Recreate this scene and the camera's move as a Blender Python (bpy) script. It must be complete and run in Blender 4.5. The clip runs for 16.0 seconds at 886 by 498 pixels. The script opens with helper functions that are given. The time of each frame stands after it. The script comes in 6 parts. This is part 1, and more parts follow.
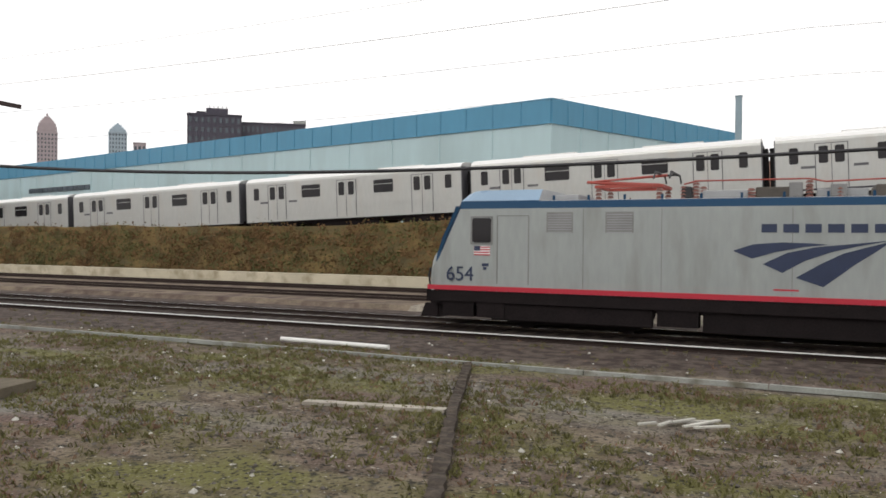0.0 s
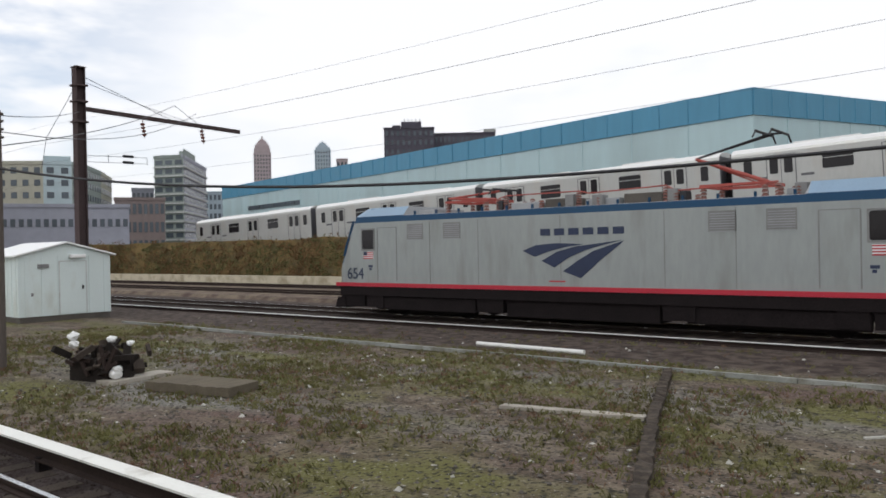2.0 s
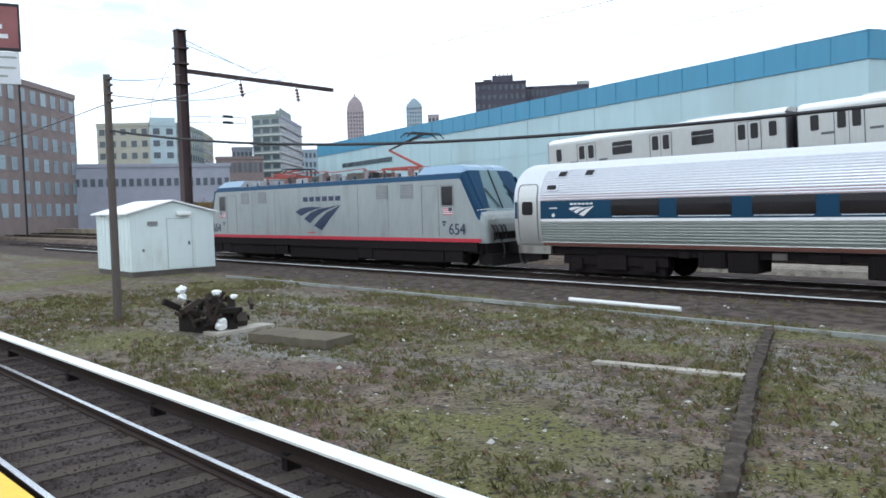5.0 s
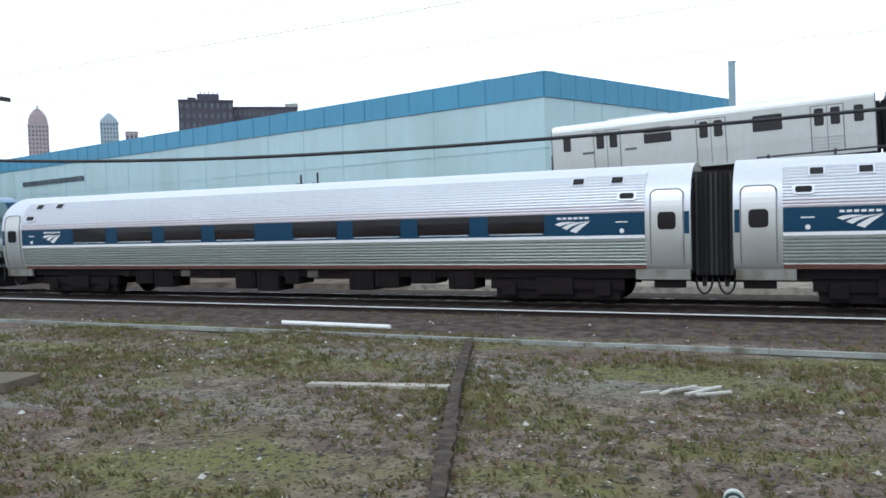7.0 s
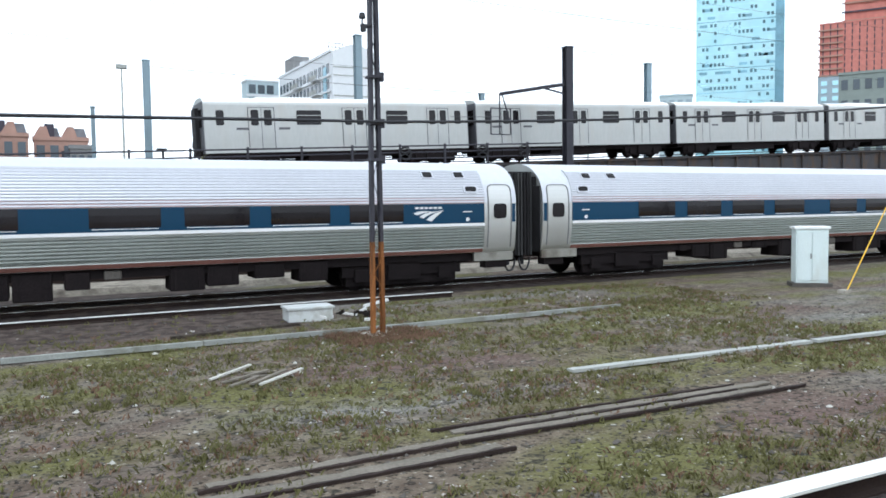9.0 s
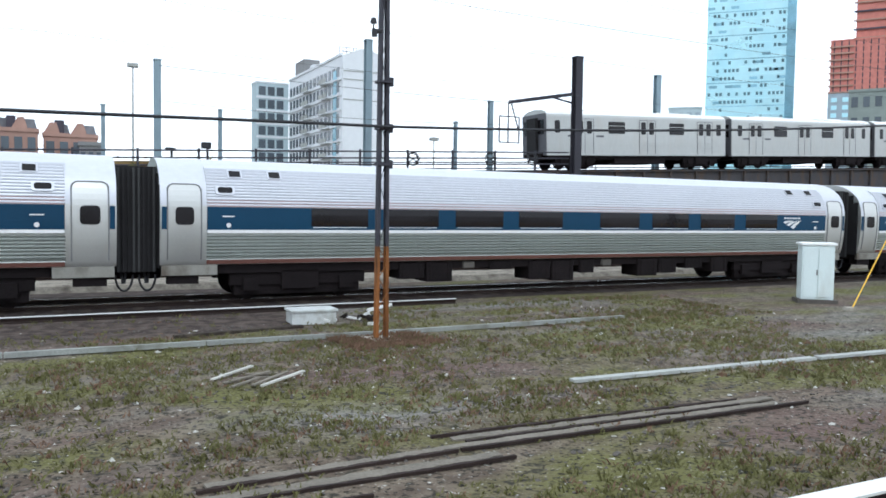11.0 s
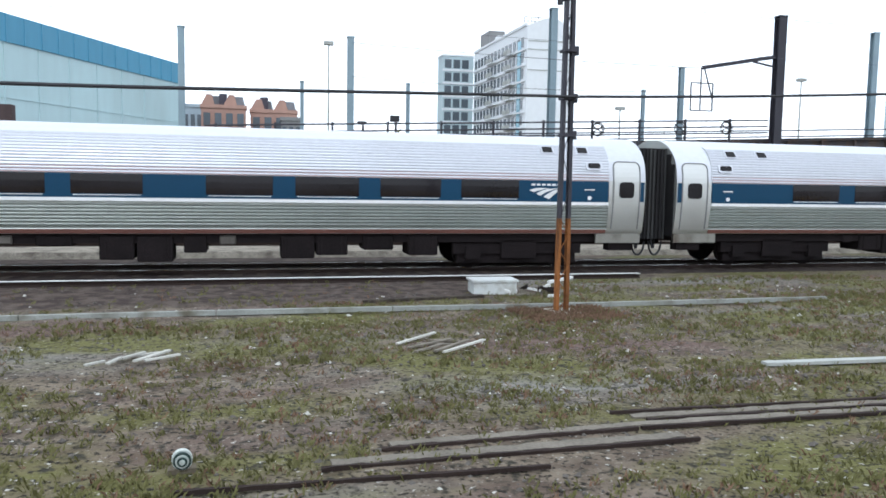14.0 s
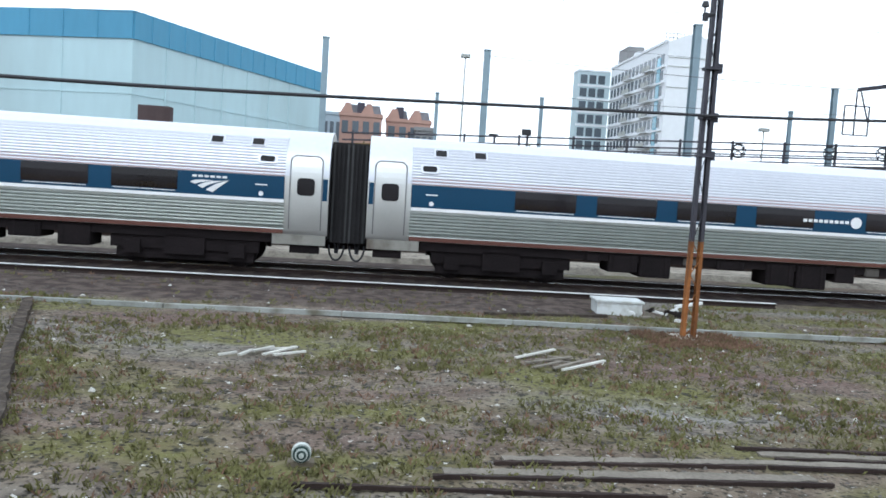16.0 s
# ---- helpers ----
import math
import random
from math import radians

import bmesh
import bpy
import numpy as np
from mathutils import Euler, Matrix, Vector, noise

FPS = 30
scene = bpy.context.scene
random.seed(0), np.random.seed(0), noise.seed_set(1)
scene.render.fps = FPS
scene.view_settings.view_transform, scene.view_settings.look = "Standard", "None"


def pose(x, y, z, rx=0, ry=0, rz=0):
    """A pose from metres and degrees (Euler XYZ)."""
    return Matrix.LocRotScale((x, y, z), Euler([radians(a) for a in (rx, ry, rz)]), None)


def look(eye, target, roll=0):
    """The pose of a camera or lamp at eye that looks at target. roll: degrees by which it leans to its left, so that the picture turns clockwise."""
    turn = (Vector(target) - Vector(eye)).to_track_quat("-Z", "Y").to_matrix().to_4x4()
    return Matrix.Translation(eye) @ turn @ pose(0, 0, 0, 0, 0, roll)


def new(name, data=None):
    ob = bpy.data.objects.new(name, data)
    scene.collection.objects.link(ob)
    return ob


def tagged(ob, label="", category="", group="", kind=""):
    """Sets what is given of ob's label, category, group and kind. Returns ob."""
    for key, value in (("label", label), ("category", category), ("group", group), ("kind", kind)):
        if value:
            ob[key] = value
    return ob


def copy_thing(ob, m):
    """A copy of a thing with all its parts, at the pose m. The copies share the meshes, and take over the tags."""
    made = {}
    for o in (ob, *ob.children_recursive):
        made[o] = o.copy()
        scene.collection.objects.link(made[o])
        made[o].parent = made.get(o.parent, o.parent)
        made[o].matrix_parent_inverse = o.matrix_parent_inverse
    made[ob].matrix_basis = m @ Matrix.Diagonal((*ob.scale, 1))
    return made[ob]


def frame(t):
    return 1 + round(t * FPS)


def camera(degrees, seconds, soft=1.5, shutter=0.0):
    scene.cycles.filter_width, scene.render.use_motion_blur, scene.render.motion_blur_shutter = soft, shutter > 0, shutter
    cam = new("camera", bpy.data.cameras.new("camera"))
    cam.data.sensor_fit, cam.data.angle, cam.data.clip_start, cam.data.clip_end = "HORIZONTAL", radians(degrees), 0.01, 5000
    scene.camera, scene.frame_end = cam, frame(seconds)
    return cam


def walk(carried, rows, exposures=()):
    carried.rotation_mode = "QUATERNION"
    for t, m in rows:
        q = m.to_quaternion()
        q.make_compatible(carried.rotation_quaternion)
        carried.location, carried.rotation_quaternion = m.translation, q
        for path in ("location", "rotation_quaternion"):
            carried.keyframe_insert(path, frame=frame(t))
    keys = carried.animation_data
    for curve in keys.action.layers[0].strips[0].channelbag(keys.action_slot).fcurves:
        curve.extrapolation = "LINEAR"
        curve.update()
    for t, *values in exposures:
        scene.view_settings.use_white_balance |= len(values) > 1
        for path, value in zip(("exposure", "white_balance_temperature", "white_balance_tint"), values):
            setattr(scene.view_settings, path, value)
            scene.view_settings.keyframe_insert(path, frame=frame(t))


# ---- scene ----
cam = camera(58.7, 16.0, soft=1.7)
EYE = (0, 0, 2.55)
PATH = [
    (0.0, pose(*EYE, 89.36, -0.49, 24.92)),
    (0.2, pose(*EYE, 89.53, -0.05, 29.21)),
    (0.5, pose(*EYE, 89.29, 0.84, 32.94)),
    (0.7, pose(*EYE, 88.63, 1.15, 35.06)),
    (1.0, pose(*EYE, 88.07, 1.65, 35.39)),
    (1.2, pose(*EYE, 88.25, 1.44, 35.57)),
    (1.5, pose(*EYE, 89.12, 1.35, 37.10)),
    (1.7, pose(*EYE, 89.39, 1.18, 38.03)),
    (2.0, pose(*EYE, 89.78, 1.11, 38.82)),
    (2.2, pose(*EYE, 89.57, 0.65, 39.02)),
    (2.5, pose(*EYE, 88.75, 0.73, 39.64)),
    (2.7, pose(*EYE, 88.31, 0.85, 40.09)),
    (3.0, pose(*EYE, 88.41, 0.90, 40.84)),
    (3.2, pose(*EYE, 88.23, 0.81, 41.53)),
    (3.5, pose(*EYE, 88.09, 1.14, 42.66)),
    (3.7, pose(*EYE, 87.25, 1.05, 43.24)),
    (5.8, pose(*EYE, 86.92, 1.93, 46.03)),
    (6.0, pose(*EYE, 86.79, 1.96, 45.63)),
    (6.2, pose(*EYE, 86.85, 1.99, 44.80)),
    (6.5, pose(*EYE, 87.20, 1.70, 42.54)),
    (6.8, pose(*EYE, 87.68, 2.24, 35.42)),
    (6.9, pose(*EYE, 87.91, 2.17, 30.60)),
    (7.0, pose(*EYE, 87.74, 1.70, 24.70)),
    (7.1, pose(*EYE, 87.37, 0.65, 18.15)),
    (7.2, pose(*EYE, 87.01, 0.17, 12.04)),
    (7.3, pose(*EYE, 86.44, 0.23, 5.87)),
    (7.4, pose(*EYE, 85.87, -0.55, -0.08)),
    (7.5, pose(*EYE, 85.33, 0.04, -4.99)),
    (7.6, pose(*EYE, 85.04, 0.39, -8.61)),
    (7.7, pose(*EYE, 85.26, 1.16, -10.77)),
    (7.8, pose(*EYE, 85.35, 1.18, -13.04)),
    (8.0, pose(*EYE, 86.00, 0.79, -14.97)),
    (8.2, pose(*EYE, 86.08, 0.66, -16.07)),
    (8.5, pose(*EYE, 86.15, 1.01, -20.33)),
    (8.7, pose(*EYE, 86.28, 1.17, -23.26)),
    (9.0, pose(*EYE, 86.72, 0.70, -27.38)),
    (9.2, pose(*EYE, 87.56, 0.52, -28.84)),
    (11.3, pose(*EYE, 86.80, -1.02, -26.43)),
    (11.5, pose(*EYE, 86.39, -1.06, -26.17)),
    (11.8, pose(*EYE, 86.37, -0.65, -27.22)),
    (12.0, pose(*EYE, 86.07, -0.66, -27.53)),
    (12.2, pose(*EYE, 86.02, -1.11, -26.71)),
    (12.5, pose(*EYE, 85.61, -0.81, -24.89)),
    (12.7, pose(*EYE, 85.43, -0.19, -22.56)),
    (13.0, pose(*EYE, 86.18, 0.69, -16.00)),
    (13.2, pose(*EYE, 85.24, 1.09, -11.97)),
    (13.5, pose(*EYE, 85.40, -0.23, -9.35)),
    (13.7, pose(*EYE, 85.16, -0.63, -10.16)),
    (14.0, pose(*EYE, 84.91, -0.95, -13.76)),
    (14.2, pose(*EYE, 85.14, -1.16, -15.62)),
    (14.5, pose(*EYE, 85.78, -1.81, -18.14)),
    (14.7, pose(*EYE, 84.90, -1.00, -18.76)),
    (15.0, pose(*EYE, 85.19, 0.09, -15.97)),
    (15.2, pose(*EYE, 84.44, 0.27, -12.95)),
    (15.5, pose(*EYE, 85.62, 0.74, -8.13)),
    (15.7, pose(*EYE, 85.94, -0.87, -6.60)),
    (16.0, pose(*EYE, 85.47, -3.61, -4.47)),
]
walk(cam, PATH, [(0.0, -0.5, 6700, 11), (0.5, -0.7, 6650, 11), (1.5, -0.66, 6450, 11), (2.5, -0.86, 6250, 11), (3.5, -0.56, 5900, 8), (6.0, -0.1, 5600, 6), (6.5, -0.06, 5600, 6), (7.0, -0.27, 5600, 6), (7.5, -0.25, 5650, 6), (8.0, -0.02, 5700, 6), (9.0, -0.02, 5700, 6), (11.5, -0.16, 5650, 6), (12.0, -0.14, 5650, 6), (13.0, -0.03, 5700, 7), (14.0, -0.05, 5700, 7), (14.5, 0.08, 5680, 7), (15.0, 0.05, 5650, 6), (15.5, 0.2, 5650, 6), (16.0, 0.0, 5600, 6)])

# ---- world and light ----
world = bpy.data.worlds.new("overcast_sky")
scene.world = world
world.use_nodes = True
wn, wl = world.node_tree.nodes, world.node_tree.links
wn.clear()
w_out = wn.new("ShaderNodeOutputWorld")
w_bg = wn.new("ShaderNodeBackground")
w_sky = wn.new("ShaderNodeTexSky")
w_sky.sky_type = "NISHITA"
w_sky.sun_disc = False
w_sky.sun_elevation, w_sky.sun_rotation = radians(48), radians(200)
w_dim = wn.new("ShaderNodeVectorMath")
w_dim.operation = "SCALE"
w_dim.inputs["Scale"].default_value = 0.25
w_co = wn.new("ShaderNodeTexCoord")
w_map = wn.new("ShaderNodeMapping")
w_map.inputs["Scale"].default_value = (1.6, 1.6, 5.0)
w_noise = wn.new("ShaderNodeTexNoise")
w_noise.inputs["Scale"].default_value = 1.5
w_noise.inputs["Detail"].default_value = 6
w_ramp = wn.new("ShaderNodeValToRGB")
w_ramp.color_ramp.elements[0].position, w_ramp.color_ramp.elements[0].color = 0.28, (0.75, 0.75, 0.75, 1)
w_ramp.color_ramp.elements[1].position, w_ramp.color_ramp.elements[1].color = 0.42, (1, 1, 1, 1)
w_mix = wn.new("ShaderNodeMix")
w_mix.data_type = "RGBA"
w_mix.inputs["B"].default_value = (1.7, 1.71, 1.72, 1)
wl.new(w_sky.outputs["Color"], w_dim.inputs[0])
wl.new(w_co.outputs["Generated"], w_map.inputs["Vector"])
wl.new(w_map.outputs["Vector"], w_noise.inputs["Vector"])
wl.new(w_noise.outputs["Fac"], w_ramp.inputs["Fac"])
# a thin gap in the cloud low over the yard's end
w_dot = wn.new("ShaderNodeVectorMath")
w_dot.operation = "DOT_PRODUCT"
w_dot.inputs[1].default_value = (-0.935, 0.262, 0.24)
wl.new(w_co.outputs["Generated"], w_dot.inputs[0])
w_gap = wn.new("ShaderNodeMapRange")
w_gap.inputs["From Min"].default_value, w_gap.inputs["From Max"].default_value = 0.95, 0.995
w_noise2 = wn.new("ShaderNodeTexNoise")
w_noise2.inputs["Scale"].default_value, w_noise2.inputs["Detail"].default_value = 5.0, 4
wl.new(w_map.outputs["Vector"], w_noise2.inputs["Vector"])
w_thin = wn.new("ShaderNodeMapRange")
w_thin.inputs["From Min"].default_value, w_thin.inputs["From Max"].default_value = 0.42, 0.6
wl.new(w_noise2.outputs["Fac"], w_thin.inputs["Value"])
w_cut = wn.new("ShaderNodeMath")
w_cut.operation = "MULTIPLY"
wl.new(w_dot.outputs["Value"], w_gap.inputs["Value"])
wl.new(w_gap.outputs["Result"], w_cut.inputs[0])
wl.new(w_thin.outputs["Result"], w_cut.inputs[1])
w_left = wn.new("ShaderNodeMath")
w_left.operation = "MULTIPLY_ADD"
w_left.inputs[1].default_value = -0.6
wl.new(w_cut.outputs[0], w_left.inputs[0])
wl.new(w_ramp.outputs["Color"], w_left.inputs[2])
wl.new(w_left.outputs[0], w_mix.inputs["Factor"])
wl.new(w_dim.outputs["Vector"], w_mix.inputs["A"])
wl.new(w_mix.outputs["Result"], w_bg.inputs["Color"])
w_bg.inputs["Strength"].default_value = 1.0
wl.new(w_bg.outputs["Background"], w_out.inputs["Surface"])

sun = new("sun", bpy.data.lights.new("sun", "SUN"))
sun.data.energy, sun.data.angle, sun.data.color = 0.65, radians(14), (1.0, 0.97, 0.92)
sun.matrix_world = look((-20, -45, 60), (0, 20, 0))


# ---- materials ----
def mat(name, color, rough=0.6, metal=0.0, vary=0.15, scale=3.0, fine=40.0, bump=0.0, dirt=None, dirt_at=0.6, streak=1.0, spec=None):
    """Two scales of variation, optional dirt in patches; streak stretches the pattern along z."""
    m = bpy.data.materials.new(name)
    m.use_nodes = True
    n, l = m.node_tree.nodes, m.node_tree.links
    b = n["Principled BSDF"]
    b.inputs["Metallic"].default_value = metal
    b.inputs["Specular IOR Level"].default_value = (0.15 if rough >= 0.7 else 0.45) if spec is None else spec
    co = n.new("ShaderNodeTexCoord")
    mp = n.new("ShaderNodeMapping")
    mp.inputs["Scale"].default_value = (1, 1, 1 / streak)
    l.new(co.outputs["Object"], mp.inputs["Vector"])
    n1, n2 = n.new("ShaderNodeTexNoise"), n.new("ShaderNodeTexNoise")
    n1.inputs["Scale"].default_value, n1.inputs["Detail"].default_value = scale, 5
    n2.inputs["Scale"].default_value, n2.inputs["Detail"].default_value = fine, 3
    l.new(mp.outputs["Vector"], n1.inputs["Vector"])
    l.new(mp.outputs["Vector"], n2.inputs["Vector"])
    avg = n.new("ShaderNodeMath")
    avg.operation = "ADD"
    l.new(n1.outputs["Fac"], avg.inputs[0])
    l.new(n2.outputs["Fac"], avg.inputs[1])
    info = n.new("ShaderNodeObjectInfo")
    rng = n.new("ShaderNodeMapRange")
    rng.inputs["From Min"].default_value, rng.inputs["From Max"].default_value = 0.6, 1.4
    rng.inputs["To Min"].default_value, rng.inputs["To Max"].default_value = 1 - vary, 1 + vary
    l.new(avg.outputs[0], rng.inputs["Value"])
    jit = n.new("ShaderNodeMapRange")
    jit.inputs["To Min"].default_value, jit.inputs["To Max"].default_value = 1 - vary * 0.4, 1 + vary * 0.4
    l.new(info.outputs["Random"], jit.inputs["Value"])
    mul = n.new("ShaderNodeMath")
    mul.operation = "MULTIPLY"
    l.new(rng.outputs["Result"], mul.inputs[0])
    l.new(jit.outputs["Result"], mul.inputs[1])
    sc = n.new("ShaderNodeVectorMath")
    sc.operation = "SCALE"
    sc.inputs[0].default_value = color
    l.new(mul.outputs[0], sc.inputs["Scale"])
    out = sc.outputs["Vector"]
    if dirt:
        rp = n.new("ShaderNodeMapRange")
        rp.inputs["From Min"].default_value, rp.inputs["From Max"].default_value = dirt_at - 0.12, dirt_at + 0.12
        n3 = n.new("ShaderNodeTexNoise")
        n3.inputs["Scale"].default_value, n3.inputs["Detail"].default_value = scale * 1.7, 7
        l.new(mp.outputs["Vector"], n3.inputs["Vector"])
        l.new(n3.outputs["Fac"], rp.inputs["Value"])
        mx = n.new("ShaderNodeMix")
        mx.data_type = "RGBA"
        mx.inputs["B"].default_value = (*dirt, 1)
        l.new(rp.outputs["Result"], mx.inputs["Factor"])
        l.new(out, mx.inputs["A"])
        out = mx.outputs["Result"]
    l.new(out, b.inputs["Base Color"])
    rr = n.new("ShaderNodeMapRange")
    rr.inputs["To Min"].default_value, rr.inputs["To Max"].default_value = max(0.02, rough - 0.1), min(1, rough + 0.1)
    l.new(n1.outputs["Fac"], rr.inputs["Value"])
    l.new(rr.outputs["Result"], b.inputs["Roughness"])
    if bump:
        bp = n.new("ShaderNodeBump")
        bp.inputs["Strength"].default_value, bp.inputs["Distance"].default_value = 0.6, bump
        l.new(avg.outputs[0], bp.inputs["Height"])
        l.new(bp.outputs["Normal"], b.inputs["Normal"])
    return m


def ground_mat():
    m = bpy.data.materials.new("weedy_soil")
    m.use_nodes = True
    n, l = m.node_tree.nodes, m.node_tree.links
    b = n["Principled BSDF"]
    b.inputs["Roughness"].default_value = 0.95
    b.inputs["Specular IOR Level"].default_value = 0.2
    co = n.new("ShaderNodeTexCoord")

    def tex(scale, detail=6, squash=(1, 1, 1)):
        mp = n.new("ShaderNodeMapping")
        mp.inputs["Scale"].default_value = squash
        t = n.new("ShaderNodeTexNoise")
        t.inputs["Scale"].default_value, t.inputs["Detail"].default_value = scale, detail
        l.new(co.outputs["Object"], mp.inputs["Vector"])
        l.new(mp.outputs["Vector"], t.inputs["Vector"])
        return t.outputs["Fac"]

    def mix(a, bb, fac, lo, hi):
        r = n.new("ShaderNodeMapRange")
        r.inputs["From Min"].default_value, r.inputs["From Max"].default_value = lo, hi
        l.new(fac, r.inputs["Value"])
        x = n.new("ShaderNodeMix")
        x.data_type = "RGBA"
        l.new(r.outputs["Result"], x.inputs["Factor"])
        for key, v in (("A", a), ("B", bb)):
            if isinstance(v, tuple):
                x.inputs[key].default_value = (*v, 1)
            else:
                l.new(v, x.inputs[key])
        return x.outputs["Result"]

    soil = mix((0.088, 0.066, 0.049), (0.178, 0.144, 0.107), tex(2.2), 0.38, 0.62)
    soil = mix(soil, (0.205, 0.20, 0.18), tex(0.22, 4, (0.4, 1.4, 1)), 0.5, 0.66)
    soil = mix(soil, (0.13, 0.088, 0.074), tex(0.33, 7, (0.5, 1.5, 2)), 0.52, 0.66)
    green = mix(soil, (0.125, 0.119, 0.043), tex(0.45, 8, (0.6, 1.2, 1)), 0.48, 0.6)
    speck = mix(green, (0.32, 0.30, 0.26), tex(26, 2), 0.64, 0.74)
    speck = mix(speck, (0.018, 0.015, 0.011), tex(17, 3), 0.53, 0.66)
    speck = mix(speck, (0.03, 0.028, 0.02), tex(5.5, 7), 0.56, 0.68)
    speck = mix(speck, (0.45, 0.43, 0.39), tex(11, 2), 0.68, 0.74)
    # dark brown strip beside the main line, ending near the junction box
    xyz = n.new("ShaderNodeSeparateXYZ")
    l.new(co.outputs["Object"], xyz.inputs["Vector"])

    def edge(src, lo, hi):
        r = n.new("ShaderNodeMapRange")
        r.interpolation_type = "SMOOTHSTEP"
        r.inputs["From Min"].default_value, r.inputs["From Max"].default_value = lo, hi
        wob = n.new("ShaderNodeMath")
        wob.operation = "MULTIPLY_ADD"
        wob.inputs[1].default_value = 1.6
        l.new(tex(0.9, 5), wob.inputs[0])
        l.new(src, wob.inputs[2])
        l.new(wob.outputs[0], r.inputs["Value"])
        return r.outputs["Result"]

    strip = n.new("ShaderNodeMath")
    strip.operation = "MULTIPLY"
    l.new(edge(xyz.outputs["Y"], 16.4, 17.2), strip.inputs[0])
    l.new(edge(xyz.outputs["X"], 7.0, 5.6), strip.inputs[1])
    dark_soil = mix((0.045, 0.033, 0.029), (0.1, 0.079, 0.066), tex(3.0, 6), 0.42, 0.62)
    both = n.new("ShaderNodeMix")
    both.data_type = "RGBA"
    l.new(strip.outputs[0], both.inputs["Factor"])
    l.new(speck, both.inputs["A"])
    l.new(dark_soil, both.inputs["B"])
    l.new(both.outputs["Result"], b.inputs["Base Color"])
    bp = n.new("ShaderNodeBump")
    bp.inputs["Strength"].default_value, bp.inputs["Distance"].default_value = 0.8, 0.05
    l.new(tex(14, 6), bp.inputs["Height"])
    l.new(bp.outputs["Normal"], b.inputs["Normal"])
    return m


M_GROUND = ground_mat()
# dark stone, its colour lowered further for the shadow under the train
M_BALLAST = mat("ballast", (0.06, 0.048, 0.045), 0.95, vary=0.5, scale=1.2, fine=18, bump=0.05, dirt=(0.03, 0.022, 0.02), dirt_at=0.5)
M_STEELRAIL = mat("worn_rail_steel", (0.72, 0.72, 0.72), 0.25, 1.0, vary=0.1)
M_RUSTRAIL = mat("rusty_rail", (0.034, 0.024, 0.021), 0.85, vary=0.3, scale=2, bump=0.004)
M_TIE = mat("creosoted_wood", (0.06, 0.048, 0.04), 0.9, vary=0.35, scale=2, fine=30, bump=0.01)
M_COVER = mat("white_cover_board", (0.78, 0.78, 0.74), 0.55, vary=0.08, scale=1.5, dirt=(0.45, 0.43, 0.38), dirt_at=0.7)
M_PALEPIPE = mat("pale_pipe", (0.72, 0.72, 0.7), 0.5, vary=0.1)
M_GREYPIPE = mat("grey_conduit", (0.36, 0.37, 0.35), 0.7, vary=0.2, scale=1.5)
M_CONDUIT = mat("dusty_conduit", (0.27, 0.28, 0.26), 0.8, vary=0.3, scale=1.2, dirt=(0.13, 0.12, 0.09), dirt_at=0.6)
M_CONC = mat("concrete", (0.40, 0.37, 0.32), 0.9, vary=0.2, scale=1.2, bump=0.01, dirt=(0.22, 0.2, 0.16), dirt_at=0.58)
M_LOWWALL = mat("pale_tan_concrete", (0.52, 0.47, 0.36), 0.9, vary=0.2, scale=0.8, bump=0.01, dirt=(0.34, 0.29, 0.20), dirt_at=0.6)
M_PLATFORM = mat("platform_concrete", (0.42, 0.41, 0.39), 0.9, vary=0.15, scale=2, bump=0.006)
M_YELLOW = mat("yellow_tactile", (0.85, 0.52, 0.05), 0.6, vary=0.12, scale=3)
M_EMBANK = mat("rusty_brown_wall", (0.17, 0.12, 0.052), 0.95, vary=0.4, scale=0.5, fine=6, bump=0.03, dirt=(0.10, 0.083, 0.045), dirt_at=0.56, streak=0.5)
M_GIRDER = mat("dark_girder_paint", (0.055, 0.052, 0.055), 0.7, vary=0.3, scale=1.5, dirt=(0.09, 0.06, 0.04), dirt_at=0.6, streak=3)
M_MAST = mat("dark_galvanised_mast", (0.032, 0.03, 0.04), 0.65, 0.0, vary=0.3, scale=1.5, streak=3)
M_FARMAST = mat("weathered_blue_grey_post", (0.22, 0.29, 0.33), 0.6, 0.1, vary=0.2, scale=1.5, streak=3)
M_RUSTMAST = mat("rusted_steel_mast", (0.075, 0.055, 0.055), 0.85, vary=0.3, scale=2, streak=4)
M_ORANGE = mat("orange_rust", (0.26, 0.105, 0.035), 0.9, vary=0.4, scale=3, dirt=(0.07, 0.035, 0.02), dirt_at=0.56, streak=5)
M_FADEDRED = mat("faded_red_line", (0.46, 0.27, 0.27), 0.5, vary=0.25, scale=1)
M_DARKBROWN = mat("dark_brown_strip", (0.042, 0.034, 0.028), 0.95, vary=0.5, scale=4, fine=30, dirt=(0.11, 0.09, 0.07), dirt_at=0.62)
M_OLDBOARD = mat("grey_tan_board", (0.19, 0.17, 0.14), 0.9, vary=0.35, scale=2, fine=25)
M_BROWNGRAVEL = mat("brown_gravel", (0.175, 0.14, 0.105), 0.95, vary=0.45, scale=0.8, fine=16, bump=0.05, dirt=(0.08, 0.056, 0.05), dirt_at=0.55, streak=1)
M_PALEGRAVEL = mat("pale_tan_gravel", (0.34, 0.305, 0.25), 0.95, vary=0.4, scale=1.5, fine=16, bump=0.05, dirt=(0.11, 0.09, 0.075), dirt_at=0.6)
M_BOXWHITE = mat("greyed_white_paint", (0.55, 0.57, 0.56), 0.6, vary=0.1, scale=2, dirt=(0.35, 0.34, 0.30), dirt_at=0.62)
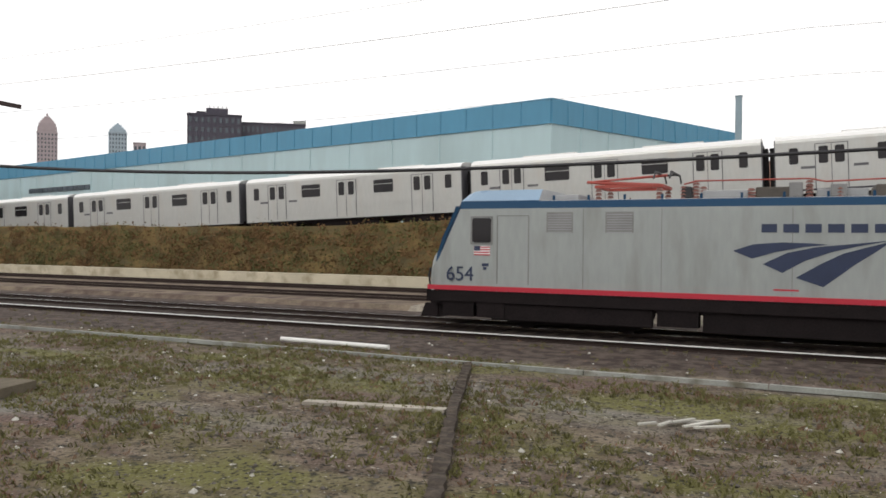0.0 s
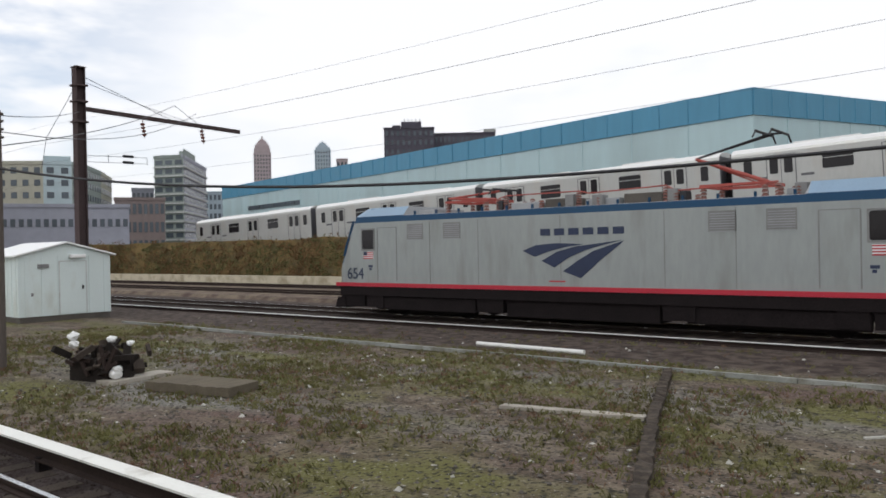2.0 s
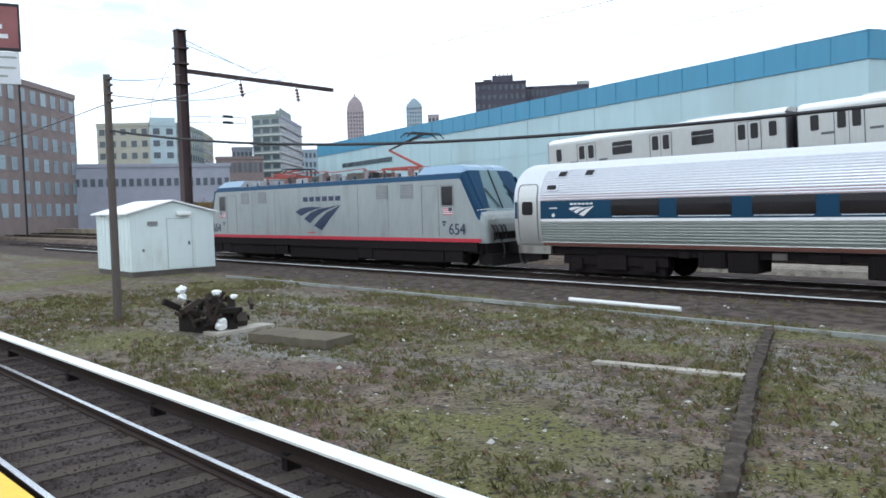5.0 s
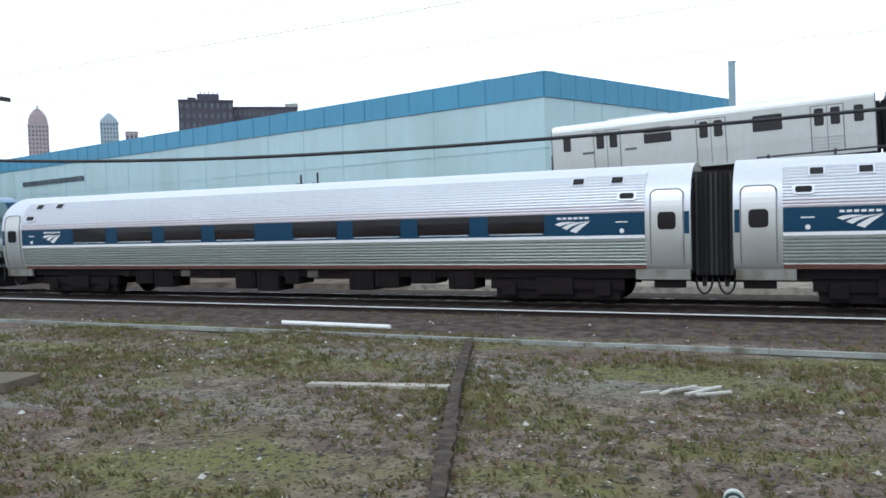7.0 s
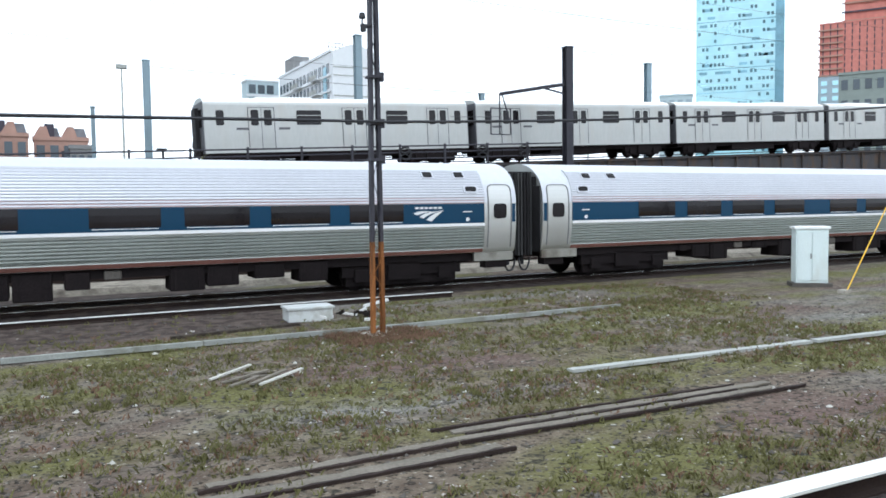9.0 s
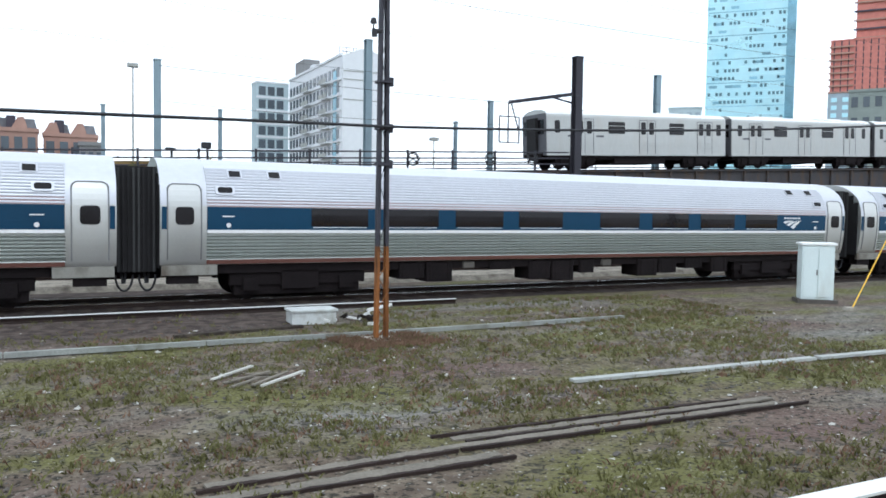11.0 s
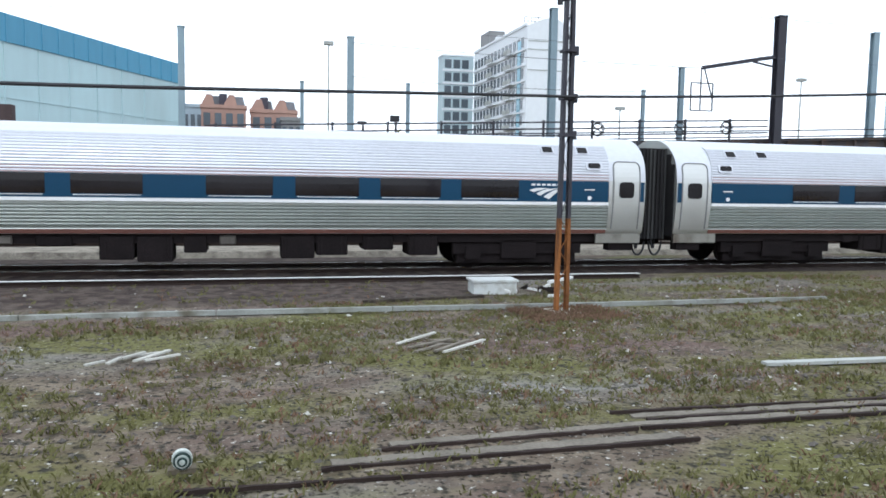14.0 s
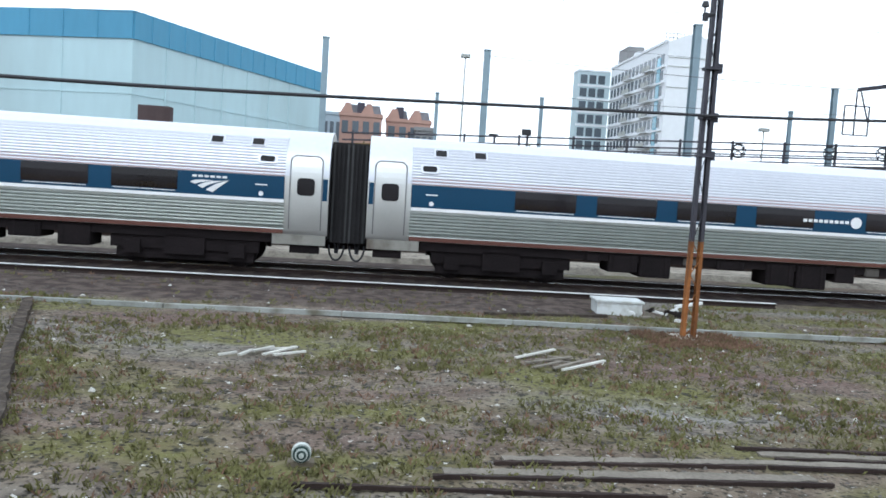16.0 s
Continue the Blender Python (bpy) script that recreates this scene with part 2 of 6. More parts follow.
M_TEALSTONE = mat("grey_green_facade", (0.27, 0.31, 0.29), 0.8, vary=0.12, scale=0.1, fine=0.9)
M_BLUEGREYWALL = mat("blue_grey_facade", (0.45, 0.54, 0.57), 0.7, vary=0.08, scale=0.1, fine=0.9)
M_WOODPOLE = mat("weathered_pole", (0.10, 0.085, 0.075), 0.9, vary=0.25, scale=2, streak=8)
M_WIRE = mat("black_cable", (0.02, 0.02, 0.024), 0.6, vary=0.1)
M_THINWIRE = mat("thin_grey_wire", (0.06, 0.06, 0.065), 0.6, vary=0.1)
M_SILVER = mat("silver_grey_paint", (0.31, 0.335, 0.33), 0.38, 0.25, vary=0.09, scale=0.8, fine=9, dirt=(0.23, 0.24, 0.225), dirt_at=0.64, streak=4)
# cab roof blue, lightened in colour for the sky it reflects
M_CABROOF = mat("sky_paled_blue_cab_roof", (0.21, 0.31, 0.42), 0.3, vary=0.12, scale=1)
M_BLUE = mat("blue_paint", (0.009, 0.045, 0.10), 0.6, spec=0.2, vary=0.1, scale=1)
M_NAVY = mat("navy_paint", (0.02, 0.032, 0.075), 0.4, vary=0.15)
M_RED = mat("red_stripe", (0.43, 0.02, 0.04), 0.45, vary=0.1)
M_UNDER = mat("grimy_underframe", (0.012, 0.009, 0.0095), 0.85, vary=0.4, scale=2.5, fine=20, bump=0.01)
M_UNDERGREY = mat("grimy_grey_box", (0.10, 0.09, 0.08), 0.8, vary=0.3, scale=2)
M_GLASS = mat("dark_window_glass", (0.012, 0.01, 0.012), 0.1, vary=0.4, scale=0.7, spec=0.3)
M_WINDSCREEN = mat("sky_lit_windscreen", (0.045, 0.12, 0.14), 0.06, vary=0.2, scale=0.8, spec=0.9)
M_STAINLESS = mat("stainless_steel", (0.45, 0.47, 0.45), 0.34, 0.9, vary=0.08, scale=0.6, fine=10, streak=3)
# lighter copy of the steel, sky brightness of upper faces painted in
M_STAINBRIGHT = mat("sky_brightened_stainless", (0.58, 0.59, 0.63), 0.45, 0.55, vary=0.06, scale=0.5, fine=8)
M_DOORSTEEL = mat("brushed_door_steel", (0.56, 0.56, 0.54), 0.35, 0.75, vary=0.08, scale=1.2)
M_STEPSTEEL = mat("dirty_step_steel", (0.27, 0.26, 0.23), 0.5, 0.5, vary=0.2, scale=1.5, dirt=(0.12, 0.10, 0.08), dirt_at=0.58, streak=2)
M_BANDBLUE = mat("blue_window_band", (0.004, 0.04, 0.088), 0.55, spec=0.25, vary=0.12, scale=1)
M_WHITE = mat("white_paint", (0.8, 0.8, 0.8), 0.5, vary=0.05)
M_BLACKRUBBER = mat("black_diaphragm", (0.022, 0.021, 0.022), 0.7, vary=0.3, scale=3)
M_GREYRUBBER = mat("grey_diaphragm_fold", (0.05, 0.05, 0.05), 0.7, vary=0.25, scale=3)
M_PANTO = mat("red_pantograph_steel", (0.33, 0.06, 0.045), 0.55, vary=0.2)
M_INSUL = mat("brown_insulator", (0.16, 0.06, 0.045), 0.35, vary=0.2)
M_ROOFGREY = mat("roof_grey", (0.30, 0.31, 0.32), 0.6, vary=0.15)
M_VENT = mat("grey_vent_grille", (0.20, 0.20, 0.20), 0.6, vary=0.2)
M_SUBWAY = mat("subway_stainless", (0.46, 0.465, 0.45), 0.38, 0.55, vary=0.07, scale=0.7, fine=8, dirt=(0.45, 0.43, 0.40), dirt_at=0.66, streak=4)
M_SUBROOF = mat("pale_subway_roof", (0.75, 0.75, 0.74), 0.6, vary=0.06)
M_SUBLINE = mat("dark_seam", (0.10, 0.10, 0.11), 0.6, vary=0.2)
M_WAREWALL = mat("pale_metal_cladding", (0.46, 0.61, 0.64), 0.55, vary=0.06, scale=0.12, fine=1.2, dirt=(0.40, 0.52, 0.54), dirt_at=0.6, streak=5)
M_WAREBLUE = mat("blue_cladding_band", (0.085, 0.28, 0.43), 0.5, vary=0.08, scale=0.2, fine=1.5, streak=5)
M_WAREROOF = mat("grey_roof_sheet", (0.35, 0.37, 0.4), 0.6, vary=0.1, scale=0.2)
M_HUT = mat("pale_painted_metal", (0.66, 0.74, 0.73), 0.5, vary=0.06, scale=0.8, dirt=(0.50, 0.52, 0.46), dirt_at=0.68, streak=3)
M_HUTROOF = mat("white_metal_roof", (0.85, 0.86, 0.85), 0.45, vary=0.05)
M_WHITEWALL = mat("white_rendered_wall", (0.74, 0.76, 0.78), 0.8, vary=0.05, scale=0.1, fine=1)
M_DARKBRICK = mat("dark_brick", (0.085, 0.08, 0.10), 0.9, vary=0.15, scale=0.1, fine=0.8)
M_REDBRICK = mat("red_orange_brick", (0.41, 0.26, 0.21), 0.9, vary=0.15, scale=0.15, fine=1)
M_SLATE = mat("grey_slate", (0.20, 0.21, 0.23), 0.8, vary=0.2, scale=0.4, fine=2)
# tan made paler, distance haze is put into the colour
M_TAN = mat("tan_masonry", (0.42, 0.41, 0.34), 0.9, vary=0.12, scale=0.1, fine=0.9)
# far wall colours with the distance haze painted in
M_HAZE = mat("haze_tinted_stone", (0.40, 0.34, 0.35), 0.9, vary=0.1, scale=0.05, fine=0.5)
M_HAZEBLUE = mat("haze_tinted_blue", (0.34, 0.41, 0.46), 0.7, vary=0.1, scale=0.05, fine=0.5)
M_OLIVE = mat("brown_brick", (0.24, 0.195, 0.185), 0.9, vary=0.15, scale=0.1, fine=0.9)
# the panes' sky reflection is painted as a pale base colour
M_PALEWIN = mat("sky_lit_factory_window", (0.30, 0.36, 0.40), 0.2, vary=0.5, scale=0.3)
M_GREYWALL = mat("grey_lilac_wall", (0.37, 0.38, 0.44), 0.85, vary=0.12, scale=0.1, fine=0.8)
M_SILL = mat("brown_sill", (0.16, 0.075, 0.06), 0.8, vary=0.25, scale=1.2)
M_FARGLASS = mat("facade_window", (0.09, 0.11, 0.13), 0.25, vary=0.4, scale=0.1)
# light teal has the reflected bright sky mixed into it
M_TEALGLASS = mat("pale_teal_curtain_wall", (0.50, 0.78, 0.85), 0.3, 0.3, vary=0.14, scale=0.05, fine=0.3, dirt=(0.40, 0.69, 0.78), dirt_at=0.56)
M_TEALDARK = mat("teal_spandrel", (0.24, 0.47, 0.58), 0.3, vary=0.6, scale=0.1)
M_TEALPANE = mat("dark_teal_pane", (0.10, 0.21, 0.26), 0.3, vary=0.5, scale=0.1)
M_ORANGENET = mat("orange_safety_netting", (0.56, 0.22, 0.18), 0.8, vary=0.2, scale=0.1, fine=0.7)
M_REELWHITE = mat("dusty_white_plastic", (0.42, 0.45, 0.42), 0.6, vary=0.25, scale=20)
M_REELDARK = mat("dark_teal_plastic", (0.018, 0.04, 0.036), 0.5, vary=0.3, scale=20)
M_SCRAPDARK = mat("dark_scrap", (0.022, 0.018, 0.016), 0.9, vary=0.4, scale=5, bump=0.02)
M_LUMBER = mat("bleached_lumber", (0.46, 0.45, 0.41), 0.85, vary=0.25, scale=3, fine=30)
M_PALLET = mat("grey_brown_board", (0.135, 0.115, 0.085), 0.9, vary=0.25, scale=3)
M_BILL = mat("billboard_red", (0.30, 0.13, 0.13), 0.7, vary=0.3, scale=0.3)
M_GRASS = mat("dull_weeds", (0.135, 0.13, 0.052), 0.9, vary=0.4, scale=0.8)
M_DRYGRASS = mat("dry_brown_weeds", (0.19, 0.12, 0.08), 0.9, vary=0.4, scale=0.8)
M_DRYBRUSH = mat("dry_brush", (0.16, 0.095, 0.045), 0.95, vary=0.5, scale=0.6)
M_OLIVEBRUSH = mat("olive_creeper", (0.10, 0.098, 0.04), 0.95, vary=0.5, scale=0.6)
M_FLAGWHITE = mat("flag_white", (0.72, 0.72, 0.72), 0.5, vary=0.05)


# ---- mesh helpers ----
def box(bm, x0, x1, y0, y1, z0, z1):
    v = [bm.verts.new((x, y, z)) for x in (x0, x1) for y in (y0, y1) for z in (z0, z1)]
    for f in ((0, 1, 3, 2), (4, 6, 7, 5), (0, 4, 5, 1), (2, 3, 7, 6), (0, 2, 6, 4), (1, 5, 7, 3)):
        bm.faces.new([v[i] for i in f])
    return v


def rod(bm, a, b, r, seg=8, r2=None):
    a, b = Vector(a), Vector(b)
    q = (b - a).to_track_quat("Z", "Y").to_matrix()
    r2 = r if r2 is None else r2
    ra = [bm.verts.new(a + q @ Vector((r * math.cos(i * math.tau / seg), r * math.sin(i * math.tau / seg), 0))) for i in range(seg)]
    rb = [bm.verts.new(b + q @ Vector((r2 * math.cos(i * math.tau / seg), r2 * math.sin(i * math.tau / seg), 0))) for i in range(seg)]
    for i in range(seg):
        bm.faces.new((ra[i], ra[(i + 1) % seg], rb[(i + 1) % seg], rb[i]))
    bm.faces.new(ra[::-1])
    bm.faces.new(rb)


def beam(bm, a, b, w, h):
    """A bar of rectangular section from a to b."""
    a, b = Vector(a), Vector(b)
    q = (b - a).to_track_quat("Z", "Y").to_matrix()
    ring = lambda p: [bm.verts.new(p + q @ Vector((sx * w / 2, sy * h / 2, 0))) for sx, sy in ((-1, -1), (1, -1), (1, 1), (-1, 1))]
    ra, rb = ring(a), ring(b)
    for i in range(4):
        bm.faces.new((ra[i], ra[(i + 1) % 4], rb[(i + 1) % 4], rb[i]))
    bm.faces.new(ra[::-1])
    bm.faces.new(rb)


def prism(bm, outline, a, b, axis="y"):
    """The closed outline, in the two other axes, extruded from a to b."""
    def at(p, k):
        return (p[0], k, p[1]) if axis == "y" else (k, p[0], p[1]) if axis == "x" else (p[0], p[1], k)
    va, vb = [bm.verts.new(at(p, a)) for p in outline], [bm.verts.new(at(p, b)) for p in outline]
    n = len(outline)
    for i in range(n):
        bm.faces.new((va[i], va[(i + 1) % n], vb[(i + 1) % n], vb[i]))
    bm.faces.new(va[::-1])
    bm.faces.new(vb)


def bevel(bm, w, seg=2):
    bmesh.ops.bevel(bm, geom=bm.edges[:], offset=w, segments=seg, affect="EDGES", profile=0.7)
    return bm


def hose(bm, pts, r, seg=6):
    """One round tube along the points."""
    rings = []
    for i, p in enumerate(pts):
        d = (Vector(pts[min(i + 1, len(pts) - 1)]) - Vector(pts[max(i - 1, 0)])).normalized()
        q = d.to_track_quat("Z", "Y").to_matrix()
        rings.append([bm.verts.new(Vector(p) + q @ Vector((r * math.cos(k * math.tau / seg), r * math.sin(k * math.tau / seg), 0))) for k in range(seg)])
    for a, b in zip(rings, rings[1:]):
        for k in range(seg):
            bm.faces.new((a[k], a[(k + 1) % seg], b[(k + 1) % seg], b[k]))
    bm.faces.new(rings[0][::-1])
    bm.faces.new(rings[-1])


def rounded_rect(w, h, r, seg=4):
    pts = []
    for cx, cz, a0 in ((w / 2 - r, h / 2 - r, 0), (-w / 2 + r, h / 2 - r, 90), (-w / 2 + r, -h / 2 + r, 180), (w / 2 - r, -h / 2 + r, 270)):
        for i in range(seg + 1):
            a = radians(a0 + 90 * i / seg)
            pts.append((cx + r * math.cos(a), cz + r * math.sin(a)))
    return pts


def mesh_of(bm, material, smooth=False):
    bmesh.ops.recalc_face_normals(bm, faces=bm.faces[:])
    me = bpy.data.meshes.new("mesh")
    bm.to_mesh(me)
    bm.free()
    for m in material if isinstance(material, (list, tuple)) else (material,):
        me.materials.append(m)
    if smooth:
        for p in me.polygons:
            p.use_smooth = True
    return me


def part(name, bm, material, parent=None, label="", smooth=False, at=None):
    me = bm if isinstance(bm, bpy.types.Mesh) else mesh_of(bm, material, smooth)
    ob = new(name, me)
    ob.parent = parent
    if at:
        ob.location = at
    if label:
        ob["label"] = label
    return ob


def thing(name, label, category, group="", kind="", at=(0, 0, 0), rz=0, ry=0):
    ob = new(name)
    ob.matrix_basis = pose(*at, 0, ry, rz)
    return tagged(ob, label, category, group, kind)


def boxes(*specs):
    bm = bmesh.new()
    for s in specs:
        box(bm, *s)
    return bm


def text_mesh(body, size, material, depth=0.006):
    cu = bpy.data.curves.new("text", "FONT")
    cu.body, cu.size, cu.extrude, cu.align_x = body, size, depth, "LEFT"
    ob = new("text", cu)
    me = bpy.data.meshes.new_from_object(ob.evaluated_get(bpy.context.evaluated_depsgraph_get()))
    bpy.data.objects.remove(ob)
    me.materials.clear()
    me.materials.append(material)
    return me


# ---- ground ----
def build_ground():
    nx, ny = 150, 90
    xs = np.sinh(np.linspace(-6.4, 6.4, nx)) * 10
    ys = np.concatenate([np.linspace(-3000, -40, 12), np.linspace(-30, 30, 61), 30 + np.geomspace(2, 3000, 17)])
    verts, faces = [], []
    for y in ys:
        for x in xs:
            z = 0.0
            if 4.5 < y < 18 and abs(x) < 60:
                z = 0.07 * noise.noise((x * 0.35, y * 0.45, 0)) + 0.03 * noise.noise((x * 1.3, y * 1.3, 3)) - 0.03
            verts.append((float(x), float(y), z))
    w = len(xs)
    for j in range(len(ys) - 1):
        for i in range(w - 1):
            faces.append((j * w + i, j * w + i + 1, (j + 1) * w + i + 1, (j + 1) * w + i))
    me = bpy.data.meshes.new("ground")
    me.from_pydata(verts, [], faces)
    me.materials.append(M_GROUND)
    for p in me.polygons:
        p.use_smooth = True
    tagged(new("ground", me), "weedy brown and mossy green rail yard soil", "ground", kind="structure")


build_ground()


def ballast_bed(name, y0, y1, x0, x1, top, slope=0.0, label="grey-brown stone ballast bed under the rails"):
    bm = bmesh.new()
    prism(bm, [(y0, -0.05), (y1, -0.05), (y1 - 0.3, top), (y0 + 0.3, top)], x0, x1, "x")
    ob = new(name, mesh_of(bm, M_BALLAST))
    ob.matrix_basis = pose(0, 0, 0, 0, 0, slope)
    return tagged(ob, label, "ballast", kind="structure")


def rail_profile(bm, y, z0, h, x0, x1):
    w = 0.07
    prism(bm, [(y - w, z0), (y + w, z0), (y + w, z0 + 0.02), (y + 0.01, z0 + 0.035), (y + 0.01, z0 + h - 0.045),
               (y + 0.036, z0 + h - 0.035), (y + 0.036, z0 + h), (y - 0.036, z0 + h), (y - 0.036, z0 + h - 0.035),
               (y - 0.01, z0 + h - 0.045), (y - 0.01, z0 + 0.035), (y - w, z0 + 0.02)], x0, x1, "x")


def track(name, yc, x0, x1, top, rail_mat, slope=0.0, label="", tie_step=0.6, ties=True):
    root = thing(name, label, "railway track", kind="structure", rz=slope)
    for y in (yc - 0.72, yc + 0.72):
        bm = bmesh.new()
        rail_profile(bm, y, top - 0.1, 0.1, x0, x1)
        r = part("rail", bm, M_RUSTRAIL, root)
        if rail_mat is not M_RUSTRAIL:
            part("running_face", boxes((x0, x1, y - 0.03, y + 0.03, top + 0.001, top + 0.004)), rail_mat, r, "polished running face")
    if ties:
        bm = boxes((-0.12, 0.12, -1.3, 1.3, -0.08, 0))
        me = mesh_of(bm, M_TIE)
        n = int((x1 - x0) / tie_step)
        for i in range(n):
            part("tie", me, None, root, at=(x0 + (i + 0.5) * tie_step, yc, top - 0.098))
    return root


# near station track and platform
ballast_bed("ballast_near", 1.3, 4.75, -90, 60, 0.012, -0.6)
track("near_track", 2.84, -60, 40, 0.12, M_STEELRAIL, -0.6, "shiny running rails on dark wooden ties beside the platform")
# main line
ballast_bed("ballast_main", 19.7, 24.2, -260, 260, 0.012)
track("main_track", 21.7, -75, 55, 0.12, M_STEELRAIL, 0, "main line rails under the passenger train")
ballast_bed("ballast_far", 25.0, 35.2, -260, -13, 0.18, label="brown stained ballast between the far tracks").data.materials[0] = M_BROWNGRAVEL
ballast_bed("gravel_far", 25.0, 35.2, -13, 260, 0.18, label="pale tan gravel behind the main track").data.materials[0] = M_PALEGRAVEL
track("far_track", 28.2, -200, 100, 0.28, M_RUSTRAIL, 0, "dull rusty rails of a far yard track", ties=False)
track("yard_track", 32.4, -200, 100, 0.28, M_RUSTRAIL, 0, "dull rusty rails of a yard track beside the wall", ties=False)


def build_platform():
    root = thing("platform", "concrete station platform with a yellow tactile edge", "platform", kind="structure")
    part("slab", boxes((-80, 60, -9, 0.66, 0.82, 1.08)), M_PLATFORM, root)
    part("wall", boxes((-80, 60, -9, 0.36, -0.1, 0.818)), M_CONC, root)
    bm = boxes((-80, 60, 0.662, 1.27, 0.83, 1.085))
    part("tactile_strip", bm, M_YELLOW, root, "yellow tactile warning strip")


build_platform()


def third_rail(name, y, z, x0, x1, slope, label):
    root = thing(name, label, "third rail", kind="structure", rz=slope)
    bm = bmesh.new()
    prism(bm, [(y - 0.105, z - 0.035), (y + 0.105, z - 0.035), (y + 0.105, z - 0.01), (y + 0.07, z), (y - 0.07, z), (y - 0.105, z - 0.01)], x0, x1, "x")
    part("cover_board", bm, M_COVER, root)
    bm = bmesh.new()
    rail_profile(bm, y, z - 0.22, 0.14, x0, x1)
    part("conductor_rail", bm, M_RUSTRAIL, root)
    me = mesh_of(boxes((-0.05, 0.05, -0.06, 0.1, 0, z - 0.22 + 0.06), (-0.03, 0.03, 0.07, 0.1, 0, z - 0.034)), M_UNDER)
    for i in range(int((x1 - x0) / 3)):
        part("bracket", me, None, root, at=(x0 + 1.5 + 3 * i, y, -0.02))


third_rail("third_rail_near", 4.1, 0.36, -62, 42, -0.6, "white covered third rail beside the near track")
root = thing("third_rail_far", "pale third rail lying beside the main line", "third rail", kind="structure")
bm = bmesh.new()
rail_profile(bm, 19.05, 0, 0.12, -60, 10.1)
part("conductor_rail", bm, M_RUSTRAIL, root)
part("cover_strip", boxes((-60, 10.1, 18.99, 19.11, 0.122, 0.135)), M_PALEPIPE, root)
# long grey conduit on the soil
conduit = thing("cable_conduit", "long pale grey cable conduit lying on the soil", "conduit")
for i in range(12):
    bm = bmesh.new()
    xa, xb = -27 + i * 3.3, -27 + (i + 1) * 3.3 - 0.02
    beam(bm, (xa, 14.95 + 0.05 * math.sin(i * 1.7), 0.015), (xb, 14.95 + 0.05 * math.sin((i + 1) * 1.7), 0.015), 0.1, 0.09)
    part("pipe_length", bm, M_CONDUIT, conduit)


# ---- viaduct ----
SLOPE = 0.041


def deck_z(x):
    return 3.93 + SLOPE * x


def crest_z(x):
    """Top of the ramp wall: level and overgrown where the ramp is low."""
    return max(deck_z(x) + 0.42, 3.3 + 0.18 * noise.noise((x * 0.25, 2, 1)))


def build_viaduct():
    root = thing("viaduct", "brown walled railway ramp rising to a dark steel girder bridge", "viaduct", kind="structure")
    # ramp with its battered brown face
    bm = bmesh.new()
    rows = []
    for i in range(41):
        x = -92 + i * 2.5
        z = deck_z(x)
        rows.append([bm.verts.new(p) for p in ((x, 37.6, 0.1), (x, 38.6 + 0.15 * noise.noise((x * 0.3, 0, 1)), crest_z(x)), (x, 39.2, crest_z(x)), (x, 39.21, z - 0.3), (x, 45.5, z - 0.3), (x, 46.5, 0.1))])
    for a, b in zip(rows, rows[1:]):
        for k in range(5):
            bm.faces.new((a[k], a[k + 1], b[k + 1], b[k]))
    bm.faces.new(rows[0])
    bm.faces.new(rows[-1])
    part("ramp_wall", bm, M_EMBANK, root, "rust-brown stained ramp wall")
    # coping
    bm = bmesh.new()
    beam(bm, (-13, 38.6, deck_z(-13) + 0.36), (8, 38.6, deck_z(8) + 0.36), 0.12, 0.3)
    part("coping", bm, M_EMBANK, root)
    # girders of the bridge
    for y in (38.7, 45.3):
        bm = bmesh.new()
        for off, w, h in ((-0.85, 0.05, 1.5), (-0.12, 0.45, 0.08), (-1.6, 0.45, 0.08)):
            a, b = Vector((8.2, y, deck_z(8.2) + off)), Vector((150, y, deck_z(150) + off))
            beam(bm, a, b, w, h)
        part("girder", bm, M_GIRDER, root)
    bm = boxes((-0.06, 0.06, -0.16, 0.0, -1.55, -0.16))
    me = mesh_of(bm, M_GIRDER)
    for i in range(45):
        x = 9.5 + i * 2.2
        part("stiffener", me, None, root, at=(x, 38.67, deck_z(x)))
    bm = bmesh.new()
    beam(bm, (8.2, 42, deck_z(8.2) - 0.2), (150, 42, deck_z(150) - 0.2), 6.4, 0.12)
    part("bridge_deck", bm, M_TIE, root)
    for i in range(6):
        x = 12 + i * 20
        bm = boxes((x, x + 0.8, 39, 39.8, -0.1, deck_z(x) - 1.65), (x, x + 0.8, 44.2, 45, -0.1, deck_z(x) - 1.65), (x, x + 0.8, 39, 45, deck_z(x) - 2.4, deck_z(x) - 1.65))
        part("pier", bm, M_CONC, root)
    for y in (41.2, 42.64):
        bm = bmesh.new()
        beam(bm, (-92, y, deck_z(-92) - 0.02), (150, y, deck_z(150) - 0.02), 0.07, 0.2)
        part("rail", bm, M_RUSTRAIL, root)


build_viaduct()


def build_railing():
    root = thing("bridge_railing", "dark pipe railing along the edge of the rail bridge", "railing", kind="structure")
    for k in range(3):
        bm = bmesh.new()
        z = 0.42 + 0.34 * k
        rod(bm, (-2, 38.55, deck_z(-2) + z - 0.1), (27.9, 38.55, deck_z(27.9) + z - 0.1), 0.045, 6)
        part("pipe", bm, M_MAST, root)
    for k in range(2):
        bm = bmesh.new()
        z = 0.45 + 0.4 * k
        rod(bm, (-2, 45.3, deck_z(-2) + z - 0.1), (110, 45.3, deck_z(110) + z - 0.1), 0.045, 6)
        part("pipe", bm, M_MAST, root)
    me = mesh_of(boxes((-0.05, 0.05, -0.05, 0.05, -0.3, 1.1)), M_MAST)
    for i in range(11):
        x = -1.5 + i * 2.7
        part("post", me, None, root, at=(x, 38.5, deck_z(x)))


build_railing()


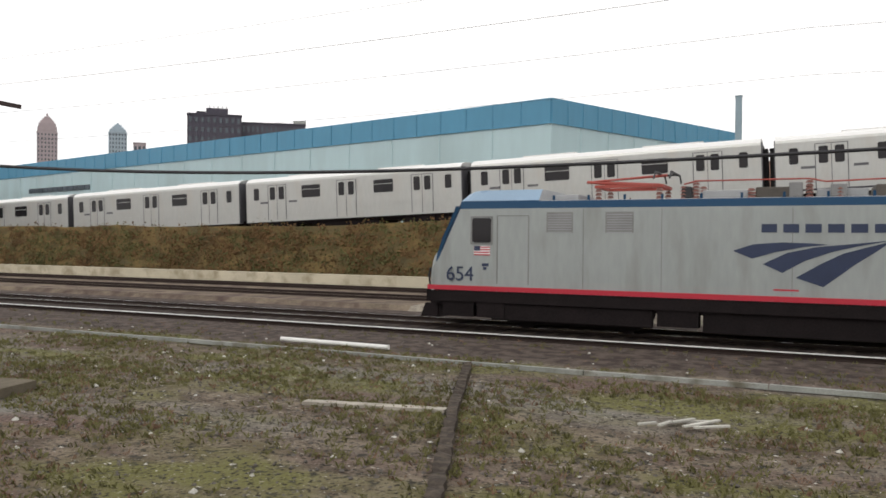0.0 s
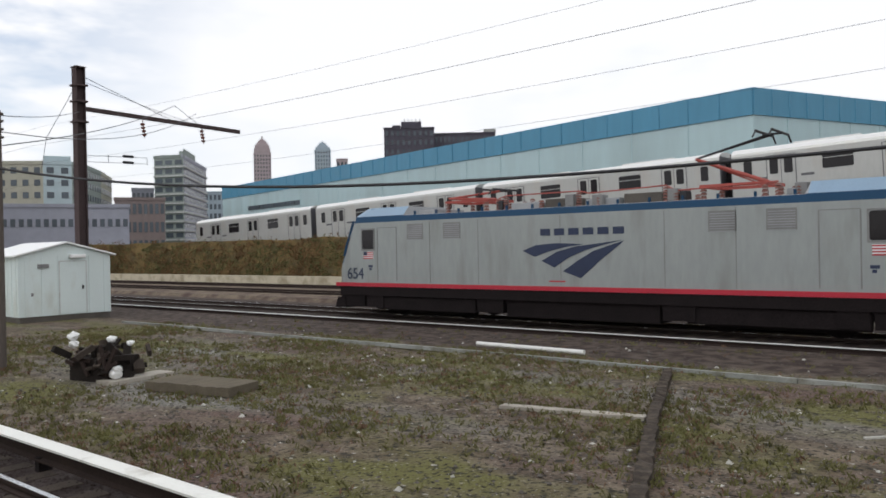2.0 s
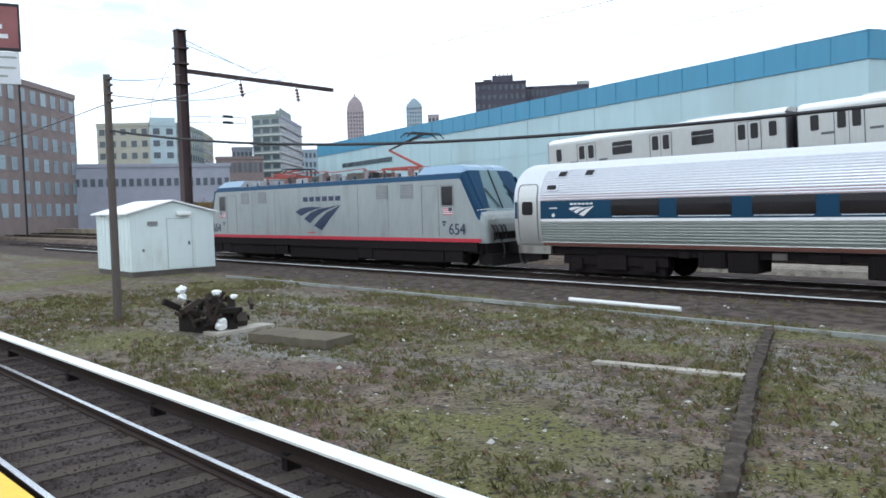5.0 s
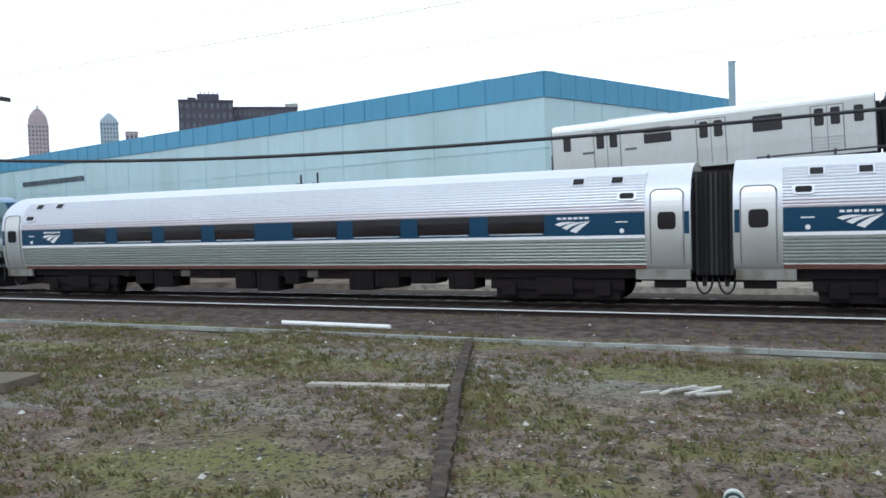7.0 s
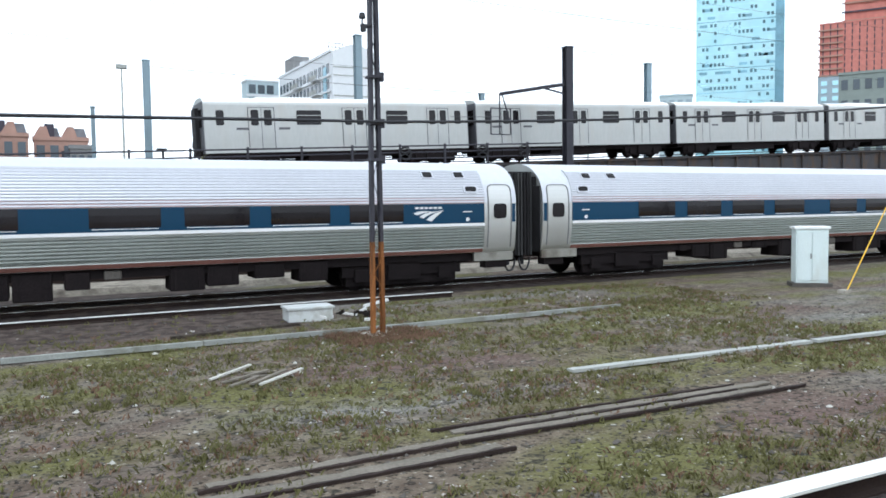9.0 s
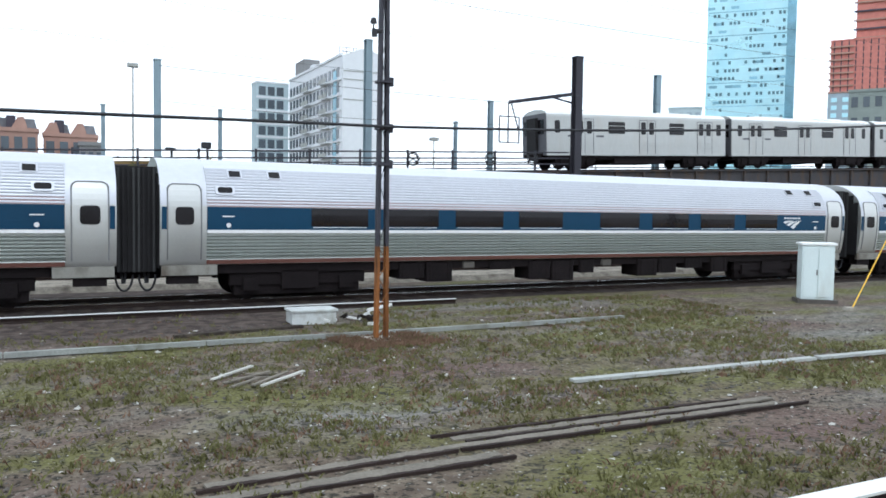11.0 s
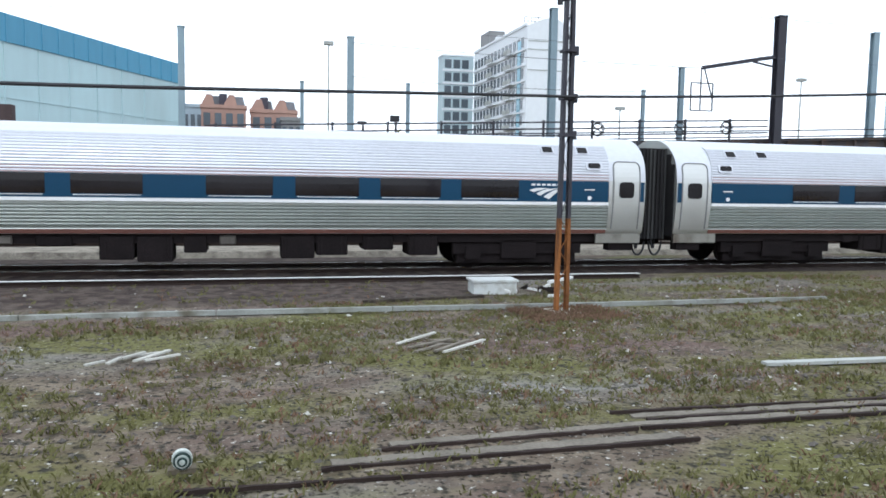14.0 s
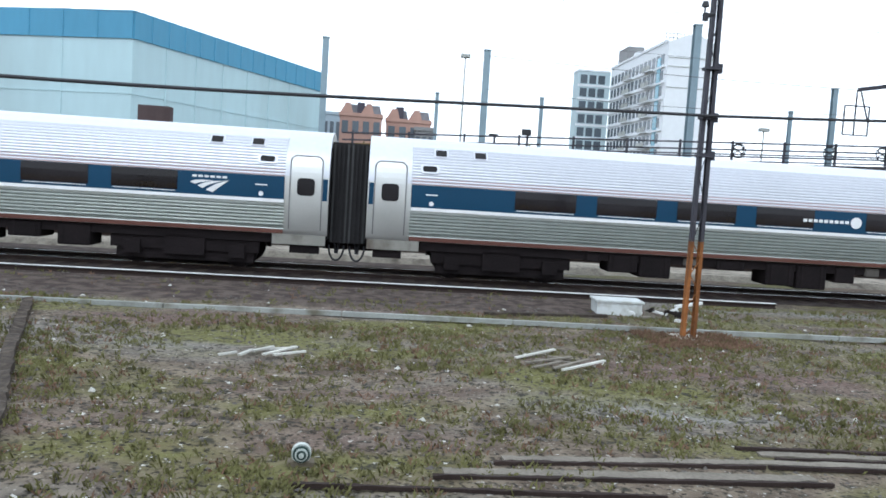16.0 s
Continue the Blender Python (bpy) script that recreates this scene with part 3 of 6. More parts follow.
def cable_coil(x, z):
    bm = bmesh.new()
    for k in range(3):
        R = 0.36 - 0.035 * k
        n = 18
        for i in range(n):
            a, b = i * math.tau / n, (i + 1) * math.tau / n
            rod(bm, (R * math.cos(a), 0.05 * k, R * math.sin(a)), (R * math.cos(b), 0.05 * k, R * math.sin(b)), 0.022, 5)
    beam(bm, (-0.33, 0.04, -0.2), (0.33, 0.04, 0.2), 0.05, 0.05)
    beam(bm, (-0.33, 0.04, 0.2), (0.33, 0.04, -0.2), 0.05, 0.05)
    ob = new("cable_coil", mesh_of(bm, M_WIRE))
    ob.location = (x, 38.36, z)
    tagged(ob, "black cable coil hung on the bridge railing", "cable coil", "coils on the bridge railing")


for az in (-24.7, -30.3, -33.3):
    x = -38.4 * math.tan(radians(az))
    cable_coil(x, deck_z(x) + 0.6)


def h_mast(name, x, y, z0, z1, w, material, label, group=""):
    """A rolled steel column with two flanges and a cap."""
    root = thing(name, label, "mast", group, at=(x, y, z0))
    h = z1 - z0
    a, t = w / 2, 0.03
    bm = bmesh.new()
    prism(bm, [(-a, -a), (a, -a), (a, -a + t), (t, -a + t), (t, a - t), (a, a - t), (a, a), (-a, a), (-a, a - t), (-t, a - t), (-t, -a + t), (-a, -a + t)], 0, h, "z")
    part("column", bm, material, root)
    part("cap", boxes((-w / 2 - 0.03, w / 2 + 0.03, -w / 2 - 0.03, w / 2 + 0.03, h, h + 0.06)), material, root)
    part("base_plate", boxes((-w * 0.8, w * 0.8, -w * 0.8, w * 0.8, -0.1, 0.05)), material, root)
    return root


def on_plane(az, el, y):
    d = y / math.cos(radians(az))
    return -y * math.tan(radians(az)), 2.55 + d * math.tan(radians(el))


for az, el, w in ((4.45, 9.82, 0.34), (-7.05, 9.75, 0.36), (-21.4, 11.85, 0.42), (-41.9, 9.45, 0.42), (-3.65, 6.6, 0.2), (-11.15, 6.68, 0.2), (-27.75, 6.32, 0.2), (-30.25, 7.8, 0.3)):
    x, z = on_plane(az, el, 46.0)
    h_mast("line_mast", x, 46.0, deck_z(x) - 0.45, z, w, M_FARMAST, "tall grey-blue steel post beside the elevated track" if w > 0.25 else "short slim steel post beside the elevated track", "posts along the viaduct")
for az, el in ((-5.5, 9.2), (-26.2, 5.0), (-37.8, 6.7)):
    x, z = on_plane(az, el, 60.0)
    root = thing("floodlight_pole", "slender pale floodlight pole", "light pole", "floodlight poles", at=(x, 60, 0))
    bm = bmesh.new()
    rod(bm, (0, 0, -0.1), (0, 0, z), 0.1, 8, 0.05)
    part("pole", bm, M_GREYPIPE, root)
    part("lamp_head", boxes((-0.35, 0.35, -0.25, 0.25, z, z + 0.25)), M_GREYPIPE, root)


def build_bridge_mast():
    x, top = on_plane(-36.35, 10.8, 38.0)
    root = h_mast("catenary_mast", x, 37.95, deck_z(x) - 2.4, top, 0.47, M_MAST, "broad dark steel catenary mast with a cantilever arm")
    h0 = deck_z(x) - 2.4
    a = Vector((-0.15, 0.1, 9.45 - h0))
    e = Vector((-3.6, 1.75, 8.91 - h0))
    bm = bmesh.new()
    beam(bm, a, e, 0.1, 0.2)
    beam(bm, a + Vector((0, 0, -0.55)), a.lerp(e, 0.3) + Vector((0, 0, -0.08)), 0.08, 0.1)
    part("arm", bm, M_MAST, root)
    # hanging frame at the arm's tip: corners as (along, height)
    bm = bmesh.new()
    for p, q in (((0, 8.91), (0, 6.6)), ((0.2, 8.85), (0.75, 7.2)), ((-0.6, 8.08), (0.75, 8.08)), ((-0.6, 6.57), (0.75, 6.57)), ((-0.6, 8.08), (-0.6, 6.57)), ((0.75, 8.08), (0.75, 6.57))):
        beam(bm, (e.x + p[0], e.y, p[1] - h0), (e.x + q[0], e.y, q[1] - h0), 0.06, 0.06)
    part("drop_frame", bm, M_MAST, root)
    part("corbel", boxes((-0.7, 0.7, 0.15, 0.8, 0.3, 0.8)), M_GIRDER, root)
    # mast foot down to the ground
    part("foot", boxes((-0.4, 0.4, -0.4, 0.4, -h0 - 0.1, -0.08)), M_CONC, root)


build_bridge_mast()


def build_left_mast():
    root = h_mast("catenary_mast", -34.0, 17.0, -0.05, 10.65, 0.41, M_RUSTMAST, "rust-brown steel catenary mast with a long bracket arm")
    bm = bmesh.new()
    beam(bm, (0, 0.2, 8.95), (0, 8.5, 8.75), 0.1, 0.2)
    part("arm", bm, M_RUSTMAST, root)
    bm = bmesh.new()
    rod(bm, (0, 0.1, 10.4), (0, 4.6, 8.9), 0.015, 5)
    part("stay_rod", bm, M_THINWIRE, root)
    for y in (3.0, 6.2):
        bm = bmesh.new()
        for k in range(4):
            rod(bm, (0, y + 0.03 * k, 8.6 - 0.16 * k), (0, y + 0.03 * k, 8.5 - 0.16 * k), 0.12, 8, 0.07)
        rod(bm, (0, y, 8.8), (0, y + 0.1, 7.95), 0.025, 5)
        part("insulator", bm, M_INSUL, root)
    for z in (7.0, 6.72):
        bm = bmesh.new()
        rod(bm, (0, 2.0, z), (0, 2.5, z), 0.07, 6)
        rod(bm, (0, 0.2, z - 0.1), (0, 3.2, z), 0.012, 5)
        part("hanger", bm, M_WIRE, root)
    for y in (1.3, 3.2):
        bm = bmesh.new()
        rod(bm, (0, y, 6.66), (0, y, 7.0), 0.012, 5)
        part("hanger_tie", bm, M_WIRE, root)
    for z in (9.9, 9.2, 8.3):
        part("clamp", boxes((-0.28, 0.28, -0.28, 0.28, z, z + 0.08)), M_RUSTMAST, root)


build_left_mast()

# slim pole near the station track
root = thing("utility_pole", "slim weathered pole with small crossbars", "pole", at=(-18.75, 7.5, -0.08))
bm = bmesh.new()
rod(bm, (0, 0, 0), (0.02, 0, 5.85), 0.105, 10, 0.08)
part("shaft", bm, M_WOODPOLE, root)
for zz in (5.2, 5.38, 5.56, 5.72):
    part("bracket", boxes((-0.05, 0.27, -0.035, 0.035, zz, zz + 0.05)), M_WOODPOLE, root)


def build_lattice_mast():
    x, y, h = 5.95, 14.35, 8.6
    root = thing("lattice_mast", "slim dark lattice mast with a rusty orange lower part", "mast", at=(x, y, -0.05))
    half = lambda z: 0.105 - 0.0068 * z
    for sd in (-1, 1):
        for z0, z1, m, name, label in ((0, 1.87, M_ORANGE, "lower_leg", "rusty orange channel leg"), (1.872, h, M_MAST, "upper_leg", "dark painted channel leg")):
            bm = bmesh.new()
            ring = lambda z: [bm.verts.new((sd * half(z) + sd * px, py, z)) for px, py in ((-0.035, -0.06), (0.035, -0.06), (0.035, 0.06), (-0.035, 0.06), (-0.035, 0.045), (0.02, 0.045), (0.02, -0.045), (-0.035, -0.045))]
            ra, rb = ring(z0), ring(z1)
            for i in range(8):
                bm.faces.new((ra[i], ra[(i + 1) % 8], rb[(i + 1) % 8], rb[i]))
            bm.faces.new(ra[::-1])
            bm.faces.new(rb)
            part(name, bm, m, root, label)
    for lo, hi, step, m, label in ((0.05, 1.86, 0.3, M_ORANGE, "rusty lacing"), (1.9, h, 0.6, M_MAST, "dark lacing")):
        z, s = lo, 1
        while z + step <= hi:
            bm = bmesh.new()
            beam(bm, (-half(z) * s, -0.066, z), (half(z + step) * s, -0.066, z + step), 0.014, 0.012)
            part("lacing", bm, m, root, label)
            z, s = z + step, -s
    for z in (3.45, 4.15, 5.05, 6.9):
        bm = boxes((-0.13, 0.13, -0.13, 0.13, z, z + 0.05), (0.11, 0.19, -0.06, 0.06, z - 0.05, z + 0.12))
        part("collar", bm, M_MAST, root)
    bm = bmesh.new()
    rod(bm, (-0.05, -0.05, 6.06), (-0.22, -0.05, 6.0), 0.04, 8)
    rod(bm, (-0.22, -0.05, 5.92), (-0.22, -0.05, 6.06), 0.06, 8)
    rod(bm, (-0.24, -0.05, 6.17), (-0.24, -0.05, 6.27), 0.075, 8, 0.05)
    rod(bm, (-0.24, -0.05, 6.05), (-0.24, -0.05, 6.17), 0.018, 6)
    part("lamp", bm, M_WIRE, root, "small black lamp head")
    part("footing", boxes((-0.3, 0.3, -0.3, 0.3, -0.15, 0.06)), M_CONC, root)


build_lattice_mast()


def hanging(name, pts, r, material, label):
    bm = bmesh.new()
    hose(bm, pts, r)
    return tagged(new(name, mesh_of(bm, material)), label, "cable")


def span(a, b, sag, n=14):
    a, b = Vector(a), Vector(b)
    return [tuple(a.lerp(b, i / n) - Vector((0, 0, 4 * sag * (i / n) * (1 - i / n)))) for i in range(n + 1)]


def slung(a, b, sag, lean, n=26):
    """A cable from a to b whose lowest point lies towards a."""
    a, b = Vector(a), Vector(b)
    return [tuple(a.lerp(b, u) - Vector((0, 0, 4 * sag * u * (1 - u) * (1 + lean * (1 - 2 * u))))) for u in (i / n for i in range(n + 1))]


hanging("power_cable", slung((-18.75, 7.5, 4.48), (5.95, 14.2, 4.15), 0.682, 0.5) + span((5.95, 14.2, 4.15), (24.6, 14.1, 5.43), 0.16, 12)[1:], 0.03, M_WIRE, "thick black power cable slung between the masts")
for yy, zz, r in ((22.0, 9.2, 0.008), (23.0, 8.25, 0.006), (21.7, 6.75, 0.005), (22.6, 10.45, 0.005)):
    hanging("overhead_wire", [p for k in range(4) for p in span((-100 + 50 * k, yy, zz), (-50 + 50 * k, yy, zz), 0.35, 8)[(1 if k else 0):]], r, M_THINWIRE, "thin overhead line wire above the main track")
for a, b, sag, r, label in (((-34, 17, 8.75), (-18.75, 7.5, 5.66), 0.12, 0.012, "thin wire from the mast to the pole"),
                            ((-34.1, 17, 10.05), (-36.9, 16.9, 7.9), 0.02, 0.013, "short slanting guy wire at the mast top"),
                            ((-36.9, 16.9, 7.9), (-37.6, 16.9, 6.2), 0.0, 0.013, "short slanting guy wire at the mast top"),
                            ((-34, 17.2, 10.1), (-34, 22.4, 8.9), 0.05, 0.011, "thin stay from the mast top to its arm"),
                            ((-18.75, 7.5, 4.97), (-34.0, 21.7, 9.6), 0.25, 0.014, "thin wire rising past the mast arm"),
                            ((-18.75, 7.5, 5.3), (-34.0, 22.9, 9.35), 0.6, 0.012, "thin wire sagging past the mast arm"),
                            ((-34.0, 21.7, 9.6), (-34.0, 23.4, 8.62), 0.0, 0.012, "thin wire tied to the mast arm"),
                            ((-18.75, 7.5, 5.1), (-40, 6.0, 4.6), 0.3, 0.012, "thin wire running off behind the pole"),
                            ((24.4, 39.7, 8.9), (5.75, 45.7, 10.2), 0.12, 0.016, "thin wire above the rail bridge"),
                            ((24.4, 39.7, 7.6), (5.75, 45.7, 8.3), 0.25, 0.014, "thin wire above the rail bridge")):
    hanging("overhead_wire", span(a, b, sag, 8), r, M_THINWIRE, label)

root = thing("guy_wire", "yellow guarded guy wire anchored in the weeds", "guy wire", at=(19.5, 13.95, 0))
bm = bmesh.new()
rod(bm, (0, 0, -0.1), (1.75, 0, 2.3), 0.016, 8)
part("guard", bm, M_YELLOW, root, "yellow plastic guard sleeve")
bm = bmesh.new()
rod(bm, (1.75, 0, 2.3), (5.0, 0, 6.55), 0.012, 6)
part("wire", bm, M_THINWIRE, root)
part("anchor", boxes((-0.12, 0.12, -0.12, 0.12, -0.1, 0.08)), M_CONC, root)
root = thing("utility_pole", "weathered wooden pole holding the power cable", "pole", at=(24.6, 13.95, -0.05))
bm = bmesh.new()
rod(bm, (0, 0, 0), (0, 0, 7.0), 0.15, 10, 0.11)
part("shaft", bm, M_WOODPOLE, root)
part("bracket", boxes((-0.04, 0.04, 0.09, 0.2, 5.4, 5.5)), M_WIRE, root)

# low concrete wall behind the yard tracks
tagged(new("low_wall", mesh_of(boxes((-160, 30, 35.9, 36.3, -0.1, 0.66)), M_LOWWALL)), "long low pale concrete wall behind the yard tracks", "wall", kind="structure")


# ---- warehouse ----
def build_warehouse():
    c, r, l = Vector((-21.1, 68.2)), Vector((-7.8, 98.5)), Vector((-137.5, 98.5))
    root = thing("warehouse", "huge pale metal-clad warehouse with a blue band under the roof", "warehouse")
    top, band = 15.4, 13.1
    def face(a, b, name, z0, z1, m, off, ribs):
        d = (b - a).normalized()
        nrm = Vector((d.y, -d.x))
        if nrm.y > 0:
            nrm = -nrm
        bm = bmesh.new()
        p = [a + nrm * off, b + nrm * off, b - nrm * 0.3, a - nrm * 0.3]
        prism(bm, [(q.x, q.y) for q in p], z0, z1, "z")
        part(name, bm, m, root)
        if ribs:
            n = int((b - a).length / ribs)
            sh = mesh_of(boxes((-0.05, 0.05, -0.05, 0.05, z0, z1 - 0.01)), m)
            for i in range(1, n):
                q = a + d * (ribs * i) + nrm * (off + 0.02)
                part("panel_seam", sh, None, root, at=(q.x, q.y, 0))
    face(c, r, "wall", -0.1, band, M_WAREWALL, 0.0, 4.2)
    face(c, l, "wall", -0.1, band, M_WAREWALL, 0.0, 6.5)
    face(c, r, "fascia", band + 0.004, top, M_WAREBLUE, 0.12, 2.2)
    face(c, l, "fascia", band + 0.004, top, M_WAREBLUE, 0.12, 3.2)
    back = Vector((-124, 129))
    bm = bmesh.new()
    prism(bm, [(c.x, c.y + 0.4), (r.x - 0.3, r.y), (back.x, back.y), (l.x + 0.5, l.y)], top - 0.3, top - 0.05, "z")
    part("roof", bm, M_WAREROOF, root)
    # horizontal sheet joints
    for z in (4.6, 8.6):
        for a, b in ((c, r), (c, l)):
            bm = bmesh.new()
            d = (b - a).normalized()
            nrm = Vector((d.y, -d.x))
            nrm = nrm if nrm.y < 0 else -nrm
            p, q = a + nrm * 0.03, b + nrm * 0.03
            beam(bm, (p.x, p.y, z), (q.x, q.y, z), 0.05, 0.05)
            part("sheet_joint", bm, M_WAREWALL, root)
    # strip window on the long side
    d = (l - c).normalized()
    nrm = Vector((d.y, -d.x))
    nrm = nrm if nrm.y < 0 else -nrm
    for k in range(12):
        a = c + d * (84.9 + 1.85 * k) + nrm * 0.05
        b = a + d * 1.6
        bm = bmesh.new()
        beam(bm, (a.x, a.y, 10.5), (b.x, b.y, 10.5), 0.12, 0.8)
        part("window", bm, M_FARGLASS, root)
    return root


build_warehouse()
# small objects between the warehouse and the ramp
root = thing("signal_post", "pair of black railway signal heads on a post behind the ramp", "railway signal", at=(-32.6, 46.9, 1.5))
bm = bmesh.new()
rod(bm, (0, 0, 0), (0, 0, 4.4), 0.07, 8)
rod(bm, (1.4, 0, 0), (1.4, 0, 4.5), 0.07, 8)
beam(bm, (-0.3, 0, 3.1), (1.7, 0, 3.1), 0.08, 0.06)
part("post", bm, M_WIRE, root)
for x0 in (-0.1, 1.3):
    part("signal_head", bevel(boxes((x0 - 0.28, x0 + 0.28, -0.25, 0.05, 2.95, 3.8)), 0.05), M_WIRE, root)
part("base", boxes((-0.4, 1.8, -0.3, 0.3, -1.6, 0.02)), M_CONC, root)
for az, el, hh in ((-10.3, 4.45, 0.9), (-7.95, 4.0, 0.45)):
    x, z = on_plane(az, el, 46.3)
    root = thing("dwarf_signal", "small black dwarf signal beside the elevated track", "railway signal", "dwarf signals", at=(x, 46.3, deck_z(x) - 0.35))
    part("post", boxes((-0.06, 0.06, -0.06, 0.06, -0.1, z - deck_z(x) + 0.35 - hh * 0.4)), M_WIRE, root)
    part("signal_head", bevel(boxes((-0.34, 0.2, -0.16, 0.16, z - deck_z(x) + 0.35 - hh * 0.4, z - deck_z(x) + 0.35)), 0.04), M_WIRE, root)
x, z = on_plane(15.7, 3.5, 47)
root = thing("trackside_box", "rusty brown trackside box behind the ramp", "equipment box", at=(x, 47.2, 0))
part("case", bevel(boxes((-0.9, 0.9, -0.4, 0.4, 3.6, z + 0.6)), 0.04), M_RUSTMAST, root)
part("leg", boxes((-0.7, -0.5, -0.2, 0.2, -0.1, 3.598)), M_RUSTMAST, root)
part("leg", boxes((0.5, 0.7, -0.2, 0.2, -0.1, 3.598)), M_RUSTMAST, root)


# ---- far buildings ----
def block(name, label, az0, az1, el, dist, depth, wall, cols, floors, z_low, win=M_FARGLASS, turn=0.0, fw=0.6, fh=0.55, top=None, group="", side_cols=0, ledge=False):
    """A building whose front spans the bearings az0 to az1 at the distance of its middle; floors are counted from z_low up."""
    am = radians((az0 + az1) / 2)
    w = 2 * dist * math.tan(radians(abs(az0 - az1)) / 2) / max(0.3, math.cos(radians(turn)))
    h = 2.55 + dist * math.tan(radians(el)) if top is None else top
    root = thing(name, label, "building", group, at=(-dist * math.sin(am), dist * math.cos(am), 0), rz=math.degrees(am) + turn)
    part("wall", boxes((-w / 2, w / 2, 0, depth, -0.2, h)), wall, root)
    part("parapet", boxes((-w / 2 - 0.15, w / 2 + 0.15, -0.15, depth + 0.15, h, h + 0.5)), wall, root)
    cw, ch = w / cols, (h - z_low) / floors
    me = mesh_of(boxes((-cw * fw / 2, cw * fw / 2, -0.06, 0.1, 0, ch * fh)), win)
    for f in range(floors):
        for c in range(cols):
            part("window", me, None, root, at=(-w / 2 + (c + 0.5) * cw, -0.02, z_low + f * ch + ch * 0.25))
        if ledge:
            part("ledge", boxes((-w / 2, w / 2, -0.5, 0, z_low + f * ch, z_low + f * ch + 0.25)), M_WHITEWALL, root)
    if side_cols:
        cd = depth / side_cols
        for sx in (-1, 1):
            me2 = mesh_of(boxes((-0.06, 0.1, -cd * fw / 2, cd * fw / 2, 0, ch * fh)), win)
            for f in range(floors):
                for c in range(side_cols):
                    part("window", me2, None, root, at=(sx * (w / 2 + 0.02) - 0.02, (c + 0.5) * cd, z_low + f * ch + ch * 0.25))
    return root, w, h


def roof_block(root, x0, x1, y0, y1, z, h, m, name="roof_block"):
    part(name, boxes((x0, x1, y0, y1, z + 0.3, z + h)), m, root)


def at_bearing(az, dist):
    return Vector((-dist * math.sin(radians(az)), dist * math.cos(radians(az))))


def faceted_block(name, label, corners, h, depth, walls, floors, z_low, step, win, fw=0.6, fh=0.55, bands=None, group=""):
    """A building whose street front runs along the bearings and distances in corners; walls names each face's material."""
    base = at_bearing(*corners[0])
    root = thing(name, label, "building", group, at=(base.x, base.y, 0))
    pts = [at_bearing(*c) - base for c in corners]
    away = at_bearing((corners[0][0] + corners[-1][0]) / 2, depth)
    ch = (h - z_low) / floors
    for a, b, m in zip(pts, pts[1:], walls):
        bm = bmesh.new()
        prism(bm, [(a.x, a.y), (b.x, b.y), (b + away).to_tuple(), (a + away).to_tuple()], -0.2, h, "z")
        part("wall", bm, m, root)
        d = b - a
        n = max(1, round(d.length / step))
        ang = math.atan2(d.y, d.x)
        turn = Matrix.Rotation(ang, 4, "Z")
        cw = d.length / n
        me = mesh_of(boxes((-cw * fw / 2, cw * fw / 2, -0.08, 0.1, 0, ch * fh)), win)
        for f in range(floors):
            z = z_low + f * ch
            for c in range(n):
                q = a + d * ((c + 0.5) / n)
                part("window", me, None, root).matrix_basis = Matrix.Translation((q.x, q.y, z + ch * 0.28)) @ turn
            if bands:
                part("floor_band", boxes((0, d.length, -0.4, -0.002, -0.12, 0.22)), bands, root).matrix_basis = Matrix.Translation((a.x, a.y, z)) @ turn
        part("parapet", boxes((-0.1, d.length + 0.1, -0.12, 0.4, 0.002, 0.7)), m, root).matrix_basis = Matrix.Translation((a.x, a.y, h)) @ turn
    return root, pts, away


def roof_house(root, pts, away, i, u0, u1, z, h, m):
    """A stair or lift house on the roof behind front i, between the shares u0 and u1 of its length."""
    a, b = pts[i].lerp(pts[i + 1], u0), pts[i].lerp(pts[i + 1], u1)
    o, e = away * 0.12, away * 0.7
    bm = bmesh.new()
    prism(bm, [(a + o).to_tuple(), (b + o).to_tuple(), (b + e).to_tuple(), (a + e).to_tuple()], z + 0.01, z + h, "z")
    part("roof_house", bm, m, root)


def crown(root, w, d, z, steps, m):
    """A stepped, tapering tower top."""
    for share, hh in steps:
        part("crown_step", boxes((-w * share / 2, w * share / 2, d / 2 - d * share / 2, d / 2 + d * share / 2, z + 0.01, z + hh)), m, root)
        z += hh


r, w, h = block("tower_block", "dark brown brick tower block with a stepped top", 42.95, 39.3, 8.5, 260, 22, M_DARKBRICK, 9, 11, 8, fw=0.45, fh=0.5)
roof_block(r, -w * 0.16, w * 0.25, 3, 16, h, 2.8, M_DARKBRICK)
roof_block(r, -w * 0.34, -w * 0.17, 3, 12, h, 1.6, M_DARKBRICK)
for k in range(5):
    part("roof_post", boxes((-w * 0.1 + k * 1.3, -w * 0.1 + k * 1.3 + 0.25, 3, 3.3, h + 2.82, h + 3.6)), M_DARKBRICK, r)
r, w, h = block("tower_block", "long dark brick slab block behind the warehouse", 39.3, 34.9, 8.05, 262, 18, M_DARKBRICK, 14, 9, 8, fw=0.45, fh=0.5)
roof_block(r, w * 0.32, w * 0.52, 2, 8, h, 1.8, M_GREYPIPE)
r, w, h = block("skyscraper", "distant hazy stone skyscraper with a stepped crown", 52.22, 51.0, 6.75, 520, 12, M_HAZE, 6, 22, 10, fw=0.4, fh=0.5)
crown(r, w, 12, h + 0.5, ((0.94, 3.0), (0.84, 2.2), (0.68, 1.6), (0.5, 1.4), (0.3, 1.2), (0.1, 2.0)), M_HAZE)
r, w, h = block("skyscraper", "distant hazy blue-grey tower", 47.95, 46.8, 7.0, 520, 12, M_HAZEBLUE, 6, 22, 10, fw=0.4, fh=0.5)
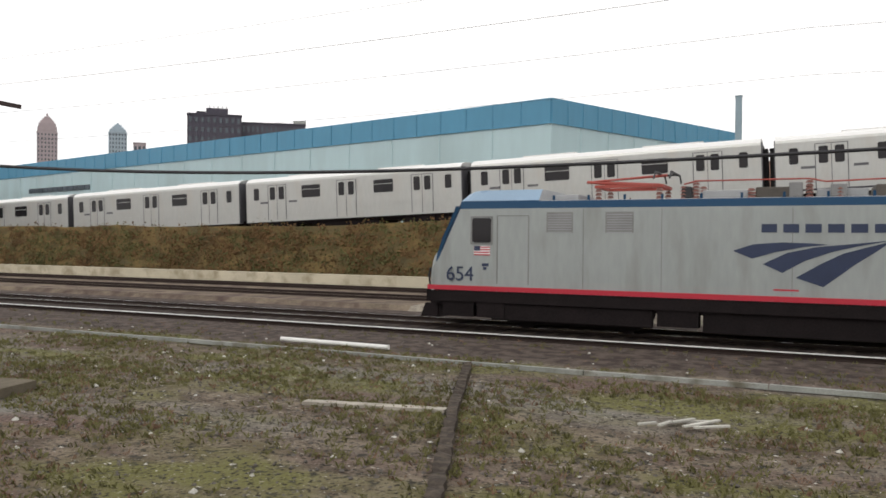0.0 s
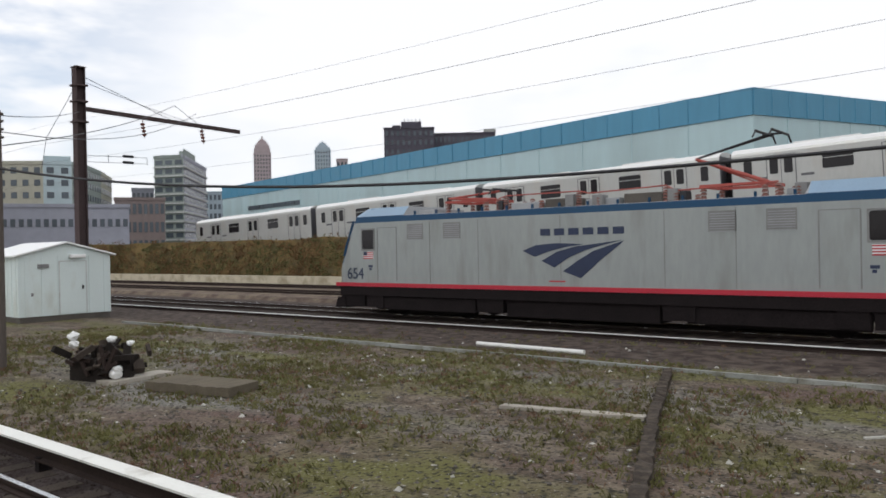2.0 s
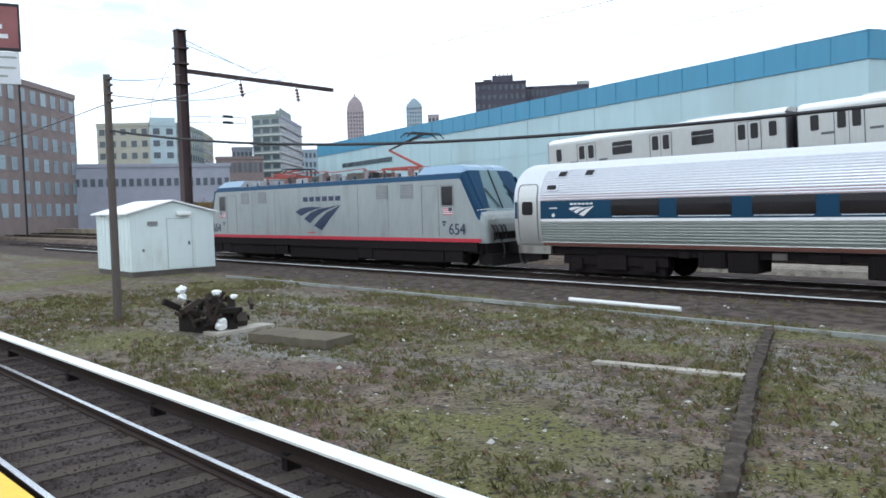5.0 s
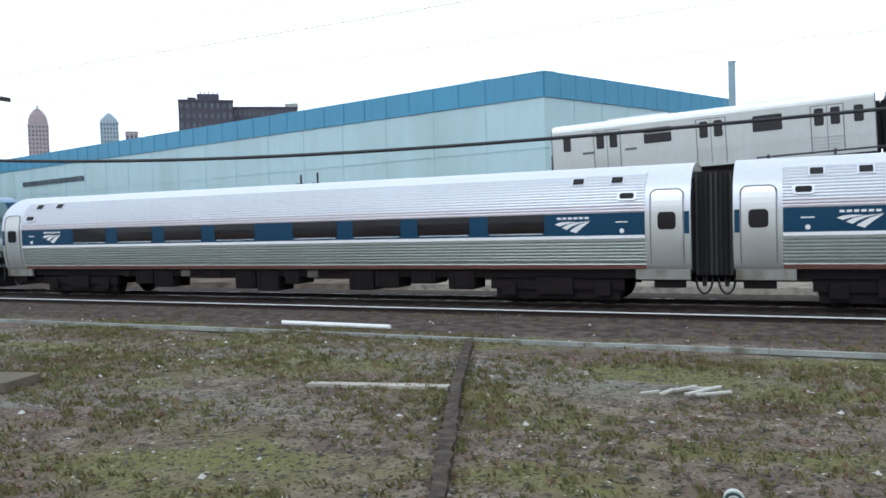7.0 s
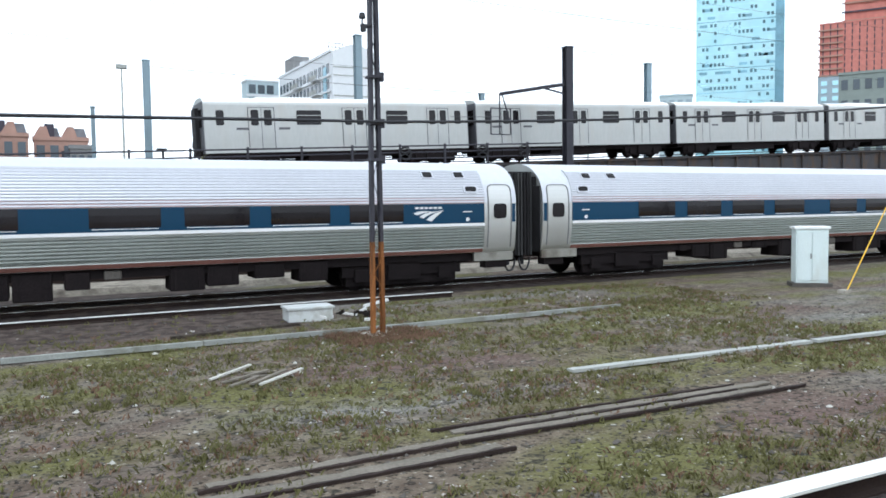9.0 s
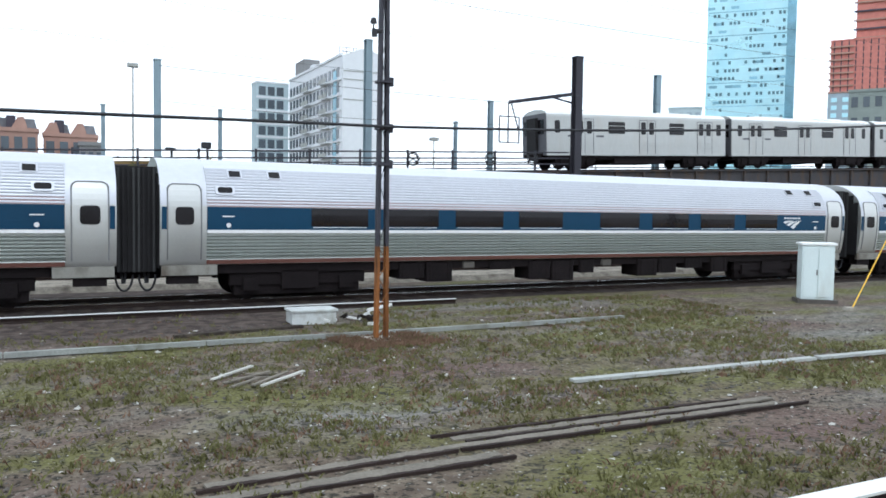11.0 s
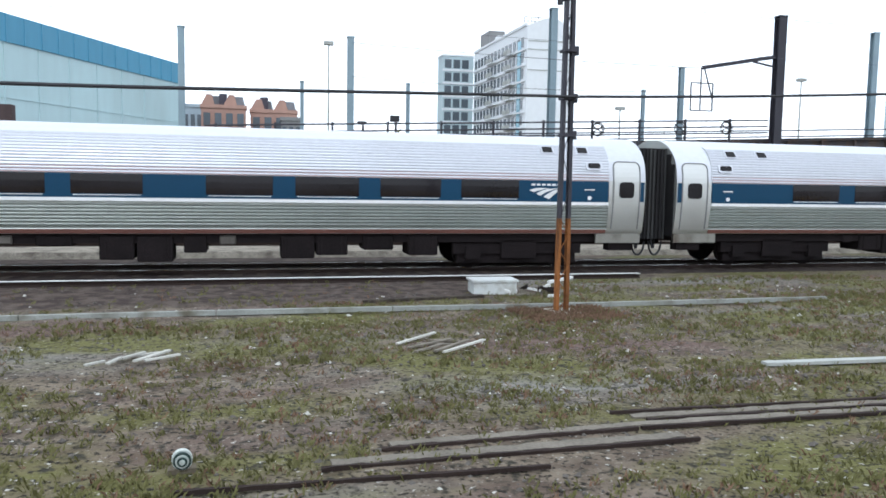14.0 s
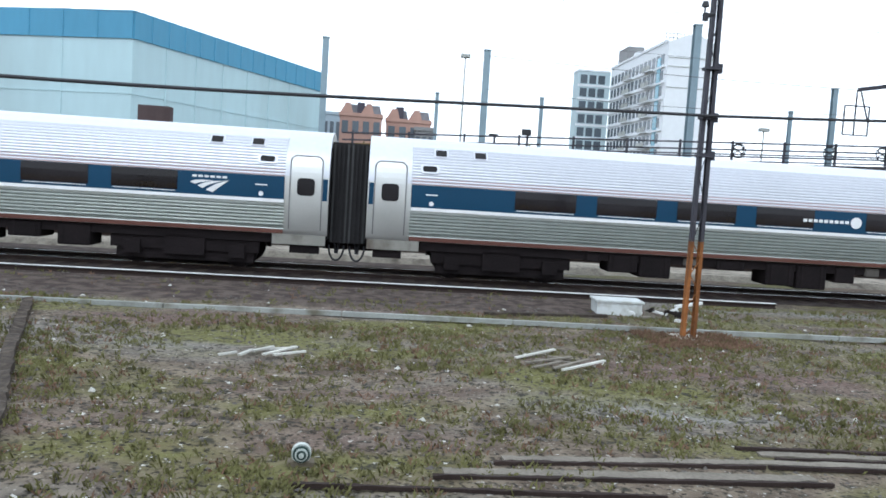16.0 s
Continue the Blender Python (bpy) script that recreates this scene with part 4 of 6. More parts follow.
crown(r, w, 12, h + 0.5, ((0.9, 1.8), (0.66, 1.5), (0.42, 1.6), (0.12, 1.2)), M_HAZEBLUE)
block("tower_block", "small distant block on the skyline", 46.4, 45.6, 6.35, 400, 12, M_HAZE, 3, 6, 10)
r, pts, away = faceted_block("apartment_block", "grey-green stepped apartment block with pale balcony bands", [(58.85, 190), (56.95, 186), (55.45, 216)], 2.55 + 190 * math.tan(radians(6.3)), 14, [M_TEALSTONE, M_GREYWALL], 10, 3, 2.2, M_FARGLASS, 0.7, 0.5, M_BOXWHITE)
roof_house(r, pts, away, 0, 0.86, 1.0, 23.6, 1.6, M_TEALSTONE)
roof_house(r, pts, away, 1, 0.0, 0.5, 23.6, 2.2, M_TEALSTONE)
roof_house(r, pts, away, 0, 0.25, 0.4, 23.6, 0.9, M_GREYWALL)
block("apartment_block", "low glassy block beside the apartment block", 55.6, 53.6, 4.0, 240, 12, M_HAZEBLUE, 7, 6, 3)
block("apartment_block", "low grey block with a setback roof", 60.3, 58.9, 4.2, 205, 12, M_GREYWALL, 5, 4, 3)
r, pts, away = faceted_block("apartment_block", "wide tan apartment block with a rounded grey end", [(68.95, 175), (65.65, 171), (63.95, 171), (63.1, 177), (62.2, 190), (61.55, 208)], 2.55 + 171 * math.tan(radians(5.78)), 12, [M_TAN, M_BLUEGREYWALL, M_TEALSTONE, M_TEALSTONE, M_TAN], 7, 3, 2.3, M_FARGLASS, 0.5, 0.5)
roof_house(r, pts, away, 1, 0.02, 0.98, 19.8, 1.9, M_BLUEGREYWALL)
block("apartment_block", "low brown brick row on the skyline", 61.4, 58.2, 3.5, 150, 12, M_OLIVE, 9, 3, 2)
block("low_building", "long low grey building with a strip of dark windows", 71, 60.5, 3.0, 120, 10, M_GREYWALL, 22, 1, 5.3, fh=0.3)
faceted_block("brick_building", "large dark brick factory building with many windows", [(80.8, 87), (74.2, 105), (70.2, 121)], 18.2, 20, [M_OLIVE, M_OLIVE], 6, 1.5, 2.5, M_PALEWIN, 0.5, 0.58)
# billboard before the factory
root = thing("billboard", "reddish billboard above a white panel on tall posts", "billboard", at=(-94.1, 24.0, 14.4), rz=74)
part("panel", boxes((-2.6, 4.2, -0.15, 0.15, 6.0, 10.4)), M_BILL, root, "faded dark red panel")
part("frame", boxes((-2.8, 4.4, -0.2, 0.2, 10.4, 10.7), (-2.8, 4.4, -0.2, 0.2, 5.7, 5.996), (4.2, 4.4, -0.2, 0.2, 5.996, 10.4)), M_WIRE, root)
lower = part("lower_panel", boxes((-2.6, 4.2, -0.1, 0.2, 2.2, 5.6)), M_WHITEWALL, root, "white lower panel")
for k, (x0, x1, z) in enumerate(((-2.2, 3.9, 4.9), (-1.8, 0.6, 3.9), (1.2, 3.8, 3.8), (-2.0, 3.0, 2.9))):
    part("stripe", boxes((x0, x1, -0.13, -0.102, z, z + 0.22)), M_GREYPIPE, lower)
for k in range(3):
    part("stripe", boxes((-1.6 + 0.3 * k, 3.2 - 0.5 * k, -0.17, -0.15, 7.0 + 1.0 * k, 7.45 + 1.0 * k)), M_WHITEWALL, root)
for xx in (-2.4, 0.8, 4.0):
    part("post", boxes((xx - 0.1, xx + 0.1, 0.21, 0.41, -14.6, 10)), M_WIRE, root)


def gable_roof(root, w, h):
    """Two street gables of brick, each with a slate slope behind its right shoulder."""
    for k in range(2):
        x0 = -w / 2 + k * w * 0.5
        bm = bmesh.new()
        prism(bm, [(x0, h + 0.5), (x0 + w * 0.3, h + 0.5), (x0 + w * 0.24, h + 1.9), (x0 + w * 0.12, h + 1.9)], 0.2, 1.2, "y")
        part("gable", bm, M_REDBRICK, root)
        bm = bmesh.new()
        prism(bm, [(x0 + w * 0.1, h + 0.5), (x0 + w * 0.49, h + 0.5), (x0 + w * 0.44, h + 1.8), (x0 + w * 0.16, h + 1.8)], 1.4, 6, "y")
        part("roof", bm, M_SLATE, root, "grey slate slope")


def build_white_apartments():
    W, D, h, z0, n = 9.0, 37.0, 32.2, 3.6, 9
    root = thing("apartment_building", "white apartment building with rows of dark windows and balconies", "building", at=(52.0, 146.0, 0))
    bm = bmesh.new()
    prism(bm, [(0, -0.2), (W, -0.2), (W, h), (W * 0.62, h + 1.7), (W * 0.4, h + 1.5), (0, h)], 0, 0.6, "y")
    part("gable", bm, M_WHITEWALL, root)
    part("wall", boxes((0, W, 0.602, D, -0.2, h)), M_WHITEWALL, root)
    part("parapet", boxes((-0.2, 0.3, 0.602, D, h, h + 0.5)), M_WHITEWALL, root)
    for z in (h - 8.5, h - 4.6, h - 3.0):
        part("wall_seam", boxes((0.1, W - 0.1, -0.08, -0.002, z, z + 0.18)), M_GREYPIPE, root)
    ch, cols = (h - 1.6 - z0) / n, 14
    cw = (D - 2.0) / cols
    win = mesh_of(boxes((-0.08, 0.1, -cw * 0.3, cw * 0.3, 0, ch * 0.62)), M_FARGLASS)
    for f in range(n):
        part("floor_band", boxes((-0.3, -0.002, 0.8, D, z0 + f * ch, z0 + f * ch + 0.35)), M_WHITEWALL, root)
        for c in range(cols):
            part("window", win, None, root, at=(-0.01, 1.5 + (c + 0.5) * cw, z0 + f * ch + ch * 0.25))
        for c in (2, 3, 7, 8):
            y = 1.5 + (c + 0.5) * cw
            b = part("balcony", boxes((-1.2, -0.31, y - 1.1, y + 1.1, z0 + f * ch + 0.02, z0 + f * ch + 0.2)), M_WHITEWALL, root)
            part("railing", boxes((-1.2, -1.14, y - 1.1, y + 1.1, z0 + f * ch + 0.202, z0 + f * ch + 1.1)), M_GREYPIPE, b)
    part("stair_glazing", boxes((-0.16, -0.002, 3.4, 5.2, z0, h - 2.5)), M_TEALDARK, root, "tall strip of blue-green glass")
    part("stair_head", boxes((0.4, 4.0, 26.5, 33.5, h, h + 3.6)), M_VENT, root, "grey stair head on the roof")
    part("roof_tank", bevel(boxes((0.8, 3.0, 21, 23.5, h, h + 1.6)), 0.1), M_WHITEWALL, root)
    rail = part("roof_rail", boxes((0.3, 4.0, 3.0, 3.06, h + 2.1, h + 2.2), (0.3, 4.0, 3.0, 3.06, h + 1.3, h + 1.4)), M_MAST, root, "dark roof railing")
    for k in range(6):
        part("rail_post", boxes((0.3 + 0.72 * k, 0.4 + 0.72 * k, 2.94, 2.998, h, h + 2.2)), M_MAST, rail)
    wing = thing("apartment_building", "blue-grey apartment wing with large dark windows", "building", at=(44.4, 183.2, 0))
    w2, h2 = 7.5, 31.4
    part("wall", boxes((0, w2, 0, 5, -0.2, h2)), M_BLUEGREYWALL, wing)
    part("parapet", boxes((-0.15, w2, -0.15, 5, h2, h2 + 0.4)), M_WHITEWALL, wing)
    pane = mesh_of(boxes((-0.8, 0.8, -0.08, 0.1, 0, 2.0)), M_FARGLASS)
    for f in range(9):
        part("floor_band", boxes((-0.1, w2, -0.14, -0.002, z0 + f * 3.05 - 0.1, z0 + f * 3.05 + 0.4)), M_WHITEWALL, wing)
        for c in range(3):
            part("window", pane, None, wing, at=(1.25 + 2.1 * c, -0.01, z0 + f * 3.05 + 0.6))


build_white_apartments()
r, w, h = block("brick_house", "orange-red brick rowhouse with chimneys", 3.2, 0.2, 4.6, 115, 10, M_REDBRICK, 4, 3, 2)
gable_roof(r, w, h)
roof_block(r, -w * 0.1, w * 0.08, 1, 3, h, 2.1, M_DARKBRICK, "chimney")
r, w, h = block("brick_house", "orange-red brick rowhouse with chimneys", -0.1, -3.3, 4.4, 118, 10, M_REDBRICK, 4, 3, 2)
gable_roof(r, w, h)
roof_block(r, -w * 0.3, -w * 0.12, 1, 3, h, 2.3, M_DARKBRICK, "chimney")
block("low_building", "low grey building on the skyline", -2.2, -3.6, 3.9, 112, 8, M_VENT, 3, 2, 2)
block("low_building", "low pale block on the skyline", 4.4, 3.1, 4.6, 130, 8, M_HAZEBLUE, 3, 2, 2)
r, w, h = block("glass_tower", "tall pale teal glass tower", -45.1, -50.1, 22, 330, 28, M_TEALGLASS, 1, 1, 8, win=M_TEALGLASS, fw=0.98, fh=0.7)
rs = random.Random(21)
cw, ch = w / 19, (h - 8) / 42
pane, wide = mesh_of(boxes((-cw * 0.3, cw * 0.3, -0.2, -0.09, 0, ch * 0.4)), M_TEALPANE), mesh_of(boxes((-cw * 0.95, cw * 0.95, -0.2, -0.09, 0, ch * 0.34)), M_TEALDARK)
for f in range(42):
    part("floor_line", boxes((-w / 2, w / 2, -0.14, -0.09, 8 + f * ch, 8 + f * ch + 0.3)), M_TEALDARK if f % 3 == 0 else M_TEALGLASS, r)
    busy = rs.random()
    for c in range(19):
        k = rs.random()
        if k < 0.24 + 0.4 * busy:
            part("window", pane if k > 0.07 else wide, None, r, at=(-w / 2 + (c + 0.5) * cw * 0.97 + 0.5, 0, 8 + f * ch + ch * 0.4))
part("edge_wing", boxes((w / 2, w / 2 + 3.4, 3, 28, 0, h - 3)), M_TEALDARK, r, "blue-green glazed edge")
# pale wall and panes imitate overexposed brightness
block("low_building", "grey low-rise block in front of the glass tower", -42.7, -44.9, 7.2, 250, 14, M_BLUEGREYWALL, 4, 5, 6, win=M_HAZEBLUE)
block("apartment_block", "grey-green apartment block with rows of windows", -53.9, -62.0, 7.9, 170, 14, M_TEALSTONE, 12, 6, 3, fw=0.55, fh=0.5)
r, w, h = block("unfinished_tower", "tower under construction wrapped in orange netting", -52.75, -58.6, 11.1, 300, 24, M_ORANGENET, 14, 8, 44, win=M_DARKBRICK, fw=0.16, fh=0.75)
core = part("core", boxes((-w * 0.26, w * 0.5, 4, 20, h, h + 34)), M_ORANGENET, r)
for f in range(11):
    part("slab_edge", boxes((-w * 0.26 - 0.8, w * 0.5, 3.4, 3.998, h + 1 + 3 * f, h + 1.5 + 3 * f)), M_DARKBRICK if f % 2 else M_REDBRICK, core)
for f in range(8):
    part("slab_edge", boxes((-w / 2 - 0.5, -w * 0.27, -0.6, -0.08, 44 + f * (h - 44) / 8, 44.5 + f * (h - 44) / 8)), M_REDBRICK, r)
part("glazed_base", boxes((-w / 2 - 0.4, w / 2 + 0.4, -0.4, 24.4, 0, 44)), M_HAZEBLUE, r, "pale glazed lower storeys")
me = mesh_of(boxes((-0.9, 0.9, -0.5, -0.38, 0, 1.5)), M_TEALGLASS)
for f in range(6):
    for c in range(9):
        part("window", me, None, r, at=(-w * 0.45 + c * w * 0.113, -0.05, 28 + f * 2.6))


# ---- passenger train ----
def bogie(parent, x, wheelbase=2.6, r=0.46, name="bogie"):
    # the tall near-side plate is added for the darkness between bogie parts
    bm = boxes((x - wheelbase / 2 - 0.55, x + wheelbase / 2 + 0.55, -1.22, -1.06, 0.42, 0.72), (x - wheelbase / 2 - 0.55, x + wheelbase / 2 + 0.55, 1.06, 1.22, 0.42, 0.72),
               (x - 0.35, x + 0.35, -1.2, 1.2, 0.5, 0.95), (x - wheelbase / 2 - 0.42, x + wheelbase / 2 + 0.42, -1.14, -1.0, 0.16, 0.93), (x - 0.5, x + 0.5, -1.3, -1.2, 0.3, 0.8),
               (x - wheelbase / 2 - 0.2, x - wheelbase / 2 + 0.2, -1.3, -1.05, 0.28, 0.62), (x + wheelbase / 2 - 0.2, x + wheelbase / 2 + 0.2, -1.3, -1.05, 0.28, 0.62))
    b = part(name, bm, M_UNDER, parent, "grimy black bogie")
    for s in (-1, 1):
        bm = bmesh.new()
        for y in (-0.75, 0.75):
            rod(bm, (0, y - 0.065, 0), (0, y + 0.065, 0), r, 20)
        rod(bm, (0, -0.9, 0), (0, 0.9, 0), 0.08, 8)
        part("wheelset", bm, M_UNDER, b, at=(x + s * wheelbase / 2, 0, r))


SWOOSH = [
    [(0.0, 0.74), (0.14, 0.89), (0.33, 0.935), (0.52, 0.915), (0.62, 0.89), (0.47, 0.84), (0.28, 0.72), (0.13, 0.575)],
    [(0.20, 0.46), (0.36, 0.71), (0.545, 0.84), (0.78, 0.915), (1.0, 0.99), (0.81, 0.87), (0.64, 0.74), (0.47, 0.54), (0.33, 0.28)],
    [(0.415, 0.18), (0.57, 0.48), (0.71, 0.71), (0.85, 0.84), (1.0, 0.97), (0.9, 0.74), (0.78, 0.48), (0.69, 0.25), (0.59, 0.0)],
]


def emblem(parent, x, z, w, h, y, material, side=-1, name="emblem"):
    for k, o in enumerate(SWOOSH):
        bm = bmesh.new()
        prism(bm, [(x + p[0] * w, z + p[1] * h) for p in o], y - 0.004, y + 0.004, "y")
        part(name, bm, material, parent)


def wordmark(parent, x, z, w, h, y, material, n=6):
    """A row of plain bars."""
    step = w / n
    for i in range(n):
        bm = bmesh.new()
        prism(bm, [(x + i * step, z), (x + i * step + step * 0.72, z), (x + i * step + step * 0.72, z + h), (x + i * step, z + h)], y - 0.004, y + 0.004, "y")
        part("wordmark_bar", bm, material, parent)


def build_locomotive():
    L = 19.75
    root = thing("locomotive", "silver grey electric locomotive with blue roof edge and red sill stripe", "locomotive")
    st = [(0.0, 1.02, 1.42), (0.03, 1.14, 1.66), (0.08, 1.22, 1.85), (0.17, 1.30, 2.0), (0.28, 1.36, 2.12), (0.38, 1.39, 2.22), (1.08, 1.475, 3.62), (1.2, 1.485, 3.74), (1.36, 1.49, 3.81), (1.6, 1.49, 3.84),
          (3.35, 1.49, 3.84), (3.42, 1.49, 3.54), (L / 2, 1.49, 3.54)]
    st = st + [(L - a, b, c) for a, b, c in st[:-1][::-1]]
    bm = bmesh.new()
    rows = []
    for x, w, t in st:
        zs = min(3.31, t - (0.32 if min(x, L - x) < 1.1 else 0.12))
        ze = min(3.53, t - 0.03)
        pts = [(-w, 1.0), (-w, zs), (-w + 0.1, ze), (-w + 0.42, t), (w - 0.42, t), (w - 0.1, ze), (w, zs), (w, 1.0)]
        rows.append([bm.verts.new((x, y, z)) for y, z in pts])
    for i, (a, b) in enumerate(zip(rows, rows[1:])):
        for k in range(8):
            f = bm.faces.new((a[k], a[(k + 1) % 8], b[(k + 1) % 8], b[k]))
            x0, x1 = st[i][0], st[i + 1][0]
            xm = min((x0 + x1) / 2, L - (x0 + x1) / 2)
            if k in (1, 5):
                f.material_index = 0 if xm < 0.25 else 1
            elif k in (2, 3, 4):
                f.material_index = 0 if xm < 0.25 else (2 if k == 3 else 1) if xm < 0.95 else 4 if xm < 3.22 else 3
    bm.faces.new(rows[0])
    bm.faces.new(rows[-1])
    part("body", bm, [M_SILVER, M_BLUE, M_WINDSCREEN, M_ROOFGREY, M_CABROOF], root, "silver body with blue roof edge")
    for y in (-1.5, 1.5):
        s = -1 if y < 0 else 1
        part("sill_stripe", boxes((0.1, L - 0.1, min(y, y + 0.03 * s), max(y, y + 0.03 * s), 1.04, 1.17)), M_RED, root, "red sill stripe")
        part("skirt", boxes((0.3, L - 0.3, min(y, y - 0.1 * s), max(y, y - 0.1 * s), 0.72, 1.035)), M_UNDER, root)
    part("underframe", boxes((0.2, L - 0.2, -1.35, 1.35, 0.62, 0.998), (7.6, 12.6, -1.4, 1.4, 0.2, 0.9), (0.05, 0.5, -1.2, 1.2, 0.25, 1.0), (L - 0.5, L - 0.05, -1.2, 1.2, 0.25, 1.0)), M_UNDER, root, "grimy black underframe")
    for xe in (-0.6, L + 0.02):
        part("coupler", boxes((xe, xe + 0.58, -0.15, 0.15, 0.6, 0.95)), M_UNDER, root)
    for x0, x1 in ((0.55, 1.5), (1.6, 2.4), (6.5, 7.5), (12.7, 13.6), (17.0, 17.7), (17.8, 18.7)):
        part("equipment_box", boxes((x0, x1, -1.46, -1.0, 0.3, 0.72)), M_UNDER, root)
    for x0, x1 in ((2.0, 6.4), (L - 6.4, L - 2.0)):
        part("bogie_skirt", bevel(boxes((x0, x1, -1.42, -1.32, 0.24, 0.71)), 0.03, 1), M_UNDER, root)
    bogie(root, 4.2, 2.8, 0.5)
    bogie(root, L - 4.2, 2.8, 0.5)
    ys = -1.49
    # cab windows, flags and number at both ends
    for e in (0, 1):
        fx = lambda v: v if e == 0 else L - v
        xa, xb = sorted((fx(1.46), fx(2.02)))
        bm = bmesh.new()
        prism(bm, [((xa + xb) / 2 + p[0], 2.71 + p[1]) for p in rounded_rect(xb - xa, 0.68, 0.06)], ys - 0.012, ys + 0.02, "y")
        part("cab_window", bm, M_GLASS, root, "dark cab side window")
        part("window_frame", boxes((xa - 0.05, xa - 0.002, ys - 0.018, ys, 2.32, 3.1), (xb + 0.002, xb + 0.05, ys - 0.018, ys, 2.32, 3.1), (xa - 0.002, xb + 0.002, ys - 0.018, ys, 3.06, 3.1), (xa - 0.002, xb + 0.002, ys - 0.018, ys, 2.32, 2.36)), M_VENT, root)
        flag = part("flag_panel", boxes((xa + 0.05, xb - 0.03, ys - 0.008, ys, 2.02, 2.28)), M_FLAGWHITE, root, "small flag with red stripes and blue corner")
        for k in range(4):
            part("flag_stripe", boxes((xa + 0.05, xb - 0.03, ys - 0.011, ys - 0.0085, 2.02 + 0.07 * k, 2.055 + 0.07 * k)), M_RED, flag)
        cx = xa + 0.06 if e == 0 else xb - 0.22
        part("flag_corner", boxes((cx, cx + 0.18, ys - 0.014, ys - 0.0115, 2.15, 2.28)), M_NAVY, flag)
        me = text_mesh("654", 0.57, M_NAVY)
        ob = part("number", me, None, root, "dark blue number 654")
        tx = 0.66 if e == 0 else L - 1.7
        ob.matrix_basis = pose(tx, ys - 0.008, 1.31, 90, 0, 0)
        bx = 1.75 if e == 0 else L - 2.02
        part("marking", boxes((bx, bx + 0.2, ys - 0.008, ys, 1.72, 1.8), (bx + 0.04, bx + 0.14, ys - 0.008, ys, 1.62, 1.7)), M_NAVY, root)
        for v in (2.2, 3.1):
            x = fx(v)
            part("door_seam", boxes((x - 0.015, x + 0.015, ys - 0.01, ys, 1.25, 3.1)), M_VENT, root)
        part("door_edge", boxes((min(fx(2.2), fx(3.1)), max(fx(2.2), fx(3.1)), ys - 0.01, ys, 3.1, 3.12)), M_VENT, root)
        # windscreen pillar and headlight
        xh = fx(0.1)
        for y in (-0.85, 0.85):
            bm = bmesh.new()
            rod(bm, (xh - 0.02, y, 1.75), (xh + 0.02, y, 1.75), 0.12, 12)
            part("headlight", bm, M_FLAGWHITE, root)
        bm = bmesh.new()
        beam(bm, (fx(0.37), 0, 2.235), (fx(1.07), 0, 3.63), 0.05, 0.03)
        part("windscreen_pillar", bm, M_WIRE, root, "black middle pillar")
        for y in (-0.5, 0.5):
            bm = bmesh.new()
            hose(bm, [(fx(0.0), y, 1.02), (fx(-0.12), y * 1.1, 0.9), (fx(-0.2), y * 1.2, 0.65), (fx(-0.16), y * 1.25, 0.45)], 0.03)
            part("brake_hose", bm, M_WIRE, root)
        bm = bmesh.new()
        prism(bm, [(fx(-0.25), 0.22), (fx(0.3), 0.22), (fx(0.3), 0.62), (fx(-0.1), 0.62)], -1.25, 1.25, "y")
        part("pilot", bm, M_UNDER, root, "black pilot plate")
        # blue flash that tapers down the windscreen edge, on both sides
        for sd in (-1, 1):
            bm = bmesh.new()
            rows = []
            for (xl, xr, z) in ((0.37, 0.48, 2.13), (0.5, 0.62, 2.5), (0.74, 0.84, 2.95), (0.94, 1.08, 3.385)):
                rows.append([bm.verts.new((fx(xx), sd * (float(np.interp(xx, [0.28, 0.38, 1.08, 1.36], [1.36, 1.39, 1.475, 1.49])) + off), z)) for off in (0.006, -0.02) for xx in (xl, xr)])
            for p, q in zip(rows, rows[1:]):
                for u, v in ((0, 1), (1, 3), (3, 2), (2, 0)):
                    bm.faces.new((p[u], p[v], q[v], q[u]))
            for r in (rows[0], rows[-1]):
                bm.faces.new((r[0], r[1], r[3], r[2]))
            part("side_flash", bm, M_BLUE, root, "slanting blue flash")
            # the flash goes on across the outer third of the windscreen slope
            bm = bmesh.new()
            rows = []
            for xx, z, yi in ((0.39, 2.24, 0.72), (0.74, 2.94, 0.62), (1.07, 3.6, 0.5)):
                rows.append([bm.verts.new((fx(xx - dx), sd * yy, z + dz)) for dx, dz in ((0.012, 0.006), (-0.01, -0.005)) for yy in (float(np.interp(xx, [0.38, 1.08], [1.39, 1.475])) - 0.33, yi)])
            for p, q in zip(rows, rows[1:]):
                for u, v in ((0, 1), (1, 3), (3, 2), (2, 0)):
                    bm.faces.new((p[u], p[v], q[v], q[u]))
            for r in (rows[0], rows[-1]):
                bm.faces.new((r[0], r[1], r[3], r[2]))
            part("front_flash", bm, M_BLUE, root, "blue windscreen surround")
            bm = bmesh.new()
            beam(bm, (fx(0.4), sd * 1.36, 2.16), (fx(0.33), sd * 0.95, 2.2), 0.03, 0.035)
            beam(bm, (fx(0.33), sd * 0.95, 2.2), (fx(0.34), sd * 0.6, 2.2), 0.03, 0.035)
            part("flash_trim", bm, M_WHITE, root, "white line under the flash")
            for y, drop in ((1.02, 1.14), (0.86, 1.2), (0.6, 1.12), (0.4, 1.22)):
                bm = bmesh.new()
                hose(bm, [(fx(0.05), sd * y, 1.64), (fx(-0.05), sd * y, 1.6), (fx(-0.11), sd * y * 0.97, 1.42), (fx(-0.09), sd * y * 0.95, drop), (fx(0.03), sd * y * 0.93, drop - 0.05)], 0.032)
                part("jumper_cable", bm, M_WIRE, root)
